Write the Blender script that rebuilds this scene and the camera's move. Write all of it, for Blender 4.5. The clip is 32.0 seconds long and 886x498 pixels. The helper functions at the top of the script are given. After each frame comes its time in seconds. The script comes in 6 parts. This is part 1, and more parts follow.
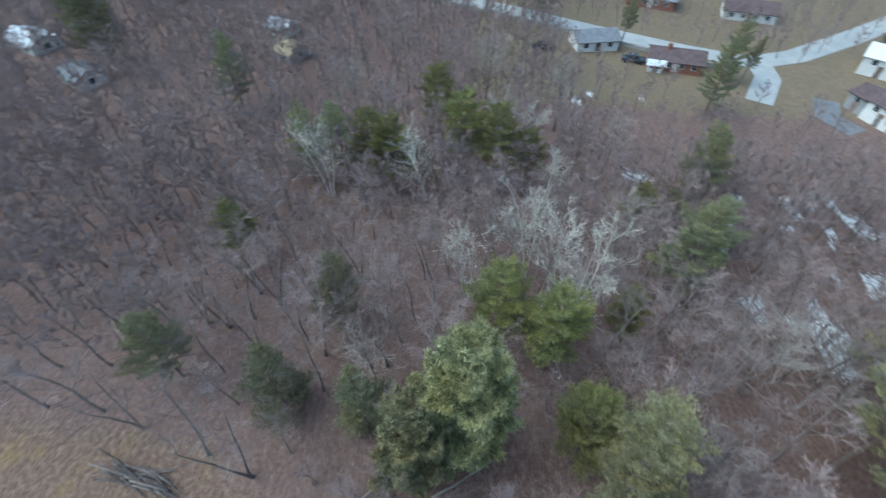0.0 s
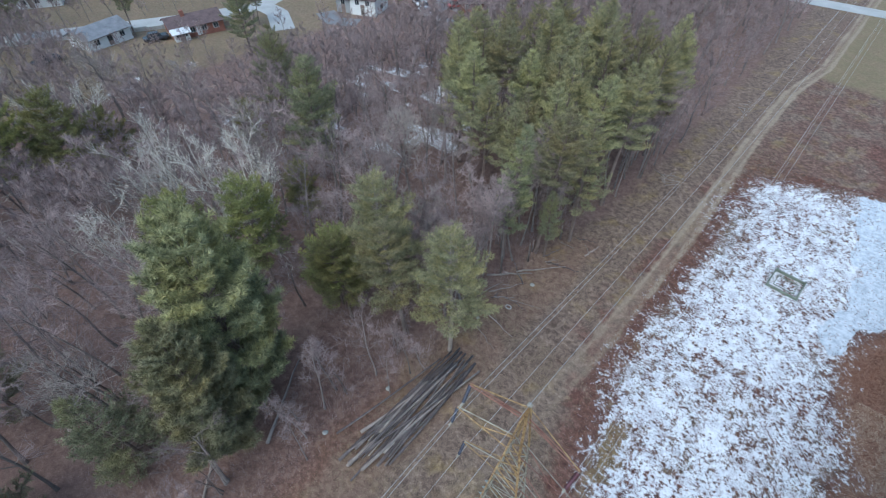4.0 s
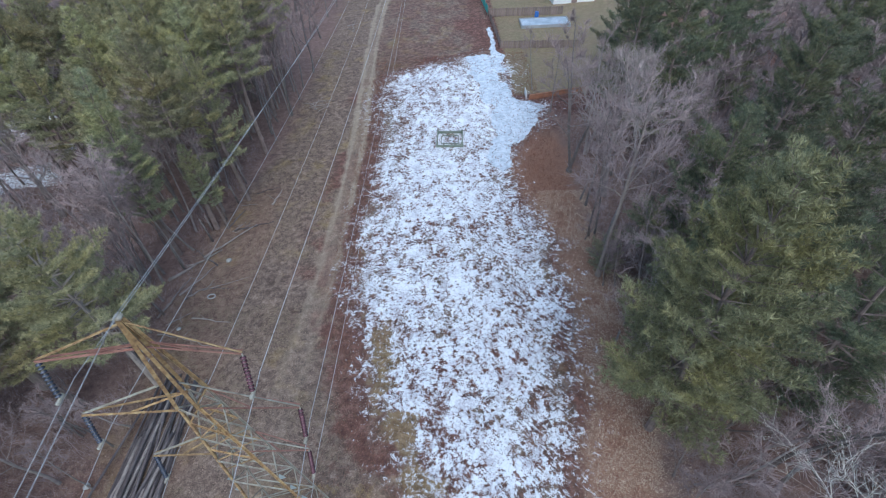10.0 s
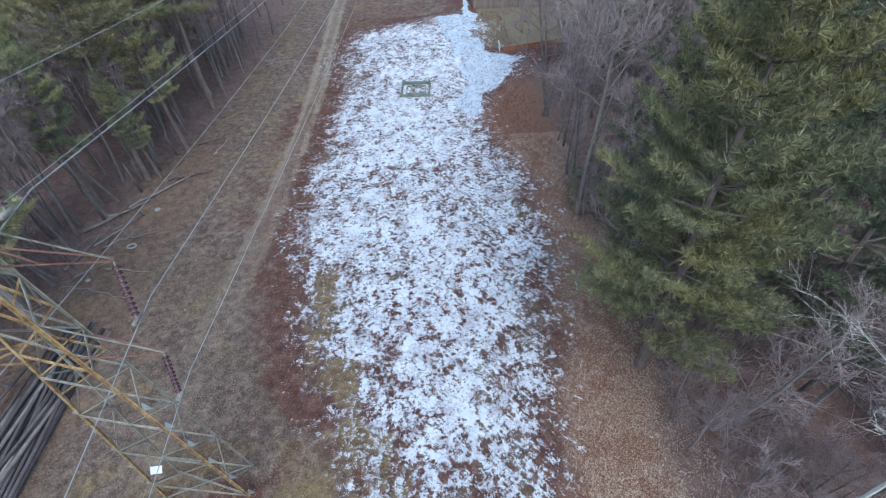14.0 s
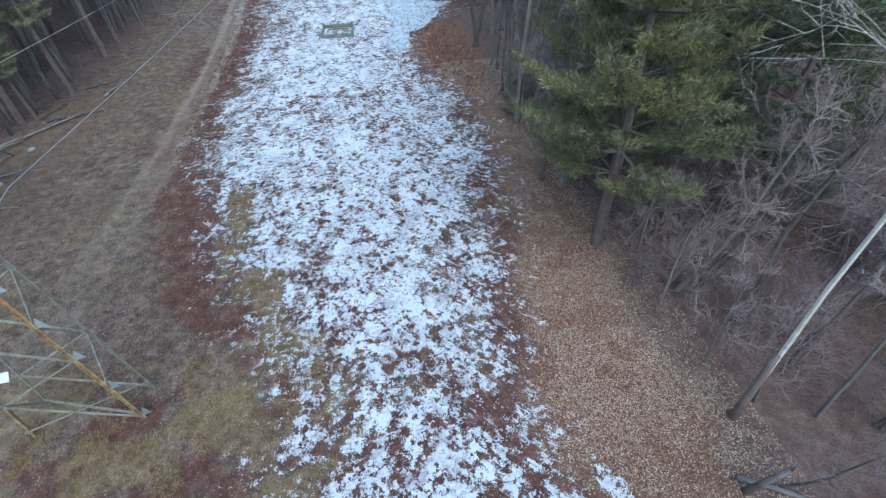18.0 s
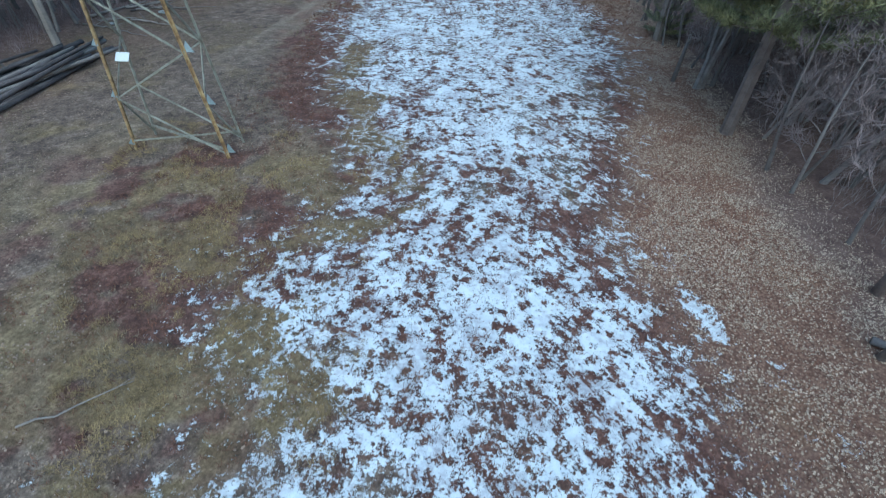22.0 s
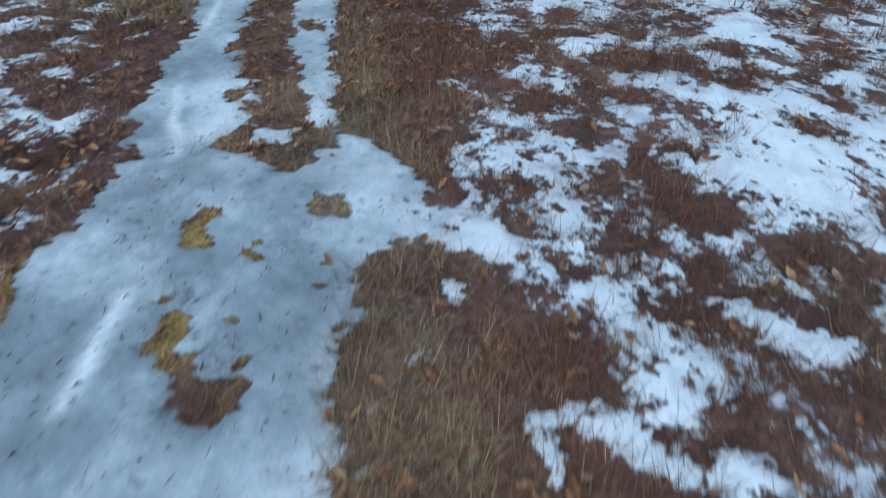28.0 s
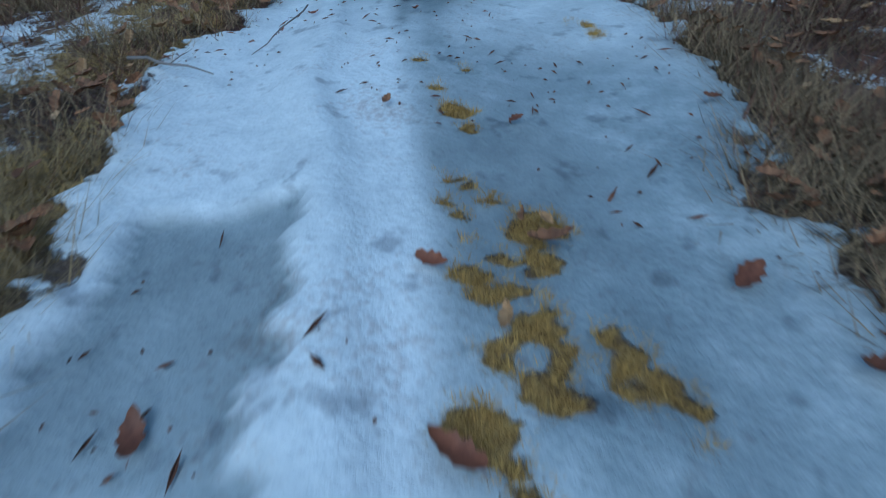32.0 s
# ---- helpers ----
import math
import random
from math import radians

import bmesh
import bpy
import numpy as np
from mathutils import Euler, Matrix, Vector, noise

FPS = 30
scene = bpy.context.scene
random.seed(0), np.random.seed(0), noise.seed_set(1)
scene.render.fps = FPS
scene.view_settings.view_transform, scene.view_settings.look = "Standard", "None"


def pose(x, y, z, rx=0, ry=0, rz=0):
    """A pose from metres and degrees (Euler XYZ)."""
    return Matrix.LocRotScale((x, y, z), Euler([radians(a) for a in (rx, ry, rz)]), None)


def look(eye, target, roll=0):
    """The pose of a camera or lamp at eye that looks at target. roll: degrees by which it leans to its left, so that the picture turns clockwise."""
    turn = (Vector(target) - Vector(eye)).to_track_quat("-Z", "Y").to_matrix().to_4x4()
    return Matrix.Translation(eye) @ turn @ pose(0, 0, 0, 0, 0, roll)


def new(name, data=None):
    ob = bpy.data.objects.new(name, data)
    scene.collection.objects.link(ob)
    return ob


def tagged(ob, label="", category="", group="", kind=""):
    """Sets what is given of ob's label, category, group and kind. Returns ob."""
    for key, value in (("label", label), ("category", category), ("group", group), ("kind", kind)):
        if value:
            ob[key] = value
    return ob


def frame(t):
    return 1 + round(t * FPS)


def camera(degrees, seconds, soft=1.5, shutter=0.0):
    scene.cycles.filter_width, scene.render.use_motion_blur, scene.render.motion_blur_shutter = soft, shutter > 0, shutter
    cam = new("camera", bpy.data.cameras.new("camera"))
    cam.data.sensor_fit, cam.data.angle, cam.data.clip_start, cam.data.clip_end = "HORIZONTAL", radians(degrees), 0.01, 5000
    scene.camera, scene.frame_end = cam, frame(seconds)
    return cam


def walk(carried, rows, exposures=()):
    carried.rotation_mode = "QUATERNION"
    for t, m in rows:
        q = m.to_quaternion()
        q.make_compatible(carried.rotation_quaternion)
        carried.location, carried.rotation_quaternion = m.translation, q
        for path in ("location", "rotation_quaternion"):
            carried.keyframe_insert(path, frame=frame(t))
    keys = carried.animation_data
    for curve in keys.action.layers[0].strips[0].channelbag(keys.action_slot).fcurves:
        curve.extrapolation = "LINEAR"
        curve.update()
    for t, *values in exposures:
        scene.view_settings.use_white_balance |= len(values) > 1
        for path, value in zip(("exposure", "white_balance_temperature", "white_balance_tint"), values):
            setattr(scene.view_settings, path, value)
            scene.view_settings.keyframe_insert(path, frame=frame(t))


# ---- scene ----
cam = camera(88.2, 32.0, soft=1.1, shutter=0.4)
PATH = [
    (0, (-6.846, -3.839, 39.375), (-8.194, -4.025, 37.909), -0.90),
    (0.5, (-6.854, -4.146, 38.446), (-8.211, -4.050, 36.979), -0.71),
    (1, (-6.524, -4.464, 37.435), (-7.841, -4.106, 35.973), -0.91),
    (1.5, (-5.747, -5.116, 36.560), (-6.979, -4.526, 35.099), -0.61),
    (2, (-4.718, -6.034, 35.229), (-5.842, -5.242, 33.777), -0.28),
    (2.5, (-3.055, -6.572, 34.137), (-4.159, -5.735, 32.694), -0.09),
    (3, (-1.274, -6.953, 33.491), (-2.337, -6.058, 32.051), 0.14),
    (3.5, (0.086, -7.075, 32.970), (-0.904, -6.098, 31.533), -0.29),
    (4, (1.292, -7.262, 32.665), (0.345, -6.239, 31.231), -0.56),
    (4.5, (2.284, -7.195, 32.227), (1.360, -6.147, 30.796), -0.64),
    (6.5, (4.443, -6.868, 29.626), (3.629, -5.710, 28.214), -1.21),
    (7, (4.631, -6.697, 28.978), (3.849, -5.514, 27.567), -1.34),
    (7.5, (4.910, -6.499, 28.454), (4.253, -5.247, 27.039), -1.93),
    (8, (5.087, -6.348, 27.874), (4.588, -5.029, 26.456), -2.58),
    (8.5, (5.197, -6.233, 27.187), (4.879, -4.864, 25.764), -3.16),
    (9, (5.286, -5.984, 26.362), (5.158, -4.593, 24.930), -3.07),
    (9.5, (5.703, -5.846, 25.649), (5.659, -4.455, 24.213), -3.19),
    (10, (6.113, -5.830, 24.860), (6.076, -4.435, 23.427), -3.25),
    (10.5, (6.566, -5.806, 23.988), (6.528, -4.405, 22.561), -3.31),
    (11, (7.056, -5.774, 23.144), (7.019, -4.370, 21.720), -3.57),
    (11.5, (7.402, -5.933, 22.323), (7.384, -4.525, 20.903), -3.69),
    (12, (7.557, -5.967, 21.608), (7.560, -4.557, 20.190), -3.50),
    (12.5, (7.615, -6.050, 20.880), (7.624, -4.636, 19.466), -3.46),
    (13, (7.704, -6.164, 20.083), (7.712, -4.748, 18.671), -3.27),
    (13.5, (7.860, -6.164, 19.285), (7.862, -4.745, 17.875), -3.46),
    (15.5, (7.631, -6.751, 16.456), (7.748, -5.331, 15.053), -2.07),
    (16, (7.504, -7.090, 15.798), (7.699, -5.677, 14.396), -1.96),
    (16.5, (7.541, -7.326, 15.041), (7.752, -5.913, 13.641), -1.54),
    (17, (7.746, -7.576, 14.375), (8.011, -6.172, 12.976), -1.66),
    (17.5, (7.903, -7.854, 13.768), (8.187, -6.453, 12.368), -1.83),
    (18, (7.895, -8.089, 13.012), (8.136, -6.673, 11.621), -1.46),
    (18.5, (7.984, -8.338, 12.242), (8.146, -6.901, 10.860), -0.97),
    (19, (8.005, -8.593, 11.514), (8.101, -7.143, 10.140), -0.33),
    (19.5, (7.951, -8.918, 10.800), (7.938, -7.460, 9.432), 0.59),
    (20, (7.902, -9.327, 10.245), (7.864, -7.868, 8.878), 1.22),
    (20.5, (7.883, -10.061, 9.627), (7.843, -8.597, 8.264), 1.28),
    (21, (7.888, -10.769, 8.991), (7.787, -9.305, 7.632), 1.53),
    (21.5, (7.907, -11.251, 8.340), (7.773, -9.788, 6.982), 1.75),
    (22, (7.933, -11.726, 7.573), (7.790, -10.257, 6.223), 1.79),
    (22.5, (7.920, -12.279, 6.775), (7.753, -10.804, 5.434), 1.96),
    (23, (7.914, -12.808, 5.964), (7.724, -11.325, 4.636), 2.22),
    (23.5, (7.893, -13.409, 5.135), (7.690, -11.921, 3.815), 2.35),
    (24, (7.919, -14.085, 4.286), (7.642, -12.602, 2.973), 2.91),
    (24.5, (7.960, -14.707, 3.404), (7.604, -13.231, 2.101), 3.71),
    (26.5, (8.826, -16.674, 2.454), (8.167, -15.481, 0.991), -4.36),
    (27, (8.703, -17.276, 2.036), (8.043, -16.094, 0.563), -4.00),
    (27.5, (8.662, -17.806, 1.640), (8.016, -16.589, 0.191), -2.67),
    (28, (8.799, -18.428, 1.367), (8.165, -17.183, -0.064), -1.48),
    (28.5, (8.909, -19.091, 1.206), (8.271, -17.814, -0.195), -0.64),
    (29, (8.951, -19.604, 1.108), (8.313, -18.314, -0.281), 0.14),
    (29.5, (9.206, -20.153, 0.968), (8.569, -18.851, -0.410), 1.02),
    (30, (9.492, -20.845, 0.763), (8.847, -19.544, -0.613), 1.00),
    (30.5, (9.668, -21.273, 0.644), (9.000, -20.007, -0.753), 0.52),
    (31, (9.983, -21.611, 0.625), (9.295, -20.353, -0.769), 0.20),
    (31.5, (10.317, -22.100, 0.510), (9.587, -20.838, -0.859), -1.53),
    (32, (10.516, -22.407, 0.486), (9.769, -21.149, -0.877), -2.05),
]
EXPOSURES = [(0, 0.55, 5250, -7), (2, 0.50, 5080, 2), (4, 0.36, 5350, 1), (9, 0.34, 5280, 4), (16, 0.33, 5150, 1), (20, 0.25, 4900, -7), (23, 0.03, 4750, -9), (26, -0.25, 4850, -7), (28, -0.15, 5000, -6), (29, -0.17, 5150, -5), (30, 0.03, 5100, -8), (31, -0.66, 4420, -11), (32, -0.80, 4340, -9)]
walk(cam, [(t, look(eye, target, roll)) for t, eye, target, roll in PATH], EXPOSURES)

# ---- sky and light ----
world = bpy.data.worlds.new("overcast_dusk")
scene.world = world
world.use_nodes = True
_wn = world.node_tree.nodes
_sky = _wn.new("ShaderNodeTexSky")
_sky.sky_type, _sky.sun_disc = "NISHITA", False
_sky.sun_elevation, _sky.sun_rotation = radians(54), radians(172)
_sky.air_density, _sky.dust_density, _sky.ozone_density = 1.6, 3.5, 2.0
world.node_tree.links.new(_sky.outputs[0], _wn["Background"].inputs[0])
_wn["Background"].inputs[1].default_value = 0.14
_sun = bpy.data.lights.new("veiled_sun", "SUN")
_sun.energy, _sun.angle, _sun.color = 1.0, radians(70), (1.0, 0.95, 0.90)
_sun_ob = new("veiled_sun", _sun)
_sun_ob.matrix_world = look((0, 0, 80), (-4.0, 28.8, 40.0))

# ---- small tools ----
def lattice(ix, iy, seed):
    h = (ix.astype(np.int64) * 374761393 + iy.astype(np.int64) * 668265263 + seed * 974634777) & 0xFFFFFFFF
    h = ((h ^ (h >> 13)) * 1274126177) & 0xFFFFFFFF
    return ((h ^ (h >> 16)) & 0xFFFF) / 65535.0


def vnoise(x, y, size, seed=0):
    """Smooth value noise, 0 to 1, for arrays of places; size is the width of a blob in metres."""
    x, y = np.asarray(x, float) / size, np.asarray(y, float) / size
    ix, iy = np.floor(x), np.floor(y)
    fx, fy = x - ix, y - iy
    fx, fy = fx * fx * (3 - 2 * fx), fy * fy * (3 - 2 * fy)
    a, b = lattice(ix, iy, seed), lattice(ix + 1, iy, seed)
    c, d = lattice(ix, iy + 1, seed), lattice(ix + 1, iy + 1, seed)
    return (a + (b - a) * fx) * (1 - fy) + (c + (d - c) * fx) * fy


def fbm(x, y, size, seed=0, octaves=4):
    total, amp, norm = 0, 1.0, 0
    for k in range(octaves):
        c, s = math.cos(k * 1.1), math.sin(k * 1.1)
        total = total + amp * vnoise(c * x - s * y, s * x + c * y, size / 2 ** k, seed + 17 * k)
        norm += amp
        amp *= 0.55
    return total / norm


def ramp(v, lo, hi):
    t = np.clip((v - lo) / (hi - lo), 0, 1)
    return t * t * (3 - 2 * t)


def slope(y):
    return -1.2 * ramp(np.asarray(y, float), -12.0, 42.0)


def mesh_from(name, verts, faces, material=None, smooth=False):
    me = bpy.data.meshes.new(name)
    me.from_pydata([tuple(v) for v in verts], [], [tuple(f) for f in faces])
    if material:
        me.materials.append(material)
    if smooth:
        me.polygons.foreach_set("use_smooth", [True] * len(me.polygons))
    me.update()
    return me


def tri_mesh(name, tris, material):
    """A mesh from an array of loose triangles, n x 3 x 3."""
    tris = np.asarray(tris, np.float32)
    n = len(tris)
    me = bpy.data.meshes.new(name)
    me.vertices.add(3 * n)
    me.vertices.foreach_set("co", tris.reshape(-1))
    me.loops.add(3 * n)
    me.loops.foreach_set("vertex_index", np.arange(3 * n, dtype=np.int32))
    me.polygons.add(n)
    me.polygons.foreach_set("loop_start", np.arange(0, 3 * n, 3, dtype=np.int32))
    me.polygons.foreach_set("loop_total", np.full(n, 3, dtype=np.int32))
    me.materials.append(material)
    me.update()
    me.validate()
    return me


def part(name, data, parent, label="", m=None):
    """One mesh as a part of a thing; data is a mesh."""
    ob = new(name, data)
    ob.parent = parent
    if m is not None:
        ob.matrix_basis = m
    if label:
        ob["label"] = label
    return ob


def thing(name, label, category, m=None, group="", kind=""):
    ob = new(name)
    ob.empty_display_size = 0.2
    if m is not None:
        ob.matrix_basis = m
    return tagged(ob, label, category, group, kind)


def bm_mesh(name, bm, material, smooth=False):
    me = bpy.data.meshes.new(name)
    bm.to_mesh(me)
    bm.free()
    me.materials.append(material)
    if smooth:
        me.polygons.foreach_set("use_smooth", [True] * len(me.polygons))
    return me


def add_box(bm, lo, hi, bevel=0.0, m=None):
    lo, hi = Vector(lo), Vector(hi)
    r = bmesh.ops.create_cube(bm, size=1.0, matrix=(m or Matrix()) @ Matrix.Translation((lo + hi) / 2) @ Matrix.Diagonal((*(hi - lo), 1)))
    if bevel:
        edges = list({e for v in r["verts"] for e in v.link_edges})
        bmesh.ops.bevel(bm, geom=edges, offset=bevel, segments=1, affect="EDGES")


def box_mesh(name, lo, hi, material, bevel=0.0):
    bm = bmesh.new()
    add_box(bm, lo, hi, bevel)
    return bm_mesh(name, bm, material)


def tube(points, radii, sides=6, cap=True):
    """Vertices and faces of a tapering tube along points."""
    pts = [Vector(p) for p in points]
    verts, faces = [], []
    for i, p in enumerate(pts):
        d = (pts[min(i + 1, len(pts) - 1)] - pts[max(i - 1, 0)]).normalized()
        side = d.cross(Vector((0.3, 0.2, 1)) if abs(d.z) < 0.9 else Vector((1, 0.1, 0))).normalized()
        up = side.cross(d)
        for k in range(sides):
            a = 2 * math.pi * k / sides
            verts.append(p + radii[i] * (math.cos(a) * side + math.sin(a) * up))
    for i in range(len(pts) - 1):
        for k in range(sides):
            a, b = i * sides + k, i * sides + (k + 1) % sides
            faces.append((a, b, b + sides, a + sides))
    if cap:
        faces += [tuple(range(sides))[::-1], tuple(range((len(pts) - 1) * sides, len(pts) * sides))]
    return verts, faces


def tube_mesh(name, points, radii, material, sides=6, smooth=True):
    v, f = tube(points, radii, sides)
    return mesh_from(name, v, f, material, smooth)


def angle_mesh(name, a, b, size, thick, material):
    """A steel angle section from a to b."""
    a, b = Vector(a), Vector(b)
    d = b - a
    m = Matrix.Translation(a) @ d.to_track_quat("Z", "Y").to_matrix().to_4x4()
    bm = bmesh.new()
    add_box(bm, (0, 0, 0), (size, thick, d.length), 0, m)
    add_box(bm, (0, thick, 0), (thick, size, d.length), 0, m)
    return bm_mesh(name, bm, material)


# ---- materials ----
def mat(name, rough=0.9, metal=0.0):
    m = bpy.data.materials.new(name)
    m.use_nodes = True
    b = m.node_tree.nodes["Principled BSDF"]
    b.inputs["Roughness"].default_value, b.inputs["Metallic"].default_value = rough, metal
    return m, m.node_tree.nodes, m.node_tree.links, b


def noise_node(n, l, scale, detail=5.0, rough=0.6, coord=None):
    t = n.new("ShaderNodeTexNoise")
    t.inputs["Scale"].default_value, t.inputs["Detail"].default_value, t.inputs["Roughness"].default_value = scale, detail, rough
    if coord:
        l.new(coord, t.inputs["Vector"])
    return t.outputs["Fac"]


def colours(n, l, fac, stops):
    r = n.new("ShaderNodeValToRGB")
    e = r.color_ramp.elements
    while len(e) < len(stops):
        e.new(0.5)
    for k, (p, c) in enumerate(stops):
        e[k].position, e[k].color = p, (*c, 1)
    l.new(fac, r.inputs[0])
    return r.outputs[0]


def mixed(n, l, fac, a, b, mode="MIX"):
    x = n.new("ShaderNodeMix")
    x.data_type, x.blend_type = "RGBA", mode
    for v, i in ((fac, 0), (a, 6), (b, 7)):
        if isinstance(v, (int, float)):
            x.inputs[i].default_value = v
        elif isinstance(v, tuple):
            x.inputs[i].default_value = (*v, 1)
        else:
            l.new(v, x.inputs[i])
    return x.outputs[2]


def maths(n, l, op, a, b=None, clamp=False):
    x = n.new("ShaderNodeMath")
    x.operation, x.use_clamp = op, clamp
    for v, i in ((a, 0), (b, 1)):
        if v is None:
            continue
        if isinstance(v, (int, float)):
            x.inputs[i].default_value = v
        else:
            l.new(v, x.inputs[i])
    return x.outputs[0]


def bump(n, l, b, height, strength=0.5, dist=0.02):
    x = n.new("ShaderNodeBump")
    x.inputs["Strength"].default_value, x.inputs["Distance"].default_value = strength, dist
    l.new(height, x.inputs["Height"])
    l.new(x.outputs[0], b.inputs["Normal"])


def surface(name, stops, scale=3.0, fine=40.0, rough=0.9, metal=0.0, relief=0.4, dist=0.01, vary=0.25, island=False):
    """A plain two-scale material: stains in large blobs, grain in small ones, and a shift from thing to thing."""
    m, n, l, b = mat(name, rough, metal)
    co = n.new("ShaderNodeTexCoord").outputs["Object"]
    big, small = noise_node(n, l, scale, 4, 0.6, co), noise_node(n, l, fine, 3, 0.6, co)
    fac = maths(n, l, "ADD", maths(n, l, "MULTIPLY", big, 0.65), maths(n, l, "MULTIPLY", small, 0.35))
    col = colours(n, l, fac, stops)
    if island:
        rnd = n.new("ShaderNodeNewGeometry").outputs["Random Per Island"]
    else:
        rnd = n.new("ShaderNodeObjectInfo").outputs["Random"]
    hsv = n.new("ShaderNodeHueSaturation")
    l.new(maths(n, l, "ADD", maths(n, l, "MULTIPLY", rnd, 2 * vary), 1 - vary), hsv.inputs["Value"])
    l.new(col, hsv.inputs["Color"])
    l.new(hsv.outputs[0], b.inputs["Base Color"])
    if relief:
        bump(n, l, b, small, relief, dist)
    return m


POLE_BARK = surface("smooth_grey_bark", [(0.3, (0.14, 0.12, 0.11)), (0.7, (0.31, 0.275, 0.255))], 2, 18, vary=0.3, dist=0.02)
BARK = surface("grey_brown_bark", [(0.3, (0.12, 0.10, 0.093)), (0.7, (0.30, 0.26, 0.24))], 2, 18, vary=0.3, dist=0.02)
TWIG = surface("mauve_brown_twig", [(0.3, (0.215, 0.163, 0.155)), (0.7, (0.41, 0.322, 0.308))], 0.6, 9, vary=0.3, relief=0)
FAR_TWIG = surface("mauve_grey_twig_haze", [(0.3, (0.25, 0.19, 0.182)), (0.7, (0.36, 0.28, 0.27))], 0.25, 9, vary=0.0, relief=0)
TAN_TWIG = surface("tan_twig", [(0.3, (0.26, 0.215, 0.19)), (0.7, (0.44, 0.38, 0.34))], 0.6, 9, vary=0.2, relief=0)
TAN_BARK = surface("pale_tan_bark", [(0.3, (0.18, 0.15, 0.13)), (0.7, (0.40, 0.34, 0.30))], 1.5, 14, vary=0.15, dist=0.02)
PALE_BARK = surface("pale_birch_bark", [(0.3, (0.44, 0.41, 0.355)), (0.7, (0.74, 0.69, 0.61))], 1.5, 9, vary=0.15, dist=0.01)
PINE_BARK = surface("pine_bark", [(0.3, (0.12, 0.09, 0.078)), (0.7, (0.28, 0.22, 0.195))], 2, 20, vary=0.2, dist=0.03)


def needles(name, dark, light):
    m, n, l, b = mat(name, 0.65)
    co = n.new("ShaderNodeTexCoord").outputs["Object"]
    isl = n.new("ShaderNodeNewGeometry").outputs["Random Per Island"]
    rnd = n.new("ShaderNodeObjectInfo").outputs["Random"]
    fac = maths(n, l, "ADD", maths(n, l, "MULTIPLY", noise_node(n, l, 1.9, 3, 0.65, co), 0.75), maths(n, l, "MULTIPLY", isl, 0.25))
    col = colours(n, l, fac, [(0.3, dark), (0.62, light)])
    col = mixed(n, l, colours(n, l, noise_node(n, l, 0.28, 2, 0.5, co), [(0.46, (0, 0, 0)), (0.62, (1, 1, 1))]), col, mixed(n, l, 1.0, col, (1.18, 1.08, 0.86), "MULTIPLY"))
    hsv = n.new("ShaderNodeHueSaturation")
    l.new(maths(n, l, "ADD", maths(n, l, "MULTIPLY", rnd, 0.4), 0.8), hsv.inputs["Value"])
    l.new(maths(n, l, "ADD", maths(n, l, "MULTIPLY", rnd, 0.03), 0.485), hsv.inputs["Hue"])
    l.new(col, hsv.inputs["Color"])
    l.new(hsv.outputs[0], b.inputs["Base Color"])
    return m


NEEDLES = needles("white_pine_needles", (0.085, 0.092, 0.055), (0.34, 0.34, 0.20))
HIGH_NEEDLES = needles("olive_green_pine_needles", (0.07, 0.073, 0.038), (0.29, 0.283, 0.15))
EAST_NEEDLES = needles("dark_green_pine_needles", (0.05, 0.06, 0.04), (0.20, 0.215, 0.13))
DEEP_NEEDLES = needles("deep_green_pine_needles", (0.11, 0.113, 0.06), (0.43, 0.42, 0.23))
GROVE_NEEDLES = needles("yellowish_pine_needles", (0.10, 0.10, 0.058), (0.43, 0.41, 0.23))
OLIVE_NEEDLES = needles("olive_pine_needles", (0.085, 0.088, 0.036), (0.31, 0.30, 0.115))
RUST = surface("rusty_steel", [(0.34, (0.13, 0.07, 0.04)), (0.5, (0.34, 0.22, 0.10)), (0.66, (0.52, 0.40, 0.21))], 4, 12, rough=0.75, metal=0.0, vary=0.2)
ZINC = surface("dull_galvanised_steel", [(0.34, (0.20, 0.165, 0.12)), (0.6, (0.42, 0.40, 0.33))], 4, 14, rough=0.6, metal=0.2, vary=0.15)
BLUE_ZINC = surface("blue_grey_galvanised_plate", [(0.3, (0.17, 0.20, 0.20)), (0.7, (0.34, 0.38, 0.38))], 3, 25, rough=0.55, metal=0.2, vary=0.2)
RED_RUST = surface("red_rusted_steel", [(0.3, (0.14, 0.06, 0.045)), (0.7, (0.36, 0.19, 0.14))], 3, 25, rough=0.8, vary=0.2)
PORCELAIN = surface("glazed_purple_brown_porcelain", [(0.3, (0.07, 0.03, 0.04)), (0.7, (0.14, 0.06, 0.075))], 4, 30, rough=0.25, vary=0.2, relief=0)
SLATE_PORCELAIN = surface("glazed_slate_porcelain", [(0.3, (0.04, 0.045, 0.065)), (0.7, (0.085, 0.09, 0.12))], 4, 30, rough=0.25, vary=0.2, relief=0)
ALUMINIUM = surface("weathered_aluminium_wire", [(0.3, (0.36, 0.36, 0.36)), (0.7, (0.58, 0.58, 0.58))], 1, 20, rough=0.45, metal=0.3, relief=0)
POLE_WOOD = surface("weathered_grey_pole_wood", [(0.25, (0.04, 0.032, 0.032)), (0.5, (0.115, 0.095, 0.092)), (0.75, (0.25, 0.215, 0.205))], 0.8, 22, vary=0.35, dist=0.02)
DEAD_WOOD = surface("bleached_dead_wood", [(0.3, (0.17, 0.14, 0.125)), (0.7, (0.40, 0.35, 0.315))], 2, 22, vary=0.2)

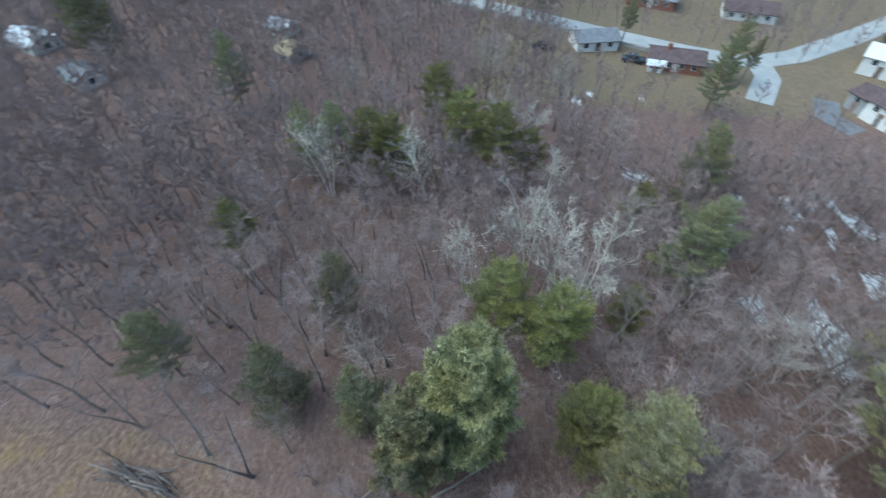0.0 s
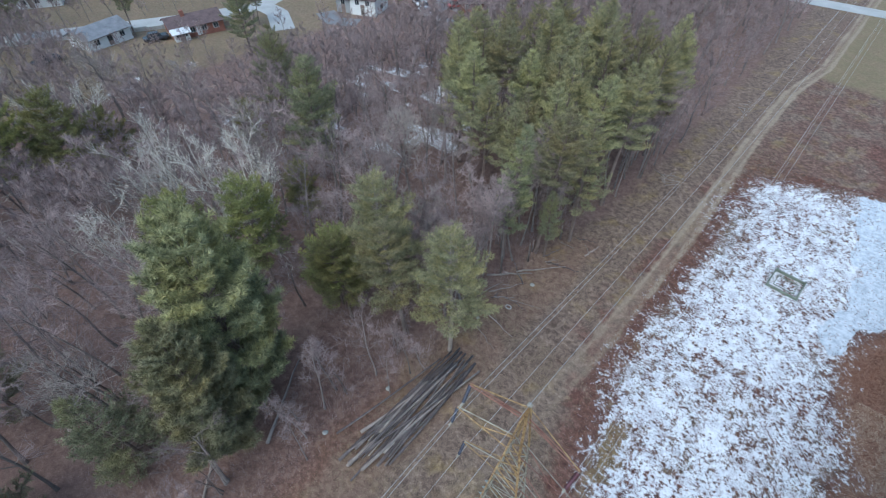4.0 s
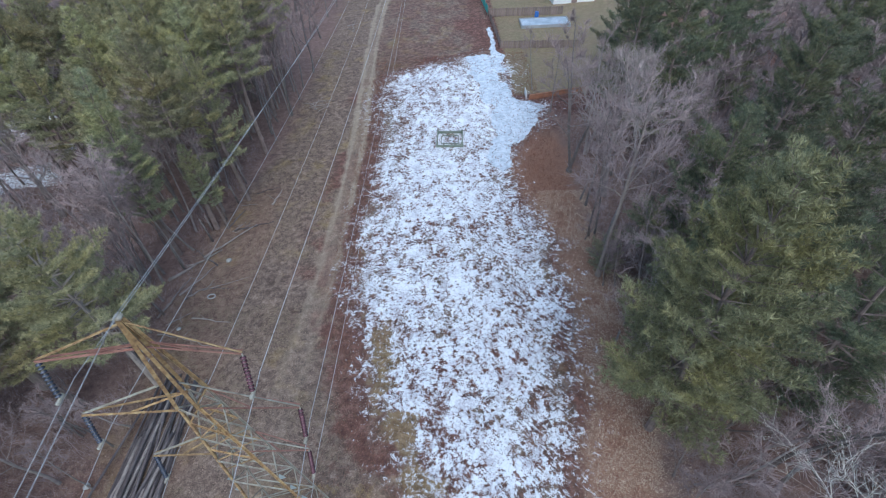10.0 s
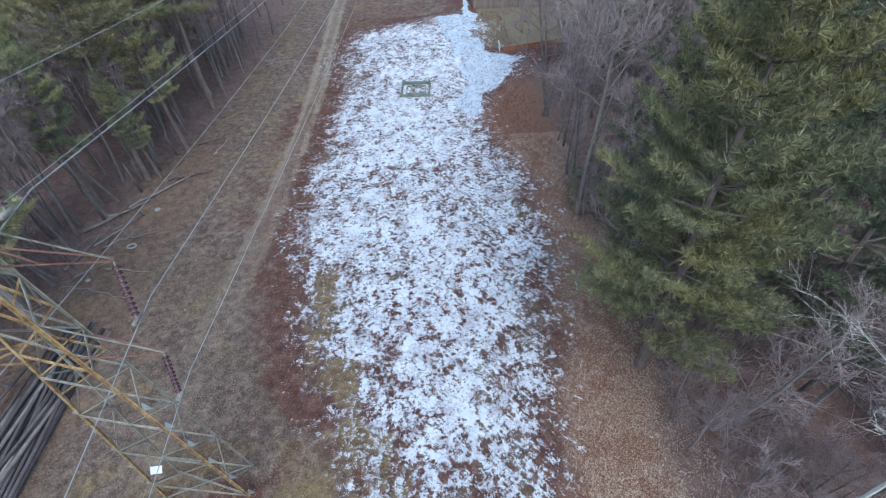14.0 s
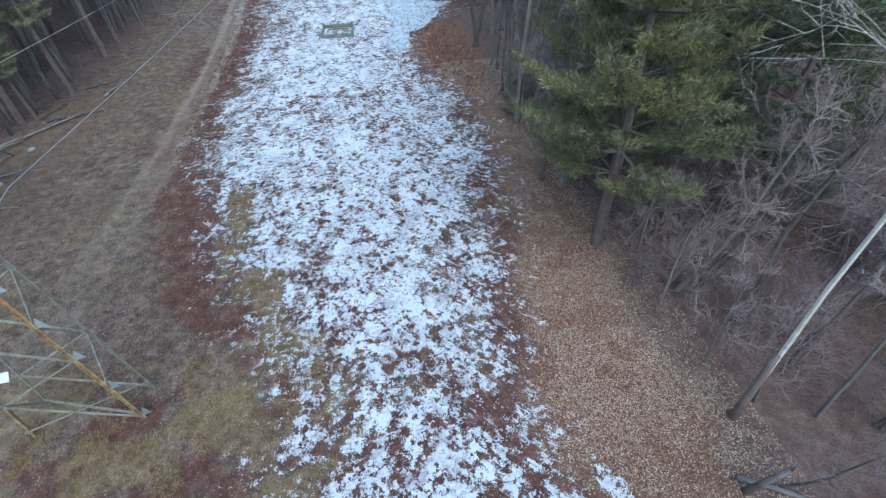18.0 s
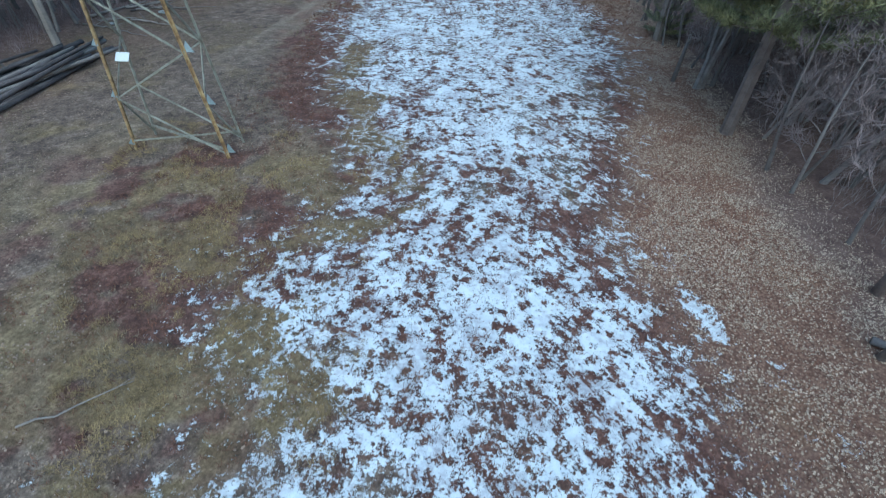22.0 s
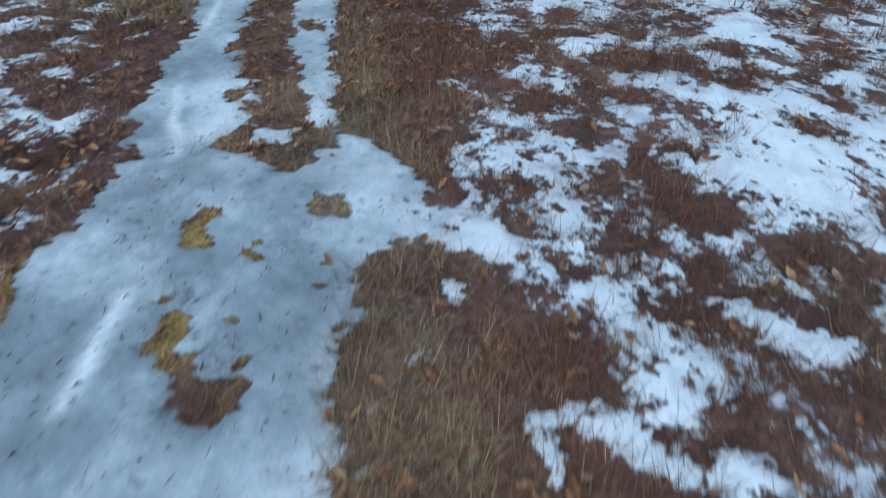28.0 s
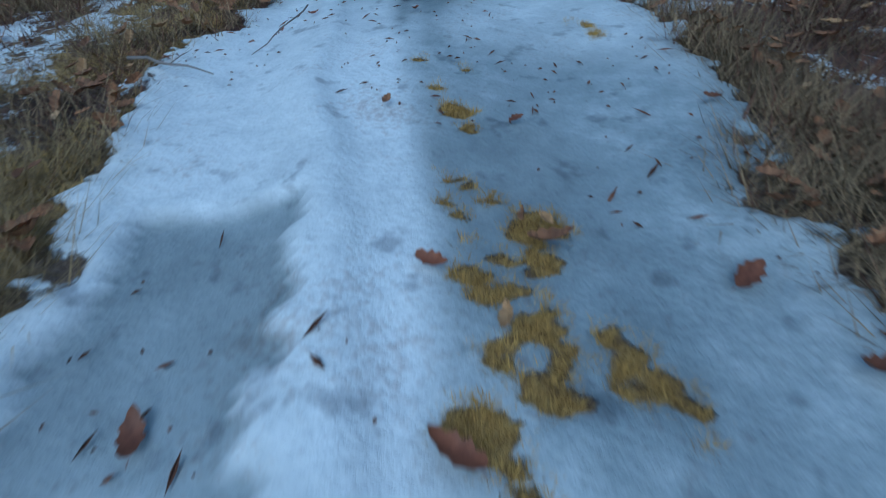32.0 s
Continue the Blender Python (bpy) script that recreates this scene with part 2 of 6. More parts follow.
# ---- the plan of the clearing ----
SNOW_LEFT = [(-23.5, 10.6), (-19.5, 9.9), (-17, 8.4), (-14.6, 6.6), (-13.2, 5.0), (-12, 4.0), (-10, 3.3), (-9, 4.3), (-7.8, 4.0), (-6.6, 2.4), (-4.5, 2.4),
             (-3.3, 3.5), (-1, 4.3), (2, 3.2), (5, 2.0), (8.2, 0.5), (11.4, 0.2), (16, -1.1), (22.4, -1.5), (31, -0.4), (43, -1.2), (50.5, 0.6), (55, 6.0), (57, 12.0)]
SNOW_RIGHT = [(-24, 13.6), (-16, 12.9), (-10.6, 12.3), (-7, 12.2), (-5.3, 11.7), (-3.6, 11.4), (-1.5, 10.9), (0.2, 11.8), (4.1, 12.4), (5.8, 13.4), (9.5, 12.8), (12.8, 14.0),
              (17.3, 13.5), (19.2, 14.4), (23.2, 12.6), (29.7, 11.2), (35, 14.0), (38, 15.8), (41.5, 17.2), (44, 13.8), (55, 13.8), (57, 13.0)]
# the wheel track: west of the tower, then bending to the south-east across the clearing
TRACK_LINE = [(90, -2.0), (77, -4.0), (60, -4.0), (47, -3.6), (37, -3.2), (26, -3.2), (16, -3.4), (8, -4.0), (2, -4.7), (-2, -4.2), (-5, -2.7), (-7, -1.3),
              (-9.6, 0.6), (-11.6, 2.5), (-13.2, 3.9), (-14.4, 4.85), (-15.4, 5.65), (-16.4, 6.35), (-17.15, 7.05), (-18.15, 7.75), (-19.3, 8.6), (-20.1, 9.15), (-20.9, 9.55), (-21.6, 9.95), (-22.05, 10.3), (-25, 12.2), (-60, 34)]


# golden clumps of grass that melt out of the snow: metres east of the track's middle, y, radius
CLUMPS = [(0.07, -21.51, 0.02), (0.11, -21.57, 0.03), (0.13, -21.64, 0.02), (0.09, -21.83, 0.04), (0.055, -21.9, 0.028), (0.06, -21.96, 0.035), (0.15, -21.85, 0.028), (0.2, -21.86, 0.03), (0.13, -21.89, 0.025), (0.17, -21.92, 0.028),
          (0.06, -22.02, 0.04), (0.1, -22.06, 0.032), (0.135, -22.06, 0.03), (0.07, -22.11, 0.028), (0.1, -22.12, 0.032), (0.155, -22.07, 0.018), (0.21, -22.03, 0.032), (0.235, -22.05, 0.032), (0.185, -22.06, 0.022), (0.235, -22.11, 0.03),
          (0.04, -22.21, 0.04), (0.08, -22.24, 0.035), (0.42, -20.07, 0.05), (0.49, -20.13, 0.05), (0.54, -20.87, 0.045), (0.55, -20.95, 0.025), (0.52, -21.06, 0.025), (0.03, -21.36, 0.022), (0.09, -21.39, 0.03), (0.14, -21.35, 0.018)]


# patches of old snow between the tufts of the verge: metres east of the track's middle, y, half length, half width
VERGE_SNOW = [(0.95, -17.1, 0.26, 0.16), (1.4, -16.55, 0.2, 0.2), (0.87, -17.43, 0.07, 0.06), (1.3, -17.72, 0.22, 0.09), (1.05, -17.85, 0.06, 0.12), (2.5, -16.2, 0.42, 0.24), (2.9, -15.7, 0.4, 0.2), (1.9, -17.1, 0.26, 0.10), (1.45, -17.5, 0.08, 0.09), (1.25, -18.3, 0.24, 0.10), (1.12, -18.0, 0.06, 0.12),
              (1.63, -17.65, 0.14, 0.08), (1.7, -17.95, 0.18, 0.08), (0.97, -18.74, 0.07, 0.06), (1.18, -18.52, 0.07, 0.05), (1.05, -18.84, 0.08, 0.06)]


def along(table, y):
    ys, xs = zip(*sorted(table))
    return np.interp(y, ys, xs)


def track_offset(x, y):
    """Metres to the east of the track's middle, square to it."""
    lean = (along(TRACK_LINE, y + 0.4) - along(TRACK_LINE, y - 0.4)) / 0.8
    return (x - along(TRACK_LINE, y)) / np.sqrt(1 + lean ** 2)


def zones(x, y):
    """What covers the ground at arrays of places: amounts from 0 to 1."""
    z = {}
    wob = 1.6 * (fbm(x, y, 3.0, 3) - 0.5) + 0.9 * (fbm(x, y, 0.8, 4) - 0.5)
    from_left, from_right = x - along(SNOW_LEFT, y), along(SNOW_RIGHT, y) - x
    inside = np.minimum(from_left, from_right) + wob
    body = ramp(inside, -2.4 - 0.8 * ramp(y, 35, 45), 1.5) * (y > -26) * ramp(57.0 - y + 3 * wob, 0, 6)
    u = track_offset(x, y)
    cover = 0.545 + 0.065 * ramp(-y, 8, 11) - 0.125 * ramp(-y, 13.5, 15.5) + 0.34 * (fbm(x, y, 5.0, 7, 2) - 0.5) + 0.30 * (fbm(x, y, 1.7, 8, 2) - 0.5) + 0.03 * ramp(y, 5, 25) + (0.085 * ramp(from_left, 1.0, 5.0) * ramp(from_right, 0.5, 3.0) - 0.05) * ramp(y, -12, -8)
    close = ramp(-y, 13, 15.5)
    z["shape"] = 0.5 + 0.9 * ((1 - close) * fbm(x * 1.15, y * 0.95, 0.5, 11, 3) + close * fbm(x, y, 0.24, 12, 3) - 0.5)
    snow = np.clip(0.5 + (cover - 0.55 * (1 - body) - z["shape"]) * (0.85 + 0.85 * ramp(-y, 12, 16)), 0, 1) * ramp(body, 0.0, 0.04)
    # the bare sheet of old ice beside the yard
    west_edge = np.interp(y, [28, 31, 36, 40, 46, 50, 55], [11.5, 10.0, 10.2, 10.6, 10.2, 8.6, 9.5])
    east_edge = np.interp(y, [28, 31, 35, 38, 41, 43.5, 46, 57], [11.0, 12.3, 14.0, 15.6, 17.2, 14.6, 13.6, 13.9])
    bay = 3.0 * (fbm(x, y, 2.2, 45, 3) - 0.5)
    ice = ramp(bay + np.minimum(np.minimum(x - west_edge, east_edge - x), np.minimum(y - 28.5, 55.5 - y)) + 0.9 * wob, -0.1, 0.7)
    ice = np.maximum(ice, ramp(0.8 - np.abs(x - 12.9) + 0.8 * wob, 0.1, 0.8) * ramp(y, 52, 54) * ramp(67 - y, 0, 3) * 0.9)
    # snow pressed into the two ruts of the wheel track, closing into one sheet at its near end
    wide = ramp(-y, 20.5, 21.2)
    ragged = 0.26 * (fbm(x, y, 0.45, 21) - 0.5) + 0.22 * (fbm(x, y, 0.13, 22) - 0.5) + 0.16 * (fbm(x, y, 0.045, 26) - 0.5)
    ragged = ragged * (0.45 + 0.55 * ramp(-y, 14.5, 16.5))
    left_edge = np.interp(y, [-22.5, -21.9, -21.5, -20.6, -20, -19.6, -19.1, -18.3, -16.5, -14.8, -13.8], [-0.60, -0.72, -0.70, -0.58, -0.64, -0.86, -0.76, -0.84, -0.60, -0.68, -0.58])
    right_edge = np.interp(y, [-22, -20.8, -20, -19.4, -18.6, -18.4, -17.5, -17.2, -16.9, -16.6, -14], [0.63, 0.76, 0.69, 0.60, 0.62, 0.48, 0.50, 0.78, 0.88, 0.54, 0.60])
    hump_l = np.interp(y, [-20.75, -20.5, -20.42, -20.0, -19.7, -19.3, -18.9, -18.5, -18.3, -17.9, -17.6, -17.3, -16.8, -15.4], [-0.18, -0.18, -0.30, -0.34, -0.27, -0.28, -0.25, -0.10, 0.02, 0.12, 0.07, -0.04, 0.0, -0.20])
    hump_r = np.interp(y, [-20.75, -20.5, -20.3, -20.0, -19.7, -19.2, -18.5, -18.2, -17.9, -17.5, -17.2, -16.7, -15.3], [-0.05, -0.06, -0.13, -0.10, 0.0, 0.16, 0.22, 0.27, 0.27, 0.26, 0.12, 0.32, 0.26])
    gone = ramp(-y, 10.6, 11.8) * ramp(25.6 + y, 0, 0.8) * (1 - 0.75 * (np.abs(y + 13.75 + 0.3 * u) < 0.28))
    sheet = ramp(np.minimum(u - left_edge, right_edge - u) + ragged, -0.02, 0.05) * gone
    thin = ramp(fbm(x, y, 0.35, 30), 0.42, 0.52) * ramp(-y, 18.3, 18.7) + ramp(16.9 + y, 0, 0.4) + 1.0 * ramp(-y, 19.7, 20.0)
    hump = ramp(np.minimum(u - hump_l, hump_r - u) + (1.5 - 1.0 * ramp(-y, 19.5, 19.9)) * ragged, -0.03, 0.04) * ramp(20.76 + y + 0.5 * ragged, 0, 0.06) * (1 - 0.8 * ramp(0.035 - np.abs(y + 20.46 + 0.4 * (u + 0.15)) + 0.2 * ragged, 0, 0.02)) * np.maximum(ramp(fbm(x, y, 0.30, 23), 0.33, 0.40), ramp(-y, 19.6, 19.9)) * np.clip(thin + 0.6 * ramp(-y, 18.3, 18.7), 0, 1)
    bits = ramp(fbm(x, y, 0.20, 31, 3), 0.60, 0.64) * ramp(0.42 - np.abs(u - 0.12), 0, 0.12) * ramp(18.5 + y, 0, 0.4)
    hump = np.maximum(hump, bits)
    z["packed"] = np.clip(sheet * (1 - hump) * (1 - 0.25 * ramp(y, -13.0, -12.0)), 0, 1)
    drift, flow = fbm(x, y, 0.8, 28, 3), fbm(x * 2.0, y, 0.5, 32, 3)
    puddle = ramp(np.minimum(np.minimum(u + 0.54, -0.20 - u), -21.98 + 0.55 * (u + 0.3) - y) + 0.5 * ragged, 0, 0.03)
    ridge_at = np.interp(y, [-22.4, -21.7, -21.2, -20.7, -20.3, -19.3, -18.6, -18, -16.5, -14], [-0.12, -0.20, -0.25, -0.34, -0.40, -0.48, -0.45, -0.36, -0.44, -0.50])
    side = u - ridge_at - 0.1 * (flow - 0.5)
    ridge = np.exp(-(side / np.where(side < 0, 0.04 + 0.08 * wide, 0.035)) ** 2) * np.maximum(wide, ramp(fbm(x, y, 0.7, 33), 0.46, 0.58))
    # the groove's shade is put into the snow's colour; no relief is cut
    groove_shade = np.exp(-((u + 0.04 + 0.04 * (flow - 0.5)) / 0.035) ** 2) * ramp(-y, 20.3, 20.6) * ramp(21.3 + y, 0, 0.2)
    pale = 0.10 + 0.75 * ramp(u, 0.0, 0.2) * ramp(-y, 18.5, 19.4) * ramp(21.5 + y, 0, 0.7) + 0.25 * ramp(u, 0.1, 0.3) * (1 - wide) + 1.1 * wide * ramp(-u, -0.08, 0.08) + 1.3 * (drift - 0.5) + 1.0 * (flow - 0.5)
    z["pale"] = np.clip(np.maximum(pale, 1.1 * ridge) * (1 - 0.9 * puddle) * (1 - 0.9 * groove_shade) * (1 - 0.75 * ramp(u, -0.06, 0.06) * ramp(-y + 0.6 * (drift - 0.5), 21.0, 21.4)), 0, 1)
    z["crest"], z["puddle"] = ridge, puddle
    z["clump"] = np.zeros_like(x)
    tuft = 0.10 * (fbm(x, y, 0.07, 24, 2) - 0.5) + 0.13 * (fbm(x, y, 0.04, 35, 2) - 0.5)
    for cu, cy, r in CLUMPS:
        z["clump"] = np.maximum(z["clump"], ramp(0.9 * r - np.hypot(u - cu, y - cy) + 0.5 * tuft, 0, 0.012))
    z["packed"] = z["packed"] * (1 - 0.9 * z["clump"])
    verge = ramp(np.abs(u), 0.62 + 0.1 * wide, 0.9) * ramp(1.9 - np.abs(u), 0, 0.6)
    near_track = (y < -11) & (y > -26)
    snow = np.where(near_track, snow * ramp(u + 1.9 * (fbm(x, y, 0.6, 25) - 0.5), 0.50, 0.85), snow)
    snow = snow * (1 - 0.25 * ramp(-y, 18.2, 18.8) * ramp(21.8 + y, 0, 0.6) * ramp(2.2 - u, 0, 0.7))
    west = 0.75 * near_track * ramp(-u, 0.7, 1.1) * np.clip((fbm(x, y, 0.24, 27) - 0.43) * 7, 0, 1) * ramp(4 + u, 0, 2) * 0.9
    isle = ramp(0.55 - np.hypot((x - 12.85 - 0.25 * np.sin(y * 2.2)) * 1.4, (y + 4.8) * 0.45) + 1.0 * (fbm(x, y, 0.5, 29) - 0.5), 0, 0.3)
    for cu, cy, a, b in VERGE_SNOW:
        snow = np.maximum(snow, 0.8 * ramp(1.0 - np.hypot((u - cu) / a, (y - cy) / b) + 3.0 * ragged + 5.0 * tuft, 0.0, 0.5))
    z["snow"] = np.clip(np.maximum(np.maximum(snow, 0.62 * isle), 0.85 * west), 0, 1)
    z["ice"] = np.clip(ice, 0, 1)
    broken = ramp(fbm(x, y, 0.13, 36, 3), 0.40, 0.49)
    hump = hump * broken
    edge_moss = broken * ramp(-0.58 - u + ragged, 0, 0.1) * ramp(1.35 + u, 0, 0.4) * ramp(fbm(x, y, 0.5, 34), 0.38, 0.48) * ramp(-y, 17.2, 18.4)
    z["moss"] = np.maximum(hump * (0.15 + 0.85 * ramp(-y, 16.9, 17.6)), np.maximum(0.85 * edge_moss, z["clump"])) * (y < -11) * (y > -26)
    # earth and grass
    z["track"] = (0.4 * ramp(1.1 + 0.5 * wob - np.abs(u), 0, 0.5) + 0.75 * ramp(0.34 + 0.3 * wob - np.abs(np.abs(u) - 0.62), 0, 0.25)) * (y > -12) * (0.2 + 0.8 * ramp(y, 2, 30))
    left_wood, right_wood = -13.5 + 3.0 * ramp(y, 18, 40) - 4.6 * ramp(-y, 16, 28) + wob, 16.0 + 1.4 * ramp(y, -2, 12) + 1.6 * wob
    w2 = 4.0 * (fbm(x, y, 4.0, 5) - 0.5)
    z["wood"] = np.maximum(ramp(left_wood - x, -0.8, 1.2), ramp(x - right_wood, -0.8, 1.2) * ramp(41 - y + w2, 0, 3))
    z["leafy"] = ramp(x - along(SNOW_RIGHT, y) + 0.8 * wob, -0.4, 1.5) * ramp(right_wood + 0.6 - x, -1, 0.6) * ramp(38 - y + w2, 0, 4)
    z["leafy"] = z["leafy"] * (1 - 0.45 * ramp(-y + 0.5 * w2, 1, 9))
    z["leafy"] = np.maximum(z["leafy"], 0.25 * ramp(-8.6 - x + wob, -0.5, 1) * ramp(x - left_wood, -1, 1) * ramp(30 - y + w2, 0, 4))
    z["red"] = ramp(fbm(x, y, 4.5, 41, 3) + 0.35 * (fbm(x, y, 0.7, 44) - 0.5), 0.44, 0.60) * ramp(from_left + 5.5, 0, 2.0) * (1 - z["leafy"])
    z["red"] = np.maximum(z["red"], 0.55 * ramp(y + 2 * w2, 44, 60) * ramp(12.6 - x + 0.3 * w2, 0, 1.5) * ramp(x + 6 + w2, 0, 5) * ramp(fbm(x, y, 1.6, 43), 0.36, 0.52))
    z["red"] = np.maximum(z["red"], 0.9 * ramp(x - 11 + w2 * 0.5, 0, 1.5) * ramp(16.5 - x, -1, 2) * ramp(y - 18 + w2, 0, 4) * ramp(44 - y + w2, 0, 3))
    z["red"] = np.maximum(z["red"], 0.75 * ramp(inside, 0.6, 2.2) * ramp(fbm(x, y, 1.3, 42), 0.36, 0.5))
    z["red"] = np.maximum(z["red"], ramp(y + w2, 0, 7) * ramp(from_left + 3.0 + 1.4 * wob, 0, 1.4) * ramp(-from_left + 0.8, 0, 1) * 0.9)
    z["red"] = np.maximum(z["red"], 0.85 * ramp(-y + 1.5 * wob, 10.0, 13.0) * ramp(30 + y, 0, 4) * ramp(np.abs(u) + wob * 0.4, 0.6, 1.1) * ramp(5 + u + 2 * wob, 0, 2.5))
    z["red"] = np.maximum(z["red"], 0.85 * ramp(x - along(SNOW_RIGHT, y) + 0.8 * wob, -1.2, 0.0) * (1 - z["leafy"]) * ramp(y, -12, -6) * ramp(18 - x, 0, 1))
    z["lawn"] = ramp(x - 13.9 + 0.15 * w2, 0, 0.5) * ramp(y - 44 + 0.4 * w2, 0, 1.2) * (x < 34) * (y < 95)
    z["lawn"] = np.maximum(z["lawn"], ramp(y - 84 + wob + 0.12 * x, 0, 2) * (x > -2) * (x < 40))
    z["lawn"] = np.maximum(z["lawn"], ramp(-x - 78 + 3 * wob, 0, 3) * (y > -10) * (y < 110) * 0.9)
    z["wood"] = z["wood"] * (1 - 0.9 * z["lawn"])
    z["woodsnow"] = (ramp(fbm(x, y, 4.0, 51), 0.52, 0.62) * ramp(16 - np.hypot((x + 46) * 0.9, y - 36), 0, 4)
                     + ramp(fbm(x, y, 3.0, 52), 0.56, 0.64) * ramp(9 - np.hypot(x + 78, (y - 14) * 0.6), 0, 4)
                     + ramp(fbm(x, y, 3.0, 53), 0.6, 0.68) * ramp(7 - np.hypot(x + 57, y - 14), 0, 3))
    z["red"] = np.maximum(z["red"], 0.7 * ramp(-11.8 - x + 1.5 * wob, 0, 1.5) * ramp(x + 24, 0, 3) * ramp(5 - y + w2, 0, 3) * ramp(y + 16, 0, 4))
    z["wood"] = z["wood"] * (1 - 0.6 * z["red"] * (x < -11))
    z["olive"] = ramp(fbm(x, y, 1.6, 91, 3), 0.47, 0.58) * ramp(1.7 - np.abs(from_left - 1.0) + 0.8 * wob, 0, 1.0) * ramp(y, -12, -8) * ramp(16 - y, 0, 6)
    heath = ramp(2.5 - y + wob, 0, 3) * ramp(x + 5.5 + 2 * wob, 0, 2.5) * ramp(0.6 - from_left, 0, 0.8) * ramp(y, -17, -14)
    z["olive"] = np.maximum(z["olive"], 0.95 * heath * ramp(fbm(x, y, 1.5, 96, 3), 0.45, 0.54))
    z["red"] = np.maximum(z["red"], 0.9 * heath * ramp(fbm(x, y, 1.1, 97, 3), 0.42, 0.52))
    z["red"] = z["red"] * (1 - 0.8 * z["olive"])
    z["snow"] = z["snow"] * (1 - 0.4 * z["olive"] * ramp(2.5 - from_left, 0, 1.5))
    z["u"] = u
    return z


def relief(x, y, z):
    """The height of the ground."""
    h = slope(y) + 0.05 * (fbm(x, y, 2.5, 61) - 0.5) + 0.5 * (fbm(x, y, 14.0, 62, 2) - 0.5) * ramp(np.abs(x - 2), 12, 30) * ramp(x + 75, 0, 10) * ramp(75 - np.abs(y), 0, 10)
    rough = 0.035 * (fbm(x, y, 0.30, 63, 3) - 0.5) * (1 - z["packed"]) * (1 - z["ice"])
    u, near = z["u"], (y < -9) & (y > -27)
    rut = near * (np.exp(-((u + 0.44) / 0.24) ** 2) + np.exp(-((u - 0.36) / 0.22) ** 2)) * 0.03
    crest = near * z["packed"] * ((0.012 + 0.014 * ramp(-y, 20.5, 21.2)) * z["crest"] - 0.02 * z["puddle"]) + 0.016 * near * z["clump"]
    white = np.clip(np.maximum(z["snow"], z["packed"]), 0, 1)
    soft = (0.012 * (fbm(x, y, 0.22, 64, 3) - 0.5) + 0.006 * (fbm(x, y, 0.07, 65, 2) - 0.5)) * white * (1 - z["puddle"])
    return h + rough - rut + crest + soft + 0.02 * ramp(white, 0.2, 0.95)


def spread(stops):
    """Grid lines: (from, step) pairs, ended by (to, 0)."""
    out = []
    for (a, step), (b, _) in zip(stops, stops[1:]):
        out.append(np.arange(a, b - 1e-6, (b - a) / max(1, round((b - a) / step))))
    return np.concatenate(out + [[stops[-1][0]]])


GX = spread([(-700, 60), (-160, 8), (-100, 2.5), (-30, 0.8), (-15, 0.25), (-2, 0.1), (4.6, 0.035), (8.4, 0.02), (11.3, 0.1), (16, 0.3), (24, 1.2), (50, 6), (110, 60), (700, 0)])
GY = spread([(-700, 60), (-120, 8), (-40, 1.5), (-25, 0.12), (-22.8, 0.02), (-20.2, 0.035), (-13.8, 0.09), (0, 0.12), (14, 0.16), (30, 0.2), (58, 0.5), (95, 4), (160, 60), (900, 0)])


def build_ground(material):
    X, Y = np.meshgrid(GX, GY)
    shape = X.shape
    X, Y = X.ravel(), Y.ravel()
    z = zones(X, Y)
    H = relief(X, Y, z)
    nx, ny = len(GX), len(GY)
    me = bpy.data.meshes.new("ground")
    me.vertices.add(nx * ny)
    me.vertices.foreach_set("co", np.stack([X, Y, H], 1).astype(np.float32).ravel())
    i = (np.arange(ny - 1)[:, None] * nx + np.arange(nx - 1)[None]).ravel()
    quads = np.stack([i, i + 1, i + 1 + nx, i + nx], 1).astype(np.int32)
    me.loops.add(quads.size)
    me.loops.foreach_set("vertex_index", quads.ravel())
    me.polygons.add(len(quads))
    me.polygons.foreach_set("loop_start", np.arange(0, quads.size, 4, dtype=np.int32))
    me.polygons.foreach_set("loop_total", np.full(len(quads), 4, dtype=np.int32))
    me.polygons.foreach_set("use_smooth", np.ones(len(quads), dtype=bool))
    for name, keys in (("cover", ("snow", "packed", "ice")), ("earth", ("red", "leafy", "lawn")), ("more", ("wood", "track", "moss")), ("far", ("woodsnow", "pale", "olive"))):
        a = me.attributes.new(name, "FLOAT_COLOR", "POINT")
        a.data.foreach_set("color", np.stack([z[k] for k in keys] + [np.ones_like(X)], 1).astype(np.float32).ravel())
    me.materials.append(material)
    me.update()
    ob = new("ground", me)
    return tagged(ob, "rough clearing of brown grass, leaf litter and patchy old snow", "ground", kind="structure")


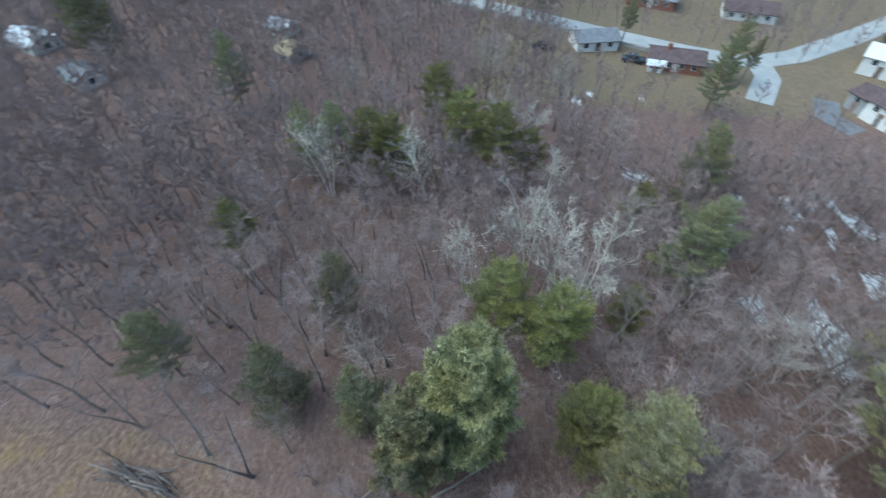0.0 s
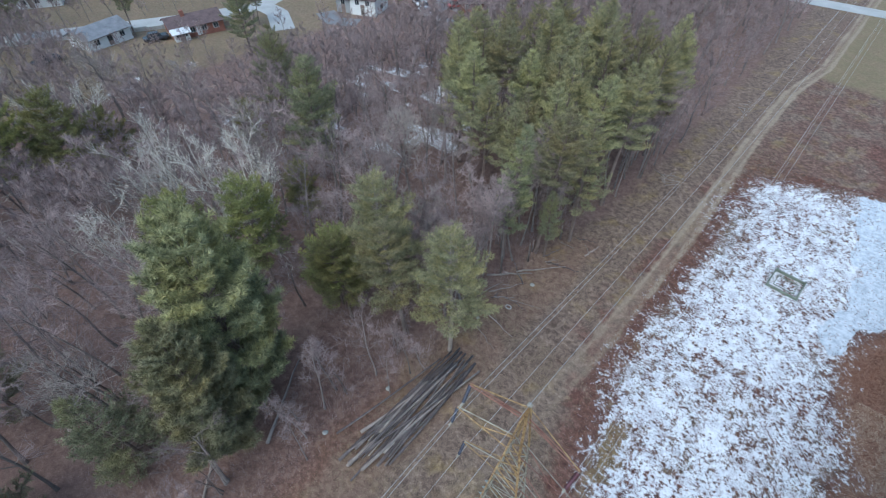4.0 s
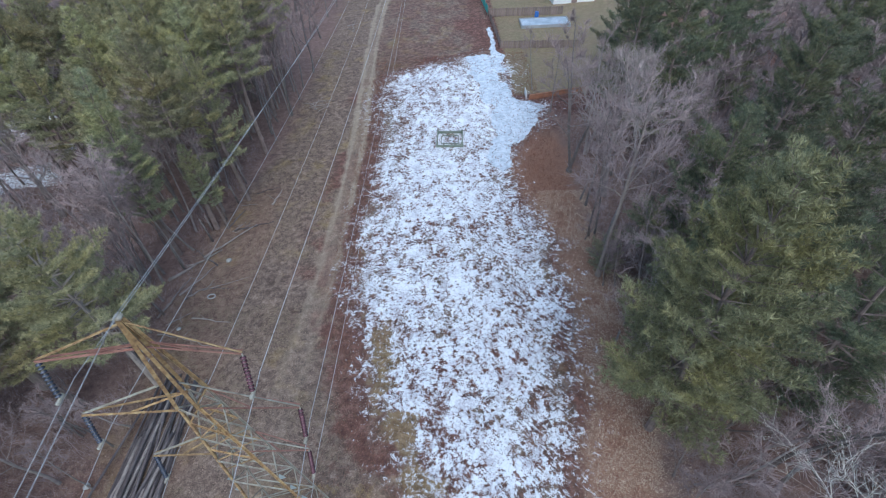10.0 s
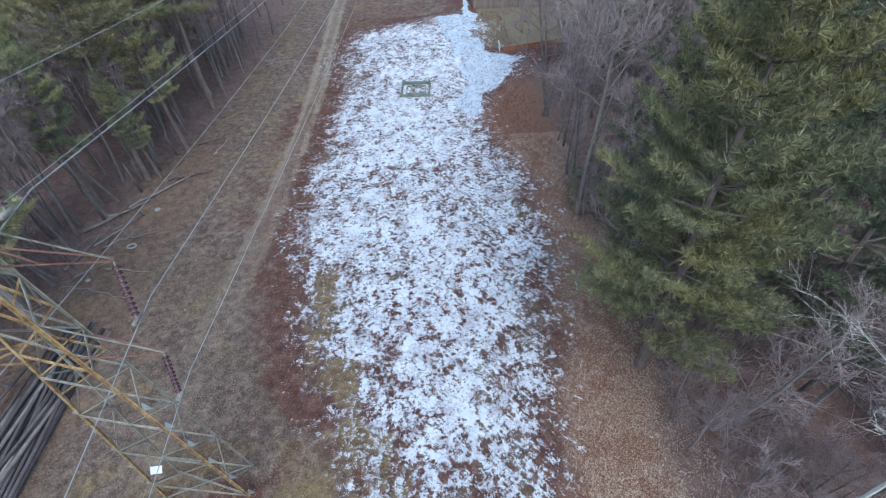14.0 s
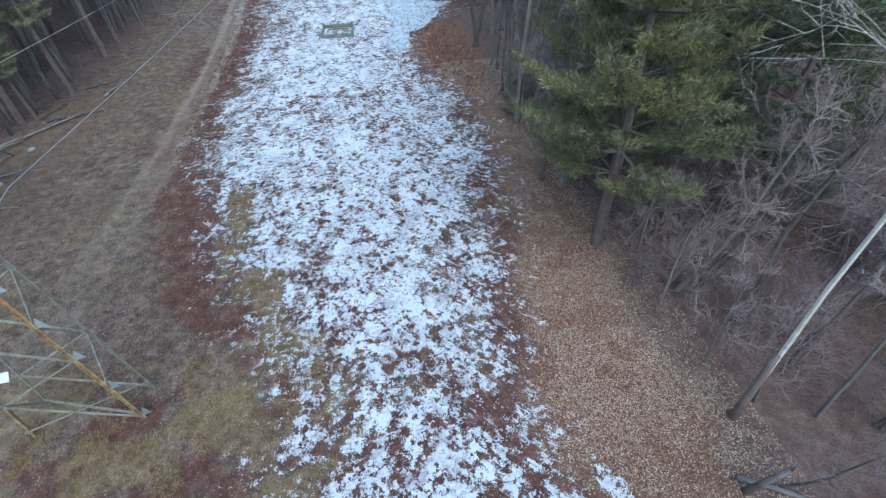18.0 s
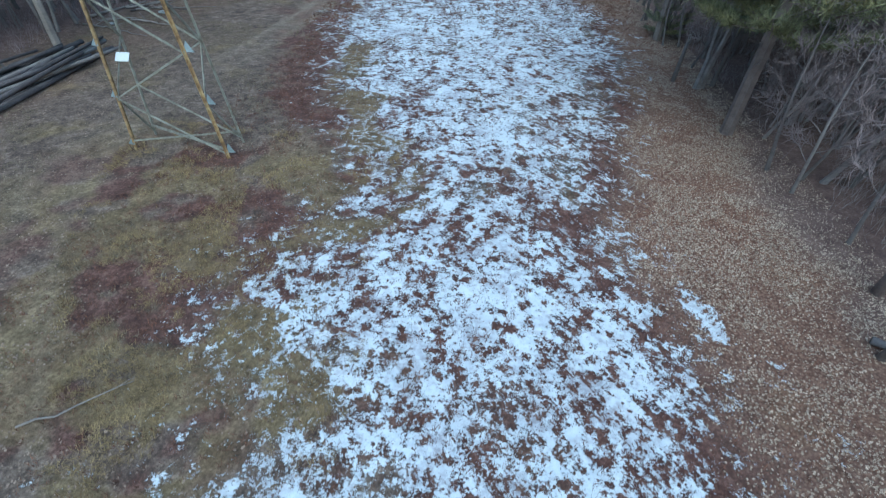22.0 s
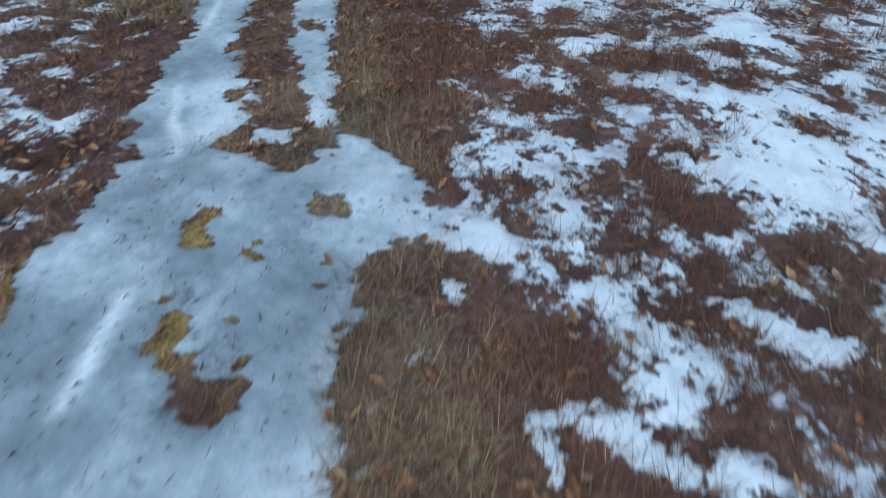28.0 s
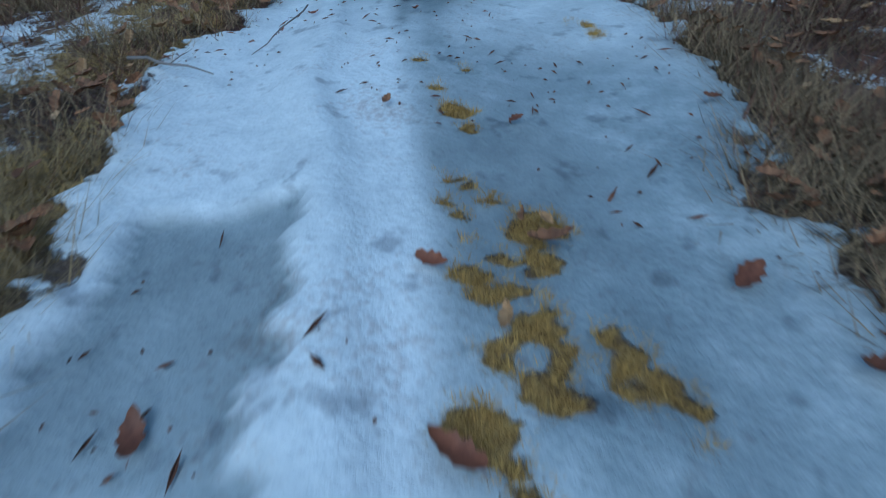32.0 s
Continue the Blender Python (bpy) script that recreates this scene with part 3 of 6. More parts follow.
def ground_material():
    m, n, l, b = mat("ground_cover", 0.95)
    co = n.new("ShaderNodeTexCoord").outputs["Object"]

    def layer(name):
        a = n.new("ShaderNodeAttribute")
        a.attribute_name = name
        s = n.new("ShaderNodeSeparateColor")
        l.new(a.outputs["Color"], s.inputs[0])
        return s.outputs

    cover, earth, more, far = layer("cover"), layer("earth"), layer("more"), layer("far")
    patch, mid, fine, grit = noise_node(n, l, 0.35, 4, 0.6, co), noise_node(n, l, 2.2, 8, 0.72, co), noise_node(n, l, 14, 7, 0.75, co), noise_node(n, l, 70, 3, 0.6, co)
    both = maths(n, l, "ADD", maths(n, l, "MULTIPLY", mid, 0.5), maths(n, l, "MULTIPLY", fine, 0.5))
    base = colours(n, l, both, [(0.38, (0.05, 0.035, 0.027)), (0.5, (0.162, 0.112, 0.083)), (0.62, (0.38, 0.29, 0.225))])
    olive = colours(n, l, both, [(0.36, (0.06, 0.04, 0.018)), (0.5, (0.21, 0.147, 0.074)), (0.64, (0.45, 0.34, 0.18))])
    base = mixed(n, l, maths(n, l, "MAXIMUM", far[2], colours(n, l, patch, [(0.55, (0, 0, 0)), (0.68, (1, 1, 1))])), base, olive)
    redc = colours(n, l, both, [(0.36, (0.032, 0.014, 0.011)), (0.5, (0.125, 0.058, 0.043)), (0.64, (0.31, 0.175, 0.13))])
    vor = n.new("ShaderNodeTexVoronoi")
    vor.inputs["Scale"].default_value = 17.0
    l.new(co, vor.inputs["Vector"])
    leafc = colours(n, l, maths(n, l, "ADD", maths(n, l, "MULTIPLY", vor.outputs["Distance"], 0.9), maths(n, l, "MULTIPLY", fine, 0.5)),
                    [(0.25, (0.52, 0.375, 0.27)), (0.5, (0.36, 0.225, 0.155)), (0.85, (0.16, 0.085, 0.056))])
    leafc = mixed(n, l, mid, leafc, mixed(n, l, 1.0, leafc, (0.92, 0.72, 0.62), "MULTIPLY"))
    woodc = colours(n, l, both, [(0.32, (0.065, 0.038, 0.03)), (0.52, (0.20, 0.128, 0.105)), (0.68, (0.38, 0.27, 0.23))])
    lawnc = mixed(n, l, colours(n, l, noise_node(n, l, 0.5, 5, 0.65, co), [(0.4, (0, 0, 0)), (0.62, (1, 1, 1))]), colours(n, l, both, [(0.3, (0.11, 0.085, 0.045)), (0.7, (0.29, 0.235, 0.135))]), colours(n, l, both, [(0.3, (0.11, 0.075, 0.045)), (0.7, (0.34, 0.26, 0.16))]))
    dirt = colours(n, l, both, [(0.3, (0.16, 0.12, 0.085)), (0.7, (0.46, 0.37, 0.27))])
    mossc = colours(n, l, maths(n, l, "ADD", maths(n, l, "MULTIPLY", fine, 0.5), maths(n, l, "MULTIPLY", grit, 0.5)), [(0.38, (0.09, 0.048, 0.018)), (0.5, (0.35, 0.225, 0.075)), (0.64, (0.66, 0.47, 0.18))])
    col = base
    for fac, c in ((earth[0], redc), (earth[1], leafc), (earth[2], lawnc), (more[0], woodc), (more[1], dirt), (more[2], mossc)):
        soft = maths(n, l, "ADD", fac, maths(n, l, "MULTIPLY", maths(n, l, "SUBTRACT", fine, 0.5), maths(n, l, "MULTIPLY", maths(n, l, "MULTIPLY", fac, maths(n, l, "SUBTRACT", 1.0, fac)), 5.0)), True)
        col = mixed(n, l, soft, col, c)
    edge = maths(n, l, "SUBTRACT", fine, 0.5)
    crumb = maths(n, l, "SUBTRACT", noise_node(n, l, 4.3, 8, 0.71, co), 0.5)
    speck = maths(n, l, "SUBTRACT", noise_node(n, l, 20, 4, 0.75, co), 0.5)
    turned = n.new("ShaderNodeMapping")  # grass laid over in one direction on the eastern side
    turned.vector_type = "TEXTURE"
    turned.inputs["Rotation"].default_value = (0, 0, radians(-49))
    turned.inputs["Scale"].default_value = (1.3, 0.15, 1.0)
    l.new(co, turned.inputs["Vector"])
    laid = noise_node(n, l, 1.3, 5, 0.65, turned.outputs[0])
    across = n.new("ShaderNodeSeparateXYZ")
    l.new(co, across.inputs[0])
    east = maths(n, l, "MULTIPLY", maths(n, l, "SUBTRACT", across.outputs[0], 6.5), 0.3, True)
    some = maths(n, l, "MULTIPLY", maths(n, l, "GREATER_THAN", cover[0], 0.03), 1.0)
    snow = maths(n, l, "ADD", cover[0], maths(n, l, "MULTIPLY", some, maths(n, l, "ADD", maths(n, l, "MULTIPLY", crumb, 2.2), maths(n, l, "ADD", maths(n, l, "MULTIPLY", speck, 1.4), maths(n, l, "MULTIPLY", maths(n, l, "SUBTRACT", laid, 0.5), colours(n, l, east, [(0.0, (0, 0, 0)), (1.0, (1, 1, 1))]))))))
    warp = n.new("ShaderNodeVectorMath")
    warp.operation = "ADD"
    shift = n.new("ShaderNodeTexNoise")
    shift.inputs["Scale"].default_value = 7.0
    l.new(co, shift.inputs["Vector"])
    push = n.new("ShaderNodeVectorMath")
    push.operation = "SCALE"
    push.inputs["Scale"].default_value = 0.20
    l.new(shift.outputs["Color"], push.inputs[0])
    l.new(co, warp.inputs[0])
    l.new(push.outputs[0], warp.inputs[1])
    hole = None
    for size, rare in ((3.0, 0.28), (7.5, 0.42)):  # tussocks that stand out of the snow
        tv = n.new("ShaderNodeTexVoronoi")
        tv.inputs["Scale"].default_value = size
        l.new(warp.outputs[0], tv.inputs["Vector"])
        pick = n.new("ShaderNodeSeparateColor")
        l.new(tv.outputs["Color"], pick.inputs[0])
        spot = colours(n, l, maths(n, l, "ADD", tv.outputs["Distance"], maths(n, l, "MULTIPLY", pick.outputs[1], 0.25)), [(0.22, (1, 1, 1)), (0.52, (0, 0, 0))])
        spot = maths(n, l, "MULTIPLY", spot, maths(n, l, "GREATER_THAN", pick.outputs[0], rare))
        hole = spot if hole is None else maths(n, l, "MAXIMUM", hole, spot)
    snow = maths(n, l, "SUBTRACT", snow, maths(n, l, "MULTIPLY", hole, 0.34))
    snow = maths(n, l, "ADD", snow, maths(n, l, "MULTIPLY", some, 0.05))
    snow = colours(n, l, snow, [(0.43, (0, 0, 0)), (0.57, (1, 1, 1))])
    packed = colours(n, l, maths(n, l, "ADD", cover[1], maths(n, l, "ADD", maths(n, l, "MULTIPLY", edge, 0.9), maths(n, l, "MULTIPLY", maths(n, l, "SUBTRACT", grit, 0.5), 0.8))), [(0.42, (0, 0, 0)), (0.6, (1, 1, 1))])
    icy = colours(n, l, maths(n, l, "ADD", cover[2], maths(n, l, "MULTIPLY", edge, 0.6)), [(0.4, (0, 0, 0)), (0.6, (1, 1, 1))])
    wsn = colours(n, l, maths(n, l, "ADD", maths(n, l, "MULTIPLY", far[0], 0.6), maths(n, l, "MULTIPLY", crumb, maths(n, l, "MULTIPLY", maths(n, l, "GREATER_THAN", far[0], 0.02), 2.4))), [(0.4, (0, 0, 0)), (0.6, (1, 1, 1))])
    snowc = colours(n, l, maths(n, l, "ADD", maths(n, l, "MULTIPLY", fine, 0.5), maths(n, l, "MULTIPLY", mid, 0.5)), [(0.34, (0.64, 0.66, 0.69)), (0.55, (0.88, 0.89, 0.91))])
    thin_snow = colours(n, l, maths(n, l, "ADD", maths(n, l, "MULTIPLY", noise_node(n, l, 1.1, 5, 0.6, co), 0.5), maths(n, l, "MULTIPLY", noise_node(n, l, 7.0, 5, 0.7, co), 0.5)), [(0.48, (0, 0, 0)), (0.62, (1, 1, 1))])
    snowc_field = mixed(n, l, maths(n, l, "MULTIPLY", thin_snow, 0.88), snowc, (0.43, 0.40, 0.43))
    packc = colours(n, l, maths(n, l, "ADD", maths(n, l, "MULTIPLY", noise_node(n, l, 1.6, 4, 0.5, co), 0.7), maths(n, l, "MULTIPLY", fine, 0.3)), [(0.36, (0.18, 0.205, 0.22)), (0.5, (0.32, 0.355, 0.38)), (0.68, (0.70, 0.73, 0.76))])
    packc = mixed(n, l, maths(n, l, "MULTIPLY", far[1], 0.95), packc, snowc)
    # shade of small dents, painted as dark spots without relief
    dent_shade = colours(n, l, noise_node(n, l, 13, 3, 0.55, co), [(0.60, (1, 1, 1)), (0.70, (0.62, 0.62, 0.64))])
    packc = mixed(n, l, 1.0, packc, dent_shade, "MULTIPLY")
    dirty = colours(n, l, maths(n, l, "ADD", maths(n, l, "MULTIPLY", mid, 0.6), maths(n, l, "MULTIPLY", grit, 0.4)), [(0.54, (1, 1, 1)), (0.66, (0.74, 0.68, 0.66))])
    packc = mixed(n, l, 1.0, packc, dirty, "MULTIPLY")
    icec = colours(n, l, mid, [(0.34, (0.40, 0.45, 0.50)), (0.6, (0.70, 0.74, 0.79))])
    white = maths(n, l, "MAXIMUM", maths(n, l, "MAXIMUM", snow, packed), maths(n, l, "MAXIMUM", icy, wsn))
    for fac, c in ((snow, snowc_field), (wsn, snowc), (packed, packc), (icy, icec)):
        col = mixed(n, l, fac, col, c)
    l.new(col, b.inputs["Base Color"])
    l.new(maths(n, l, "SUBTRACT", 0.95, maths(n, l, "MULTIPLY", packed, 0.45)), b.inputs["Roughness"])
    h = maths(n, l, "ADD", maths(n, l, "MULTIPLY", fine, maths(n, l, "SUBTRACT", 1.0, maths(n, l, "MULTIPLY", white, 0.94))), maths(n, l, "MULTIPLY", grit, 0.12))
    bump(n, l, b, h, 0.7, 0.05)
    return m


build_ground(ground_material())

# ---- trees ----
def rod(tris, a, b, ra, rb, sides=3):
    """Adds a thin tapering rod to a list of triangles."""
    a, b = np.asarray(a, float), np.asarray(b, float)
    d = b - a
    d = d / (np.linalg.norm(d) + 1e-9)
    s = np.cross(d, (0.31, 0.17, 0.93) if abs(d[2]) < 0.9 else (1, 0.1, 0))
    s /= np.linalg.norm(s)
    t = np.cross(s, d)
    ring = [math.cos(2 * math.pi * k / sides) * s + math.sin(2 * math.pi * k / sides) * t for k in range(sides)]
    for k in range(sides):
        p, q = ring[k], ring[(k + 1) % sides]
        if rb < 0.004:
            tris.append((a + ra * p, a + ra * q, b))
        else:
            tris.append((a + ra * p, a + ra * q, b + rb * q))
            tris.append((a + ra * p, b + rb * q, b + rb * p))


def sliver(tris, a, b, width, rng):
    """One tapering splinter for twigs far off."""
    t = np.cross(b - a, rng.normal(0, 1, 3))
    t = t / (np.linalg.norm(t) + 1e-9) * width
    tris.append((a - t, a + t, b))


def bent(rng, a, way, length, bend, steps):
    pts, p, d = [np.array(a, float)], np.array(a, float), np.array(way, float)
    for _ in range(steps):
        d = d + rng.normal(0, bend, 3)
        d /= np.linalg.norm(d)
        p = p + d * length / steps
        pts.append(p)
    return pts


def bare_tree_meshes(seed, height, spread_, trunk_r, bark, twig, fork=0.35, twigs=5, limbs=13, upright=0.9, fine=0.019, stems=1, sparse=False, straight=False):
    """Trunk and limbs, and the haze of twigs, of a leafless tree of that height."""
    rng = np.random.default_rng(seed)
    wood, hair = [], []
    for stem in range(stems):
        tilt = rng.normal(0, 0.05 + 0.09 * (stems > 1), 2) * (not straight)
        pts = bent(rng, (0.3 * stem, 0, -0.15), (tilt[0], tilt[1], 1), height * 0.92, 0.02 if straight else 0.05, 7)
        n = len(pts) - 1
        for i in range(n):
            r0, r1 = trunk_r * (1 - i / n) ** 0.8 + 0.02, trunk_r * (1 - (i + 1) / n) ** 0.8 + 0.015
            rod(wood, pts[i], pts[i + 1], r0 * (1.35 if i == 0 else 1), r1, 3 if sparse else 6)
        for k in range(limbs // stems + 1):
            s = fork + (1 - fork) * (k + rng.random()) / (limbs // stems + 1) * 0.97
            j = min(int(s * n), n - 1)
            a = pts[j] + (pts[j + 1] - pts[j]) * (s * n - j)
            ang = k * 2.4 + rng.normal(0, 0.4)
            way = np.array([math.cos(ang), math.sin(ang), upright * (0.55 + 0.8 * rng.random())])
            way /= np.linalg.norm(way)
            length = spread_ * (1.15 - 0.65 * (s - fork) / (1 - fork)) * (0.7 + 0.5 * rng.random())
            limb = bent(rng, a, way, length, 0.13, 4)
            r = trunk_r * 0.38 * (1.1 - s * 0.6)
            for i in range(4):
                if sparse and i:
                    continue
                rod(wood, limb[i], limb[i + 2 if sparse else i + 1], r * (1 - i / 4.5), r * (1 - (i + 1) / 4.5), 3 if sparse else 4)
            subs = 4 if sparse else 7
            for q in range(subs):
                s2 = 0.25 + 0.75 * (q + rng.random()) / subs
                j2 = min(int(s2 * 4), 3)
                a2 = limb[j2] + (limb[j2 + 1] - limb[j2]) * (s2 * 4 - j2)
                w2 = (limb[j2 + 1] - limb[j2])
                w2 = w2 / np.linalg.norm(w2) + rng.normal(0, 0.6, 3) + np.array([0, 0, 0.25])
                w2 /= np.linalg.norm(w2)
                l2 = length * 0.42 * (1.15 - 0.6 * s2) * (0.7 + 0.6 * rng.random())
                sub = bent(rng, a2, w2, l2, 0.16, 2)
                r2 = max(r * 0.33, fine)
                if sparse:
                    for _ in range(16):
                        w3 = w2 + rng.normal(0, 0.5, 3) + np.array([0, 0, 0.35])
                        sliver(hair, a2, a2 + w3 / np.linalg.norm(w3) * l2 * 1.3, fine, rng)
                    continue
                rod(hair, sub[0], sub[1], r2, r2 * 0.7, 3)
                rod(hair, sub[1], sub[2], r2 * 0.7, 0.0, 3)
                for _ in range(twigs):
                    s3 = 0.15 + 0.85 * rng.random()
                    a3 = sub[0] + (sub[1] - sub[0]) * min(1, 2 * s3) + (sub[2] - sub[1]) * max(0, 2 * s3 - 1)
                    w3 = w2 + rng.normal(0, 0.55, 3) + np.array([0, 0, 0.3])
                    w3 /= np.linalg.norm(w3)
                    l3 = 0.35 + 0.75 * rng.random() * l2
                    e3 = a3 + w3 * l3
                    rod(hair, a3, e3, fine, 0.0, 3)
                    for _ in range(2):
                        a4 = a3 + (e3 - a3) * (0.3 + 0.6 * rng.random())
                        w4 = w3 + rng.normal(0, 0.6, 3)
                        rod(hair, a4, a4 + w4 / np.linalg.norm(w4) * l3 * 0.5, fine * 0.75, 0.0, 3)
    return tri_mesh("trunk_and_limbs", wood, bark), tri_mesh("twigs", hair, twig)


def pine_meshes(seed, height, radius, needle, bark, bare=0.25, whorls=15, per=6, droop=0.1, taper=0.75, tuft=0.23, blades=15, lean=0.0):
    """Trunk with branches, and tufts of needles on feathered sprays, of a pine; bare: the part of the trunk with no live branch."""
    rng = np.random.default_rng(seed)
    wood, base, axes, sizes = [], [], [], []
    pts = bent(rng, (0, 0, -0.15), (lean, 0, 1), height, 0.018, 8)
    r = 0.0135 * height
    for i in range(8):
        rod(wood, pts[i], pts[i + 1], r * (1.06 - i / 8), r * (1.06 - (i + 1) / 8), 7)
    for k in range(9):  # dead stubs under the crown
        s = bare * (0.35 + 0.65 * rng.random())
        a = pts[0] + (pts[-1] - pts[0]) * s
        ang = rng.random() * 6.28
        e = a + np.array([math.cos(ang), math.sin(ang), -0.1 + 0.3 * rng.random()]) * radius * (0.2 + 0.35 * rng.random())
        rod(wood, a, e, 0.022, 0.0, 3)
    for w in range(whorls):
        s = bare + (0.99 - bare) * (w + 0.3 * rng.random()) / (whorls - 0.7)
        j = min(int(s * 8), 7)
        a = pts[j] + (pts[j + 1] - pts[j]) * (s * 8 - j)
        q = (s - bare) / (1 - bare)
        reach = radius * max(0.09, (1 - q) ** taper) * (0.6 + 0.4 * min(1, q * 4 + 0.35))
        turn = rng.random() * 6.28
        for b in range(per):
            ang = turn + 6.283 * b / per + rng.normal(0, 0.25)
            length = reach * (0.6 + 0.6 * rng.random())
            rise = 0.10 - droop * (1 - q) + 0.65 * q + rng.normal(0, 0.10)
            way = np.array([math.cos(ang), math.sin(ang), rise])
            way /= np.linalg.norm(way)
            limb = bent(rng, a, way, length, 0.06, 3)
            limb[2][2] += 0.05 * length
            limb[3][2] += 0.20 * length
            for i in range(3):
                rod(wood, limb[i], limb[i + 1], 0.010 * length * (1.6 - 0.5 * i) + 0.005, 0.010 * length * (1.1 - 0.5 * i) + 0.004, 3)
            side = np.array([-math.sin(ang), math.cos(ang), 0.0])
            shoots = max(3, int(length / 0.21))
            for c in range(shoots + 1):
                f = 0.28 + 0.72 * (c + 0.5 * rng.random()) / (shoots + 0.5)
                f = min(f, 1.0)
                j3 = min(int(f * 3), 2)
                p = limb[j3] + (limb[j3 + 1] - limb[j3]) * (f * 3 - j3)
                ahead = limb[j3 + 1] - limb[j3]
                ahead = ahead / (np.linalg.norm(ahead) + 1e-9)
                for sgn in ((1, -1) if c < shoots else (0,)):
                    d = ahead * (0.75 + 0.3 * rng.random()) + side * sgn * (0.75 + 0.3 * rng.random()) + np.array([0, 0, 0.20 + 0.25 * rng.random()])
                    d /= np.linalg.norm(d)
                    run = (0.18 + 0.42 * length * (1.12 - f) * (0.4 + 0.6 * min(1, 3 * f - 0.5))) * (0.7 + 0.6 * rng.random())
                    n = max(1, int(run / (tuft * 0.85) + 0.5))
                    for k in range(n):
                        base.append(p + d * run * (k + 0.6) / n + rng.normal(0, 0.04, 3))
                        axes.append(d + np.array([0, 0, 0.35]) + rng.normal(0, 0.2, 3))
                        sizes.append(tuft * (0.75 + 0.5 * rng.random()))
    base, axes, sizes = np.repeat(np.array(base), blades, 0), np.repeat(np.array(axes), blades, 0), np.repeat(np.array(sizes), blades)
    n = len(base)
    axes /= np.linalg.norm(axes, axis=1)[:, None]
    d = axes * 0.75 + rng.normal(0, 0.55, (n, 3))
    d /= np.linalg.norm(d, axis=1)[:, None] + 1e-9
    t = np.cross(d, rng.normal(0, 1, (n, 3)))
    t *= (0.056 * sizes / (np.linalg.norm(t, axis=1) + 1e-9))[:, None]
    o = base + axes * (sizes * 0.45 * (rng.random(n) - 0.5))[:, None]
    green = np.stack([o - t, o + t, o + d * sizes[:, None]], 1)
    return tri_mesh("trunk_and_branches", wood, bark), tri_mesh("crown", green, needle)


def stand(kind, meshes, x, y, size, label, category, group, turn, lean=0.0, names=("trunk", "crown")):
    z = float(slope(y)) + (0.0 if -14 < x < 17 else -0.1)
    m = pose(x, y, z, lean * math.cos(turn), lean * math.sin(turn), math.degrees(turn)) @ Matrix.Diagonal((size, size, size, 1))
    t = thing(kind, label, category, m, group)
    for nm, me in zip(names, meshes):
        part(nm, me, t)
    return t


rng_t = random.Random(5)
GREY = [bare_tree_meshes(100 + k, 12.5, 3.2 + 0.3 * k, 0.10 + 0.01 * k, BARK, TWIG, fork=0.34 + 0.04 * (k % 3), limbs=13, twigs=5, fine=0.0135, stems=1 + (k == 4)) for k in range(5)]
TAN = [bare_tree_meshes(130 + k, 11.5, 4.2, 0.16, BARK, TAN_TWIG, fork=0.3, limbs=17, twigs=6, upright=1.1) for k in range(2)]
PALE = [bare_tree_meshes(150 + k, 11.5, 4.3, 0.11, PALE_BARK, PALE_BARK, fork=0.22, limbs=24, twigs=3, upright=1.5, fine=0.019, stems=3) for k in range(3)]
POLE = [bare_tree_meshes(180 + k, 12.0, 1.9, 0.075, POLE_BARK, TWIG, fork=0.5, limbs=11, twigs=4, upright=1.3) for k in range(3)]
BIRCH = [bare_tree_meshes(191, 14.0, 2.9, 0.062, PALE_BARK, PALE_BARK, fork=0.66, limbs=12, twigs=4, upright=0.6, fine=0.007, straight=True)]
FORK = [bare_tree_meshes(165, 14.0, 4.3, 0.13, TAN_BARK, TWIG, fork=0.50, limbs=16, twigs=8, upright=0.9, fine=0.013, straight=True)]
SHRUB = [bare_tree_meshes(175 + k, 5.0, 2.3, 0.05, BARK, TWIG, fork=0.12, limbs=20, twigs=5, upright=0.9, fine=0.0075, stems=5) for k in range(3)]
SAPLING = [bare_tree_meshes(170 + k, 6.0, 1.5, 0.05, BARK, TWIG, fork=0.25, limbs=9, twigs=4, fine=0.011, stems=1 + k) for k in range(2)]
PINE = [pine_meshes(200 + k, 15.0, 4.3, NEEDLES, PINE_BARK, bare=0.20 + 0.05 * k, whorls=13, taper=0.6, per=6) for k in range(3)]
SLIM = [pine_meshes(220 + k, 15.5, 2.5, NEEDLES, PINE_BARK, bare=0.30 + 0.06 * k, whorls=17, per=5, taper=0.6) for k in range(3)]
DOME = [pine_meshes(210, 15.0, 3.8, DEEP_NEEDLES, PINE_BARK, bare=0.12, whorls=13, taper=0.30, per=9, droop=-0.3, tuft=0.40, blades=24)]
TALL = [pine_meshes(230 + k, 15.5, 3.0, GROVE_NEEDLES, PINE_BARK, bare=0.36 + 0.07 * k, whorls=13, per=5, taper=0.7) for k in range(4)]
DEEP = [pine_meshes(270 + k, 15.0, 3.9, GROVE_NEEDLES, TAN_BARK, bare=0.42, whorls=11, taper=0.42, per=6) for k in range(2)]
HIGH = [pine_meshes(280, 15.0, 3.5, HIGH_NEEDLES, PINE_BARK, bare=0.20, whorls=15, taper=0.40, per=8)]
EAST = [pine_meshes(290 + k, 15.0, 4.2, EAST_NEEDLES, PINE_BARK, bare=0.2 + 0.08 * k, whorls=12, taper=0.55, per=6) for k in range(2)]
OLIVE = [pine_meshes(240 + k, 10.0, 2.8, OLIVE_NEEDLES, PINE_BARK, bare=0.42, whorls=9, per=7, taper=0.33, tuft=0.26, droop=0.35) for k in range(2)]
YOUNG = [pine_meshes(260, 8.0, 3.0, NEEDLES, PINE_BARK, bare=0.10, whorls=11, per=6)]

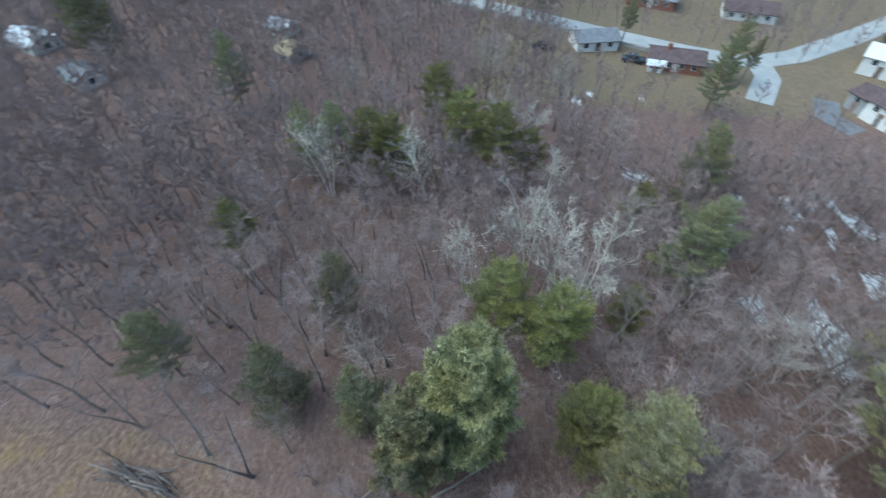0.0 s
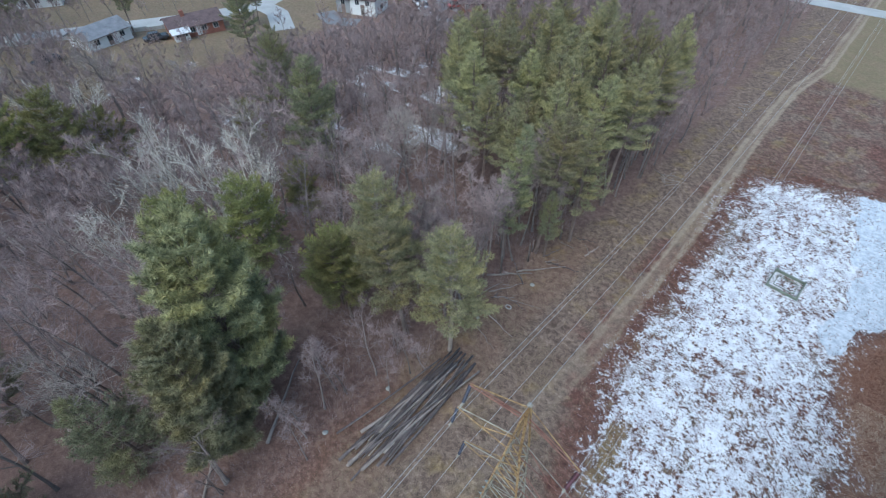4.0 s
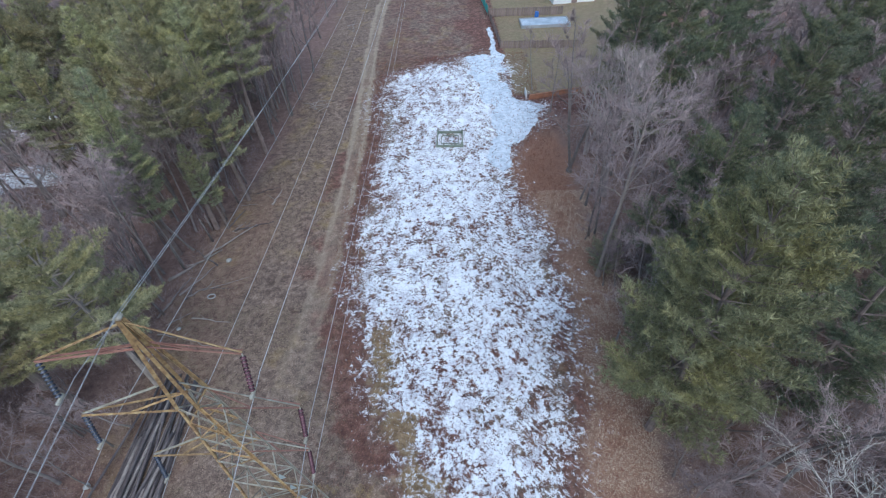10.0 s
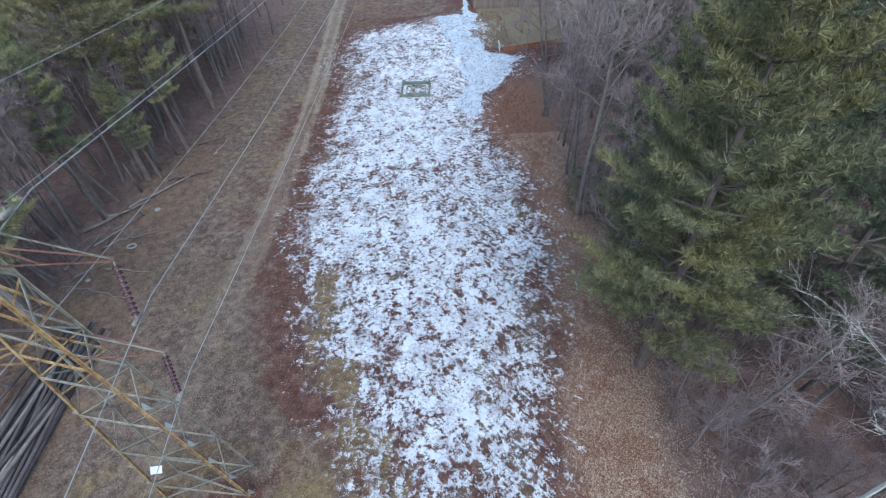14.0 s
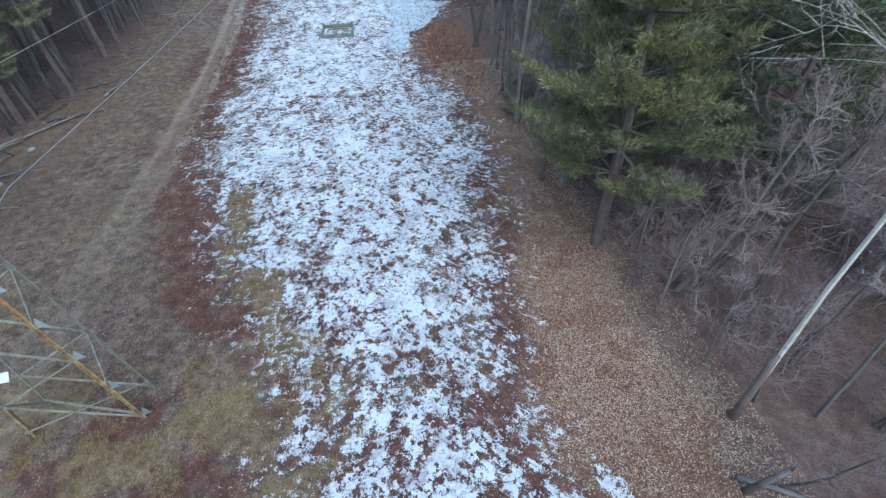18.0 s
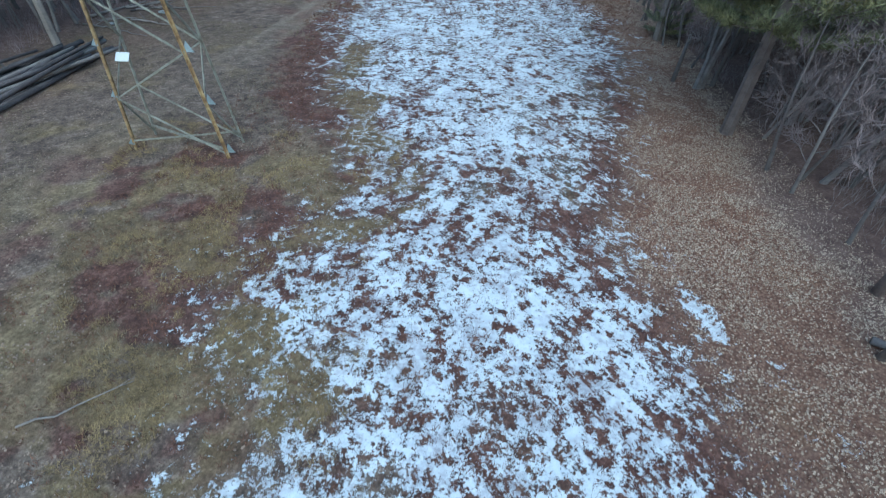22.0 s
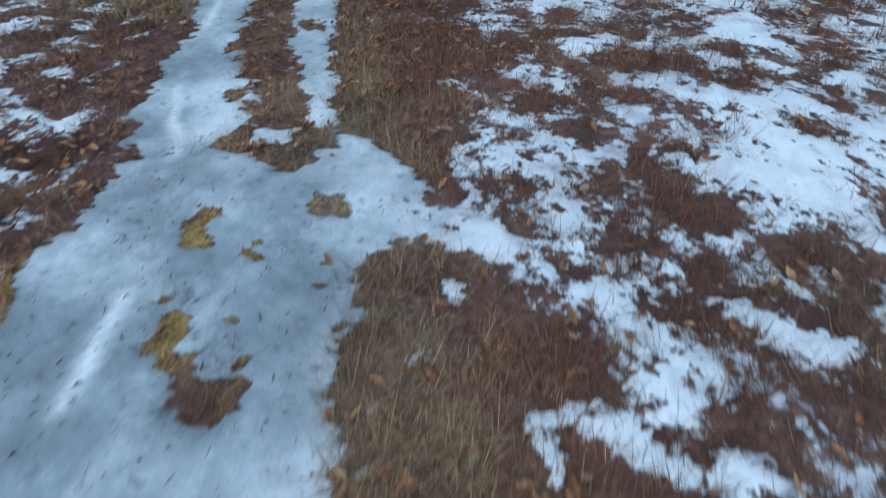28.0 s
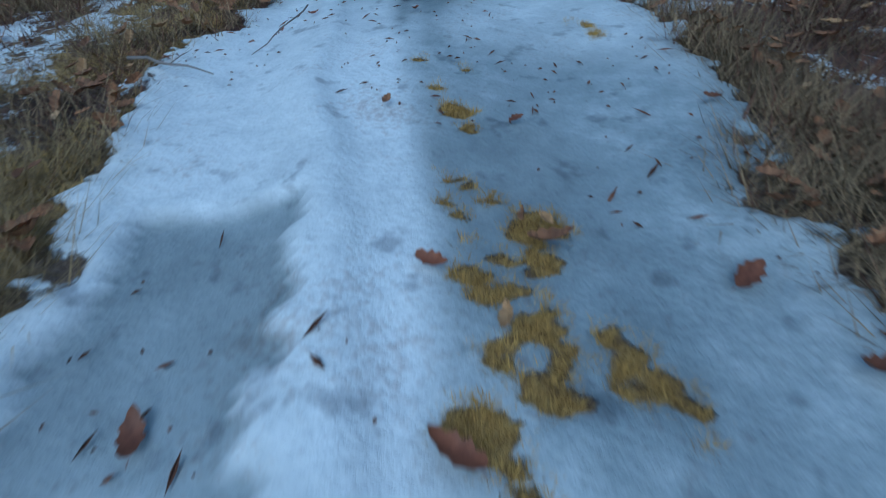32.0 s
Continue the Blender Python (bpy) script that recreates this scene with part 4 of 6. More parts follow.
WEST_PINES = [  # east, north, height, kind: beside the clearing
    (-20.6, -4.4, 17.0, "dome"), (-18.0, -8.0, 13.0, "dome"), (-19.2, 8.0, 14.2, "deep"), (-16.4, 6.9, 12.0, "deep"), (-12.2, 8.0, 13.4, "deep"), (-20.6, 4.6, 9.5, "olive"),
    (-15.5, 19.6, 15.0, "slim"), (-12.6, 22.6, 8.5, "slim"), (-22.0, -12.6, 9.0, "young"), (-22.5, -20.4, 10.0, "young"), (-31.5, -17.2, 11.0, "wide"), (-39.6, 16.0, 15.0, "wide"),
    (-30.6, -2.2, 11.8, "olive"), (-28.9, 2.3, 11.6, "olive"), (-33, 9.5, 8, "olive"), (-22.5, 5.2, 9, "olive"), (-38.5, -30.0, 9.0, "olive"), (-24.0, -31.0, 11.0, "wide"),
]
FAR_PINES = [  # deeper in the woods and round the houses
    (-50.5, 19.2, 14.0, "wide"), (-79.0, 30.0, 12.0, "wide"), (-54.8, -3.6, 12, "olive"), (-57.3, -7.8, 12, "olive"), (-63.5, -12, 12, "olive"), (-52, -16, 11.5, "olive"),
    (-53, -19, 11.5, "olive"), (-56, 0.5, 8.5, "olive"), (-54.5, -23, 12, "wide"), (-53.5, -27.7, 12, "wide"), (-46, 20, 7, "olive"), (-48.5, 13, 7.5, "olive"),
    (-60, 24, 9, "olive"), (-70, -45, 13, "wide"), (-80, -74, 17, "wide"), (-84, -80, 16, "wide"), (-111.9, 4.3, 13, "wide"), (-101, 19, 12, "slim"),
    (-70.7, 58.3, 13, "slim"), (-91.5, 36.4, 11, "wide"), (-90, 38.5, 9, "slim"), (-76, 84, 14, "wide"), (-66, 92, 13, "wide"), (-100, 66, 13, "wide"),
    (-118, 0, 12, "wide"),
]
EAST_PINES = [  # the eastern wood
    (16.5, 4.4, 17.0, "high"), (19.6, 8.8, 14.5, "east"), (20.2, 14.6, 14.0, "east"), (24.2, 5.6, 14.5, "east"), (25.0, 12.2, 16.0, "east"), (27.2, 20.5, 16.0, "east"),
    (24.3, 29.5, 15.5, "east"), (29.5, 33.5, 16.5, "east"), (33.5, 26.5, 17, "east"), (34, 15.5, 16, "east"), (30.5, 7.5, 14, "slim"), (26.3, 45.0, 14, "east"),
    (35.5, 41, 16, "east"), (24.0, 37.5, 15.0, "east"), (31.5, 51.0, 14.0, "east"), (17.2, 16.5, 4.2, "young"), (40.0, 22, 16, "east"), (41, 33, 16, "east"),
    (39, 9, 15, "east"), (28, -2, 13, "east"),
]
PINES = WEST_PINES + FAR_PINES + EAST_PINES
rng_g = np.random.default_rng(9)
GROVE = []
while len(GROVE) < 38:  # the pine grove beside the clearing
    gx, gy = -37 + 26 * rng_g.random(), 22 + 33 * rng_g.random()
    if gx > -11.2 - 0.06 * (gy - 22) or gx < -20 - 1.1 * (gy - 20) or gy > 56 + 0.5 * (gx + 12) + 4 or any(math.hypot(gx - a, gy - b) < 3.0 for a, b, *_ in GROVE):
        continue
    GROVE.append((gx, gy, 13.5 + 3.6 * rng_g.random(), "tall"))
for k, (x, y, h, kind) in enumerate(PINES + GROVE):
    sets, tall = {"wide": (PINE, 15.0), "dome": (DOME, 15.0), "deep": (DEEP, 15.0), "high": (HIGH, 15.0), "east": (EAST, 15.0), "tall": (TALL, 15.5), "slim": (SLIM, 15.5), "olive": (OLIVE, 10.0), "young": (YOUNG, 8.0)}[kind]
    label = {"wide": "tall white pine with blue-green plumed branches", "east": "dark green pine deep in the eastern wood", "deep": "dark white pine with an open plumed crown", "high": "tall white pine with a high plumed crown", "dome": "broad white pine with a dense rounded crown", "tall": "tall white pine with bare trunk and yellow-green crown", "slim": "slender white pine with a long bare trunk",
             "olive": "small pine with a rounded yellow-green crown", "young": "young bushy pine branched almost to the ground"}[kind]
    stand("pine_tree", sets[k % len(sets)], x, y, h / tall, label, "tree", "pines at the edge of the clearing", rng_t.random() * 6.28, 1.5)

WEST_TREES = [  # east, north, height, kind: leafless trees that stand out
    (-40.0, 0.8, 11.5, "pale"), (-39.0, 3.5, 11.0, "pale"), (-36.5, -5.7, 9.5, "pale"), (-32.0, 4.8, 10.5, "pale"), (-37.2, 6.4, 11.0, "pale"), (-51, -12.2, 11, "pale"),
    (-50.5, -24.6, 11, "pale"), (-60, -2, 11, "pale"), (-52, 3, 8, "pale"), (-62, 12, 9, "tan"), (-28.9, 20.1, 11.5, "tan"), (-28.3, 25.2, 11, "tan"),
    (-24.6, -12.5, 10, "tan"), (-20, 12.5, 10, "tan"), (-70, 5, 11, "tan"), (-66, -24, 12, "tan"), (-75, -6, 12, "tan"), (-15.7, -2.1, 9.0, "pole"),
    (-14.9, -4.3, 8.0, "pole"), (-16.3, -0.5, 9.0, "pole"), (-13.1, 2.1, 6.0, "pole"), (-13.1, 4.3, 6.5, "pole"), (-12.5, 5.4, 5.0, "sapling"), (-13.6, -5.2, 7.0, "pole"),
    (-16.4, -9.6, 9.0, "grey"), (-14.0, -12.0, 8.0, "grey"), (-15.0, 2.4, 8.0, "grey"), (-14.4, 12.0, 8.0, "grey"), (-17.8, 14.6, 9.0, "grey"),
]
EAST_TREES = [  # leafless trees of the eastern edge
    (16.6, 15.7, 15.5, "fork"), (19.5, 25.0, 12.5, "tan"), (18.8, -6.6, 9.0, "pole"), (19.6, -4.0, 9.0, "pole"), (21.5, 1.0, 9.5, "grey"), (23.0, -3.0, 9.0, "grey"),
    (20.0, -2.3, 9.5, "pole"), (18.3, 1.4, 8.0, "sapling"), (21.8, 2.2, 10, "grey"), (16.4, 45.5, 7.5, "pole"), (16.7, 8.7, 10.0, "grey"), (18.3, 13.0, 10.0, "grey"),
    (17.0, 20.0, 9.0, "grey"),
]
FEATURED = WEST_TREES + EAST_TREES
rng_e = np.random.default_rng(77)
while sum(k == "shrub" for *_, k in FEATURED) < 56:  # the brush under the eastern trees
    ex, ey = 19.0 + 9.5 * rng_e.random() ** 1.2, -16 + 34 * rng_e.random()
    if math.hypot(ex - 16.5, ey - 4.4) > 3.0 and all(math.hypot(ex - a, ey - b) > 1.3 for a, b, *_ in FEATURED):
        FEATURED.append((ex, ey, 2.6 + 2.6 * rng_e.random(), "shrub"))
for k in range(78):  # slender trees along both edges of the clearing
    if k < 70:
        ey = 10 + 42 * rng_e.random()
        ex = -14.2 + 3.0 * min(1, max(0, (ey - 18) / 20)) - 5.2 * rng_e.random()
    else:
        ey = 5 + 24 * rng_e.random()
        ex = 17.2 + 2.5 * rng_e.random()
    FEATURED.append((ex, ey, 8.5 + 4 * rng_e.random(), "pole"))
for k in range(34):
    ey, side = -16 + 44 * rng_e.random(), k % 2
    FEATURED.append(((-14.6 - 2.5 * rng_e.random()) if side else (16.4 + 2 * rng_e.random()), ey, 3.5 + 2.5 * rng_e.random(), "sapling"))


CLEAR = [(-79.5, 57, 9), (-93, 28, 9), (-100, 14, 8), (-79, 73, 9), (-61, 75, 11), (-96, 64, 8), (-88, -45, 3), (-99, -50, 3), (-87, -100, 6), (-74, -79, 4), (-67, 66, 10), (-90, 43, 9), (-73, 66, 8), (-84, 50, 7), (-62, 68, 9), (-88, 30, 7)]


def near_house(x, y):
    return any(math.hypot(x - a, y - b) < r for a, b, r in CLEAR) or abs(x + 113 - 0.44 * (y - 9)) < 5


def open_ground(x, y):
    """Where no tree of the woods stands."""
    if -13.6 + 2.6 * min(1, max(0, (y - 18) / 20)) - 4.6 * min(1, max(0, (-y - 16) / 12)) < x < 16.4:
        return True
    if x > 12 and y > 40 and x < 36 and y < 100:
        return True
    return near_house(x, y) or (x < -84 + 0.22 * max(0, y) and 8 < y < 110 and (x * 7.3 + y * 3.1) % 5 < 4)


rng_w = np.random.default_rng(3)
CELLS = {}


def free(x, y, gap):
    c = (int(x // 4), int(y // 4))
    return all(math.hypot(x - a, y - b) >= gap for i in (-1, 0, 1) for j in (-1, 0, 1) for a, b in CELLS.get((c[0] + i, c[1] + j), ()))


def mark(x, y):
    CELLS.setdefault((int(x // 4), int(y // 4)), []).append((x, y))


for x, y, *_ in PINES + GROVE + FEATURED:
    mark(x, y)
NEAR, FAR = [], []
for _ in range(42000):
    x, y = -165 + 225 * rng_w.random(), -135 + 255 * rng_w.random()
    if 0 < x < 22 and -30 < y < 4 and x < 19 + 0.1 * abs(y):
        continue
    if open_ground(x, y) or not free(x, y, 3.3 if -27 < x < 24 else 2.35 if x > -60 else 3.1):
        continue
    if x > 16 and y > 55:
        continue
    unseen = y + 4 < 1.28 * (x + 7) - 14 if x < 8 else x - 8 > 0.97 * (y + 6) + 14
    if unseen and rng_w.random() < 0.6:
        continue
    d = math.hypot(x + 4, y)
    mark(x, y)
    (NEAR if d < 46 else FAR).append((x, y, (7.5 + 5.0 * rng_w.random()) * (0.55 if x < -58 and y > 8 else 1.0)))
NEAR.sort(key=lambda p: math.hypot(p[0] + 4, p[1]))
FAR += NEAR[130:]
NEAR = NEAR[:130]
for k, (x, y, h, *kind) in enumerate(FEATURED + NEAR):
    kind = kind[0] if kind else ("tan" if rng_w.random() < 0.07 else "grey")
    sets, tall = {"grey": (GREY, 12.5), "tan": (TAN, 11.5), "pale": (PALE, 11.5), "pole": (POLE, 12.0), "sapling": (SAPLING, 6.0), "shrub": (SHRUB, 5.0), "fork": (FORK, 14.0)}[kind]
    label = {"grey": "leafless grey-brown tree with a haze of fine twigs", "tan": "leafless spreading tree with pale tan branches", "pale": "leafless tree with whitish bark and bare forked branches", "pole": "tall slender leafless tree at the wood's edge", "sapling": "thin leafless sapling at the wood's edge", "shrub": "leafless shrub of many arching pale grey stems", "fork": "leafless tree with a pale forked trunk and long limbs"}[kind]
    name, category, group = ("shrub", "shrub", "brush under the eastern trees") if kind == "shrub" else ("bare_tree", "tree", "leafless trees of the wood")
    stand(name, sets[k % len(sets)], x, y, h / tall, label, category, group, rng_t.random() * 6.28, 3.0 if kind != "fork" else 0.0, ("trunk", "twig_crown"))


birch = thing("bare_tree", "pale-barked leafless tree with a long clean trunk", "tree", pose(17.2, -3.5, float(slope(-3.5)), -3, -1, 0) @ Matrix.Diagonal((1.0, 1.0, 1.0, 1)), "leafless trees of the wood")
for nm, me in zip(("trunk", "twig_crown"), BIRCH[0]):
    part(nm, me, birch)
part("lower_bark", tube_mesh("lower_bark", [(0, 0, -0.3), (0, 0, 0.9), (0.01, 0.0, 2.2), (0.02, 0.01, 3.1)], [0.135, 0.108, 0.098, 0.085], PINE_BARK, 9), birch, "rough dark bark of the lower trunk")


def far_woods():
    """The leafless woods past the near trees, joined."""
    variants = [bare_tree_meshes(300 + k, 12.0, 3.5, 0.13, BARK, TWIG, limbs=10, fine=0.025, sparse=True) for k in range(3)]
    stacks = []
    for pair in variants:
        arrays = []
        for me in pair:
            co = np.empty(len(me.vertices) * 3, np.float32)
            me.vertices.foreach_get("co", co)
            arrays.append(co.reshape(-1, 3, 3))
        stacks.append(arrays)
    for which, (name, material, label) in enumerate((("far_trunks", BARK, "trunks and limbs of the leafless woods far off"), ("far_twigs", FAR_TWIG, "purple-grey twigs of the leafless woods far off"))):
        out = []
        for k, (x, y, h) in enumerate(FAR):
            a, s = k * 2.39, h / 12.0
            src = stacks[k % 3][which]
            c, sn = math.cos(a) * s, math.sin(a) * s
            t = np.empty_like(src)
            t[..., 0], t[..., 1], t[..., 2] = c * src[..., 0] - sn * src[..., 1] + x, sn * src[..., 0] + c * src[..., 1] + y, s * src[..., 2] + float(slope(y)) - 0.1
            out.append(t)
        tagged(new(name, tri_mesh(name, np.concatenate(out), material)), label, "woods", kind="stuff")


far_woods()

# ---- the lattice tower and its wires ----
TX, TY = -1.55, 0.43
TOWER_TOP, HALF_W, HALF_D = 16.6, 1.5, 0.50


def leg_at(sx, sy, z):
    f = 1 - 0.80 * min(z, 12.6) / 12.6 if z < 12.6 else 0.20 * (TOWER_TOP - z) / 4.0
    fd = 1 - 0.55 * z / TOWER_TOP
    return Vector((TX + sx * HALF_W * f, TY + sy * HALF_D * fd * (1 if z < 12.6 else (TOWER_TOP - z) / 4.0), z))


def insulator(name, x, y, z, material, parent):
    """A string of ten porcelain discs that hangs from a crossarm's end."""
    verts, faces = tube([(0, 0, 0), (0, 0, -1.4)], [0.018, 0.018], 6)
    ins = part("insulator_string", mesh_from("insulator_string", verts, faces, ZINC), parent, "", pose(x, y, z, -14, 4, 0))
    if "disc" not in SHARED:
        SHARED["disc"] = {}
    if material.name not in SHARED["disc"]:
        ring = [(0, 0, 0.045), (0, 0, 0.022), (0, 0, 0.0), (0, 0, -0.014)]
        v, f = tube(ring, [0.022, 0.04, 0.08, 0.045], 12)
        SHARED["disc"][material.name] = mesh_from("disc", v, f, material, True)
    for k in range(10):
        part("disc", SHARED["disc"][material.name], ins, "", pose(0, 0, -0.14 - 0.125 * k))
    return ins


SHARED = {}


def lattice_tower():
    t = thing("power_pylon", "rusty yellow-brown steel lattice pylon with three crossarms", "pylon", pose(0, 0, 0))
    levels = [0.0, 1.55, 3.0, 4.35, 5.6, 6.75, 7.8, 8.75, 9.65, 10.6, 11.6, 12.6]
    for sx in (-1, 1):
        for sy in (-1, 1):
            a, b, c = leg_at(sx, sy, -0.25 + 0.25 * 0), leg_at(sx, sy, 12.6), Vector((TX, TY, TOWER_TOP))
            a = a + (a - b).normalized() * 0.3
            steel = RUST if sy < 0 else ZINC
            part("leg", angle_mesh("leg", a, b, 0.075 if sy < 0 else 0.055, 0.012, steel), t)
            part("leg", angle_mesh("leg", b, c, 0.09, 0.014, RUST), t)
    for i, (z0, z1) in enumerate(zip(levels, levels[1:])):
        for sy in (-1, 1):
            a, b = leg_at(-1, sy, z0), leg_at(1, sy, z1)
            c, d = leg_at(1, sy, z0), leg_at(-1, sy, z1)
            steel = ZINC if z0 < 7 or (i + sy) % 2 else RUST
            off = Vector((0, 0.02 * sy, 0))
            part("brace", angle_mesh("brace", (a if i % 2 else c) + off, (b if i % 2 else d) + off, 0.045, 0.009, steel), t)
            if z0 > 7:
                part("brace", angle_mesh("brace", (c if i % 2 else a) - off, (d if i % 2 else b) - off, 0.05, 0.01, RUST), t)
        for sx in (-1, 1):
            a, b = leg_at(sx, -1, z0 if i % 2 else z1), leg_at(sx, 1, z1 if i % 2 else z0)
            part("brace", angle_mesh("brace", a, b, 0.05, 0.01, ZINC), t)
        # step-like gusset plates on the eastern and western legs
        if 0 < i + 1 and z0 < 7.5:
            for sx in (-1, 1):
                p = leg_at(sx, -1, z0 + 0.05)
                bm = bmesh.new()
                corners = [p + Vector(v) for v in ((0.0, -0.02, 0.0), (0.27 * sx, 0.05, -0.02), (0.07 * sx, 0.10, 0.26))]
                vs = [bm.verts.new(c) for c in corners] + [bm.verts.new(c + Vector((0.004, -0.012, 0))) for c in corners]
                for fc in ((0, 1, 2), (5, 4, 3), (0, 3, 4, 1), (1, 4, 5, 2), (2, 5, 3, 0)):
                    bm.faces.new([vs[k] for k in fc])
                part("gusset_plate", bm_mesh("gusset_plate", bm, BLUE_ZINC), t)
    for sx in (-1, 1):
        part("base_strut", angle_mesh("base_strut", leg_at(sx, -1, 0.15), leg_at(-sx, 1, 0.2), 0.06, 0.01, ZINC), t)
    # crossarms: height, reach, insulators' glaze by side
    for z, reach in ((15.42, 2.52), (12.5, 3.15), (9.35, 2.62)):
        for sx in (-1, 1):
            tip = Vector((TX + sx * reach, 0.12, z))
            steel = RED_RUST if sx > 0 or z > 15 else RUST
            for sy in (-1, 1):
                root = leg_at(sx, sy, min(z, 15.9))
                part("crossarm_bar", angle_mesh("crossarm_bar", root, tip + Vector((0, 0.05 * sy, 0)), 0.046, 0.009, steel), t)
            hang = leg_at(sx, -1, min(z + (1.2 if z > 15 else 1.35), 16.4))
            part("crossarm_tie", angle_mesh("crossarm_tie", hang, tip, 0.045, 0.008, RUST if z > 15 else ZINC), t)
            part("crossarm_lace", angle_mesh("crossarm_lace", leg_at(sx, 1, min(z, 15.9)), leg_at(sx, -1, min(z, 15.9)).lerp(tip, 0.5), 0.045, 0.008, steel), t)
            insulator("insulator", tip.x, tip.y, tip.z - 0.02, PORCELAIN if sx > 0 else SLATE_PORCELAIN, t)
            part("clamp", box_mesh("clamp", (tip.x - 0.15, tip.y - 0.5, tip.z - 1.42), (tip.x - 0.05, tip.y - 0.18, tip.z - 1.34), ZINC, 0.02), t)
    part("peak_cap", box_mesh("peak_cap", (TX - 0.1, TY - 0.1, TOWER_TOP - 0.06), (TX + 0.1, TY + 0.1, TOWER_TOP + 0.06), ZINC, 0.04), t)
    bm = bmesh.new()
    add_box(bm, (-0.19, -0.01, -0.13), (0.19, 0.01, 0.13), 0.004, pose(-2.2, -0.04, 2.8, -48, 0, 4))
    white = surface("white_enamel", [(0.3, (0.7, 0.7, 0.69)), (0.7, (0.84, 0.84, 0.83))], 5, 40, rough=0.4, vary=0.02, relief=0)
    part("notice_plate", bm_mesh("notice_plate", bm, white), t, "small blank white enamelled plate")
    return t


def wire(x, z0, radius, label):
    pts, radii = [], []
    for k in range(73):
        y = -180 + 5 * k + TY
        s = min(abs(y - TY) / 180.0, 1.0)
        pts.append((x, y, z0 - 4 * 4.6 * s * (1 - s) - 0.6 * s))
        radii.append(radius)
    tagged(new("power_line_wire", tube_mesh("power_line_wire", pts, radii, ALUMINIUM, 5)), label, "wire", "wires of the power line")


lattice_tower()
for wz, reach in ((15.42, 2.52), (12.5, 3.15), (9.35, 2.62)):
    for sx in (-1, 1):
        wire(TX + sx * reach - 0.1, wz - 1.41, 0.0105, "bare aluminium conductor clamped below an insulator")
wire(TX, TOWER_TOP + 0.08, 0.01, "thin earth wire over the peak of the pylon")
# ---- the pile of old poles ----
def log_pile():
    rng = random.Random(8)
    for k in range(44):
        row = 0 if k < 20 else 1 if k < 35 else 2
        col = rng.uniform(0, 1) if row else (k + rng.uniform(-0.3, 0.3)) / 19
        south, north = -12.3 + 3.1 * col, -11.9 + 2.2 * col
        r0, r1 = rng.uniform(0.06, 0.13), rng.uniform(0.045, 0.085)
        y0, y1 = -2.9 + rng.uniform(-1.3, 2.6), 7.6 + rng.uniform(-3.4, 1.2)
        x0, x1 = south + rng.gauss(0, 0.16 + 0.2 * row), north + rng.gauss(0, 0.16 + 0.2 * row)
        z, bow = 0.09 + 0.17 * row, rng.gauss(0, 0.10)
        if rng.random() < 0.3:
            r0, r1 = r1, r0
        pts, rad = [], []
        for i in range(7):
            f = i / 6
            y = y0 + (y1 - y0) * f
            pts.append((x0 + (x1 - x0) * f + bow * math.sin(math.pi * f) + 0.03 * math.sin(5 * f + k), y, z + float(slope(y)) + (0.02 + 0.05 * row) * math.sin(2.4 * f + k)))
            rad.append(r0 + (r1 - r0) * f)
        tagged(new("timber_pole", tube_mesh("timber_pole", pts, rad, POLE_WOOD if k % 5 else DEAD_WOOD, 9)), "long grey weathered timber pole stacked on the grass" if row else "long grey weathered timber pole lying in a stack", "pole", "stack of old poles")


log_pile()

# ---- houses, road and yard ----
WHITE_WALL = surface("white_siding", [(0.3, (0.66, 0.67, 0.66)), (0.7, (0.8, 0.8, 0.79))], 0.7, 14, rough=0.7, vary=0.04)
GREY_WALL = surface("grey_siding", [(0.3, (0.25, 0.26, 0.27)), (0.7, (0.38, 0.39, 0.4))], 0.7, 14, rough=0.8, vary=0.04)
BRICK_WALL = surface("red_brick_wall", [(0.3, (0.2, 0.085, 0.06)), (0.7, (0.36, 0.16, 0.12))], 1.5, 14, vary=0.06)
BROWN_ROOF = surface("dark_brown_shingle", [(0.3, (0.07, 0.05, 0.05)), (0.7, (0.17, 0.12, 0.12))], 1.0, 16, vary=0.08)
GREY_ROOF = surface("grey_shingle", [(0.3, (0.16, 0.17, 0.19)), (0.7, (0.3, 0.31, 0.34))], 1.0, 16, vary=0.08)
TAN_ROOF = surface("tan_shingle", [(0.3, (0.34, 0.27, 0.17)), (0.7, (0.5, 0.42, 0.28))], 1.0, 16, vary=0.08)
GLASS_DARK, _gn, _gl, _gb = mat("window_glass", 0.08)
_gb.inputs["Base Color"].default_value = (0.03, 0.04, 0.05, 1)
ASPHALT = surface("worn_asphalt", [(0.3, (0.15, 0.15, 0.16)), (0.7, (0.26, 0.26, 0.27))], 0.4, 9, vary=0.02)
PALE_ROAD = surface("pale_sanded_asphalt", [(0.3, (0.34, 0.34, 0.33)), (0.7, (0.5, 0.5, 0.49))], 0.3, 9, vary=0.02)
CONCRETE = surface("grey_concrete", [(0.3, (0.36, 0.36, 0.35)), (0.7, (0.5, 0.5, 0.48))], 1, 15, vary=0.05)
OLD_SNOW = surface("old_snow", [(0.3, (0.66, 0.7, 0.76)), (0.7, (0.84, 0.86, 0.9))], 0.8, 6, rough=0.9, vary=0.02)
BROWN_FENCE = surface("brown_stained_board", [(0.3, (0.15, 0.11, 0.095)), (0.7, (0.30, 0.235, 0.205))], 1.5, 20, vary=0.15)
RED_TIMBER = surface("red_brown_sleeper_timber", [(0.3, (0.22, 0.09, 0.05)), (0.7, (0.42, 0.2, 0.12))], 1.5, 18, vary=0.15)
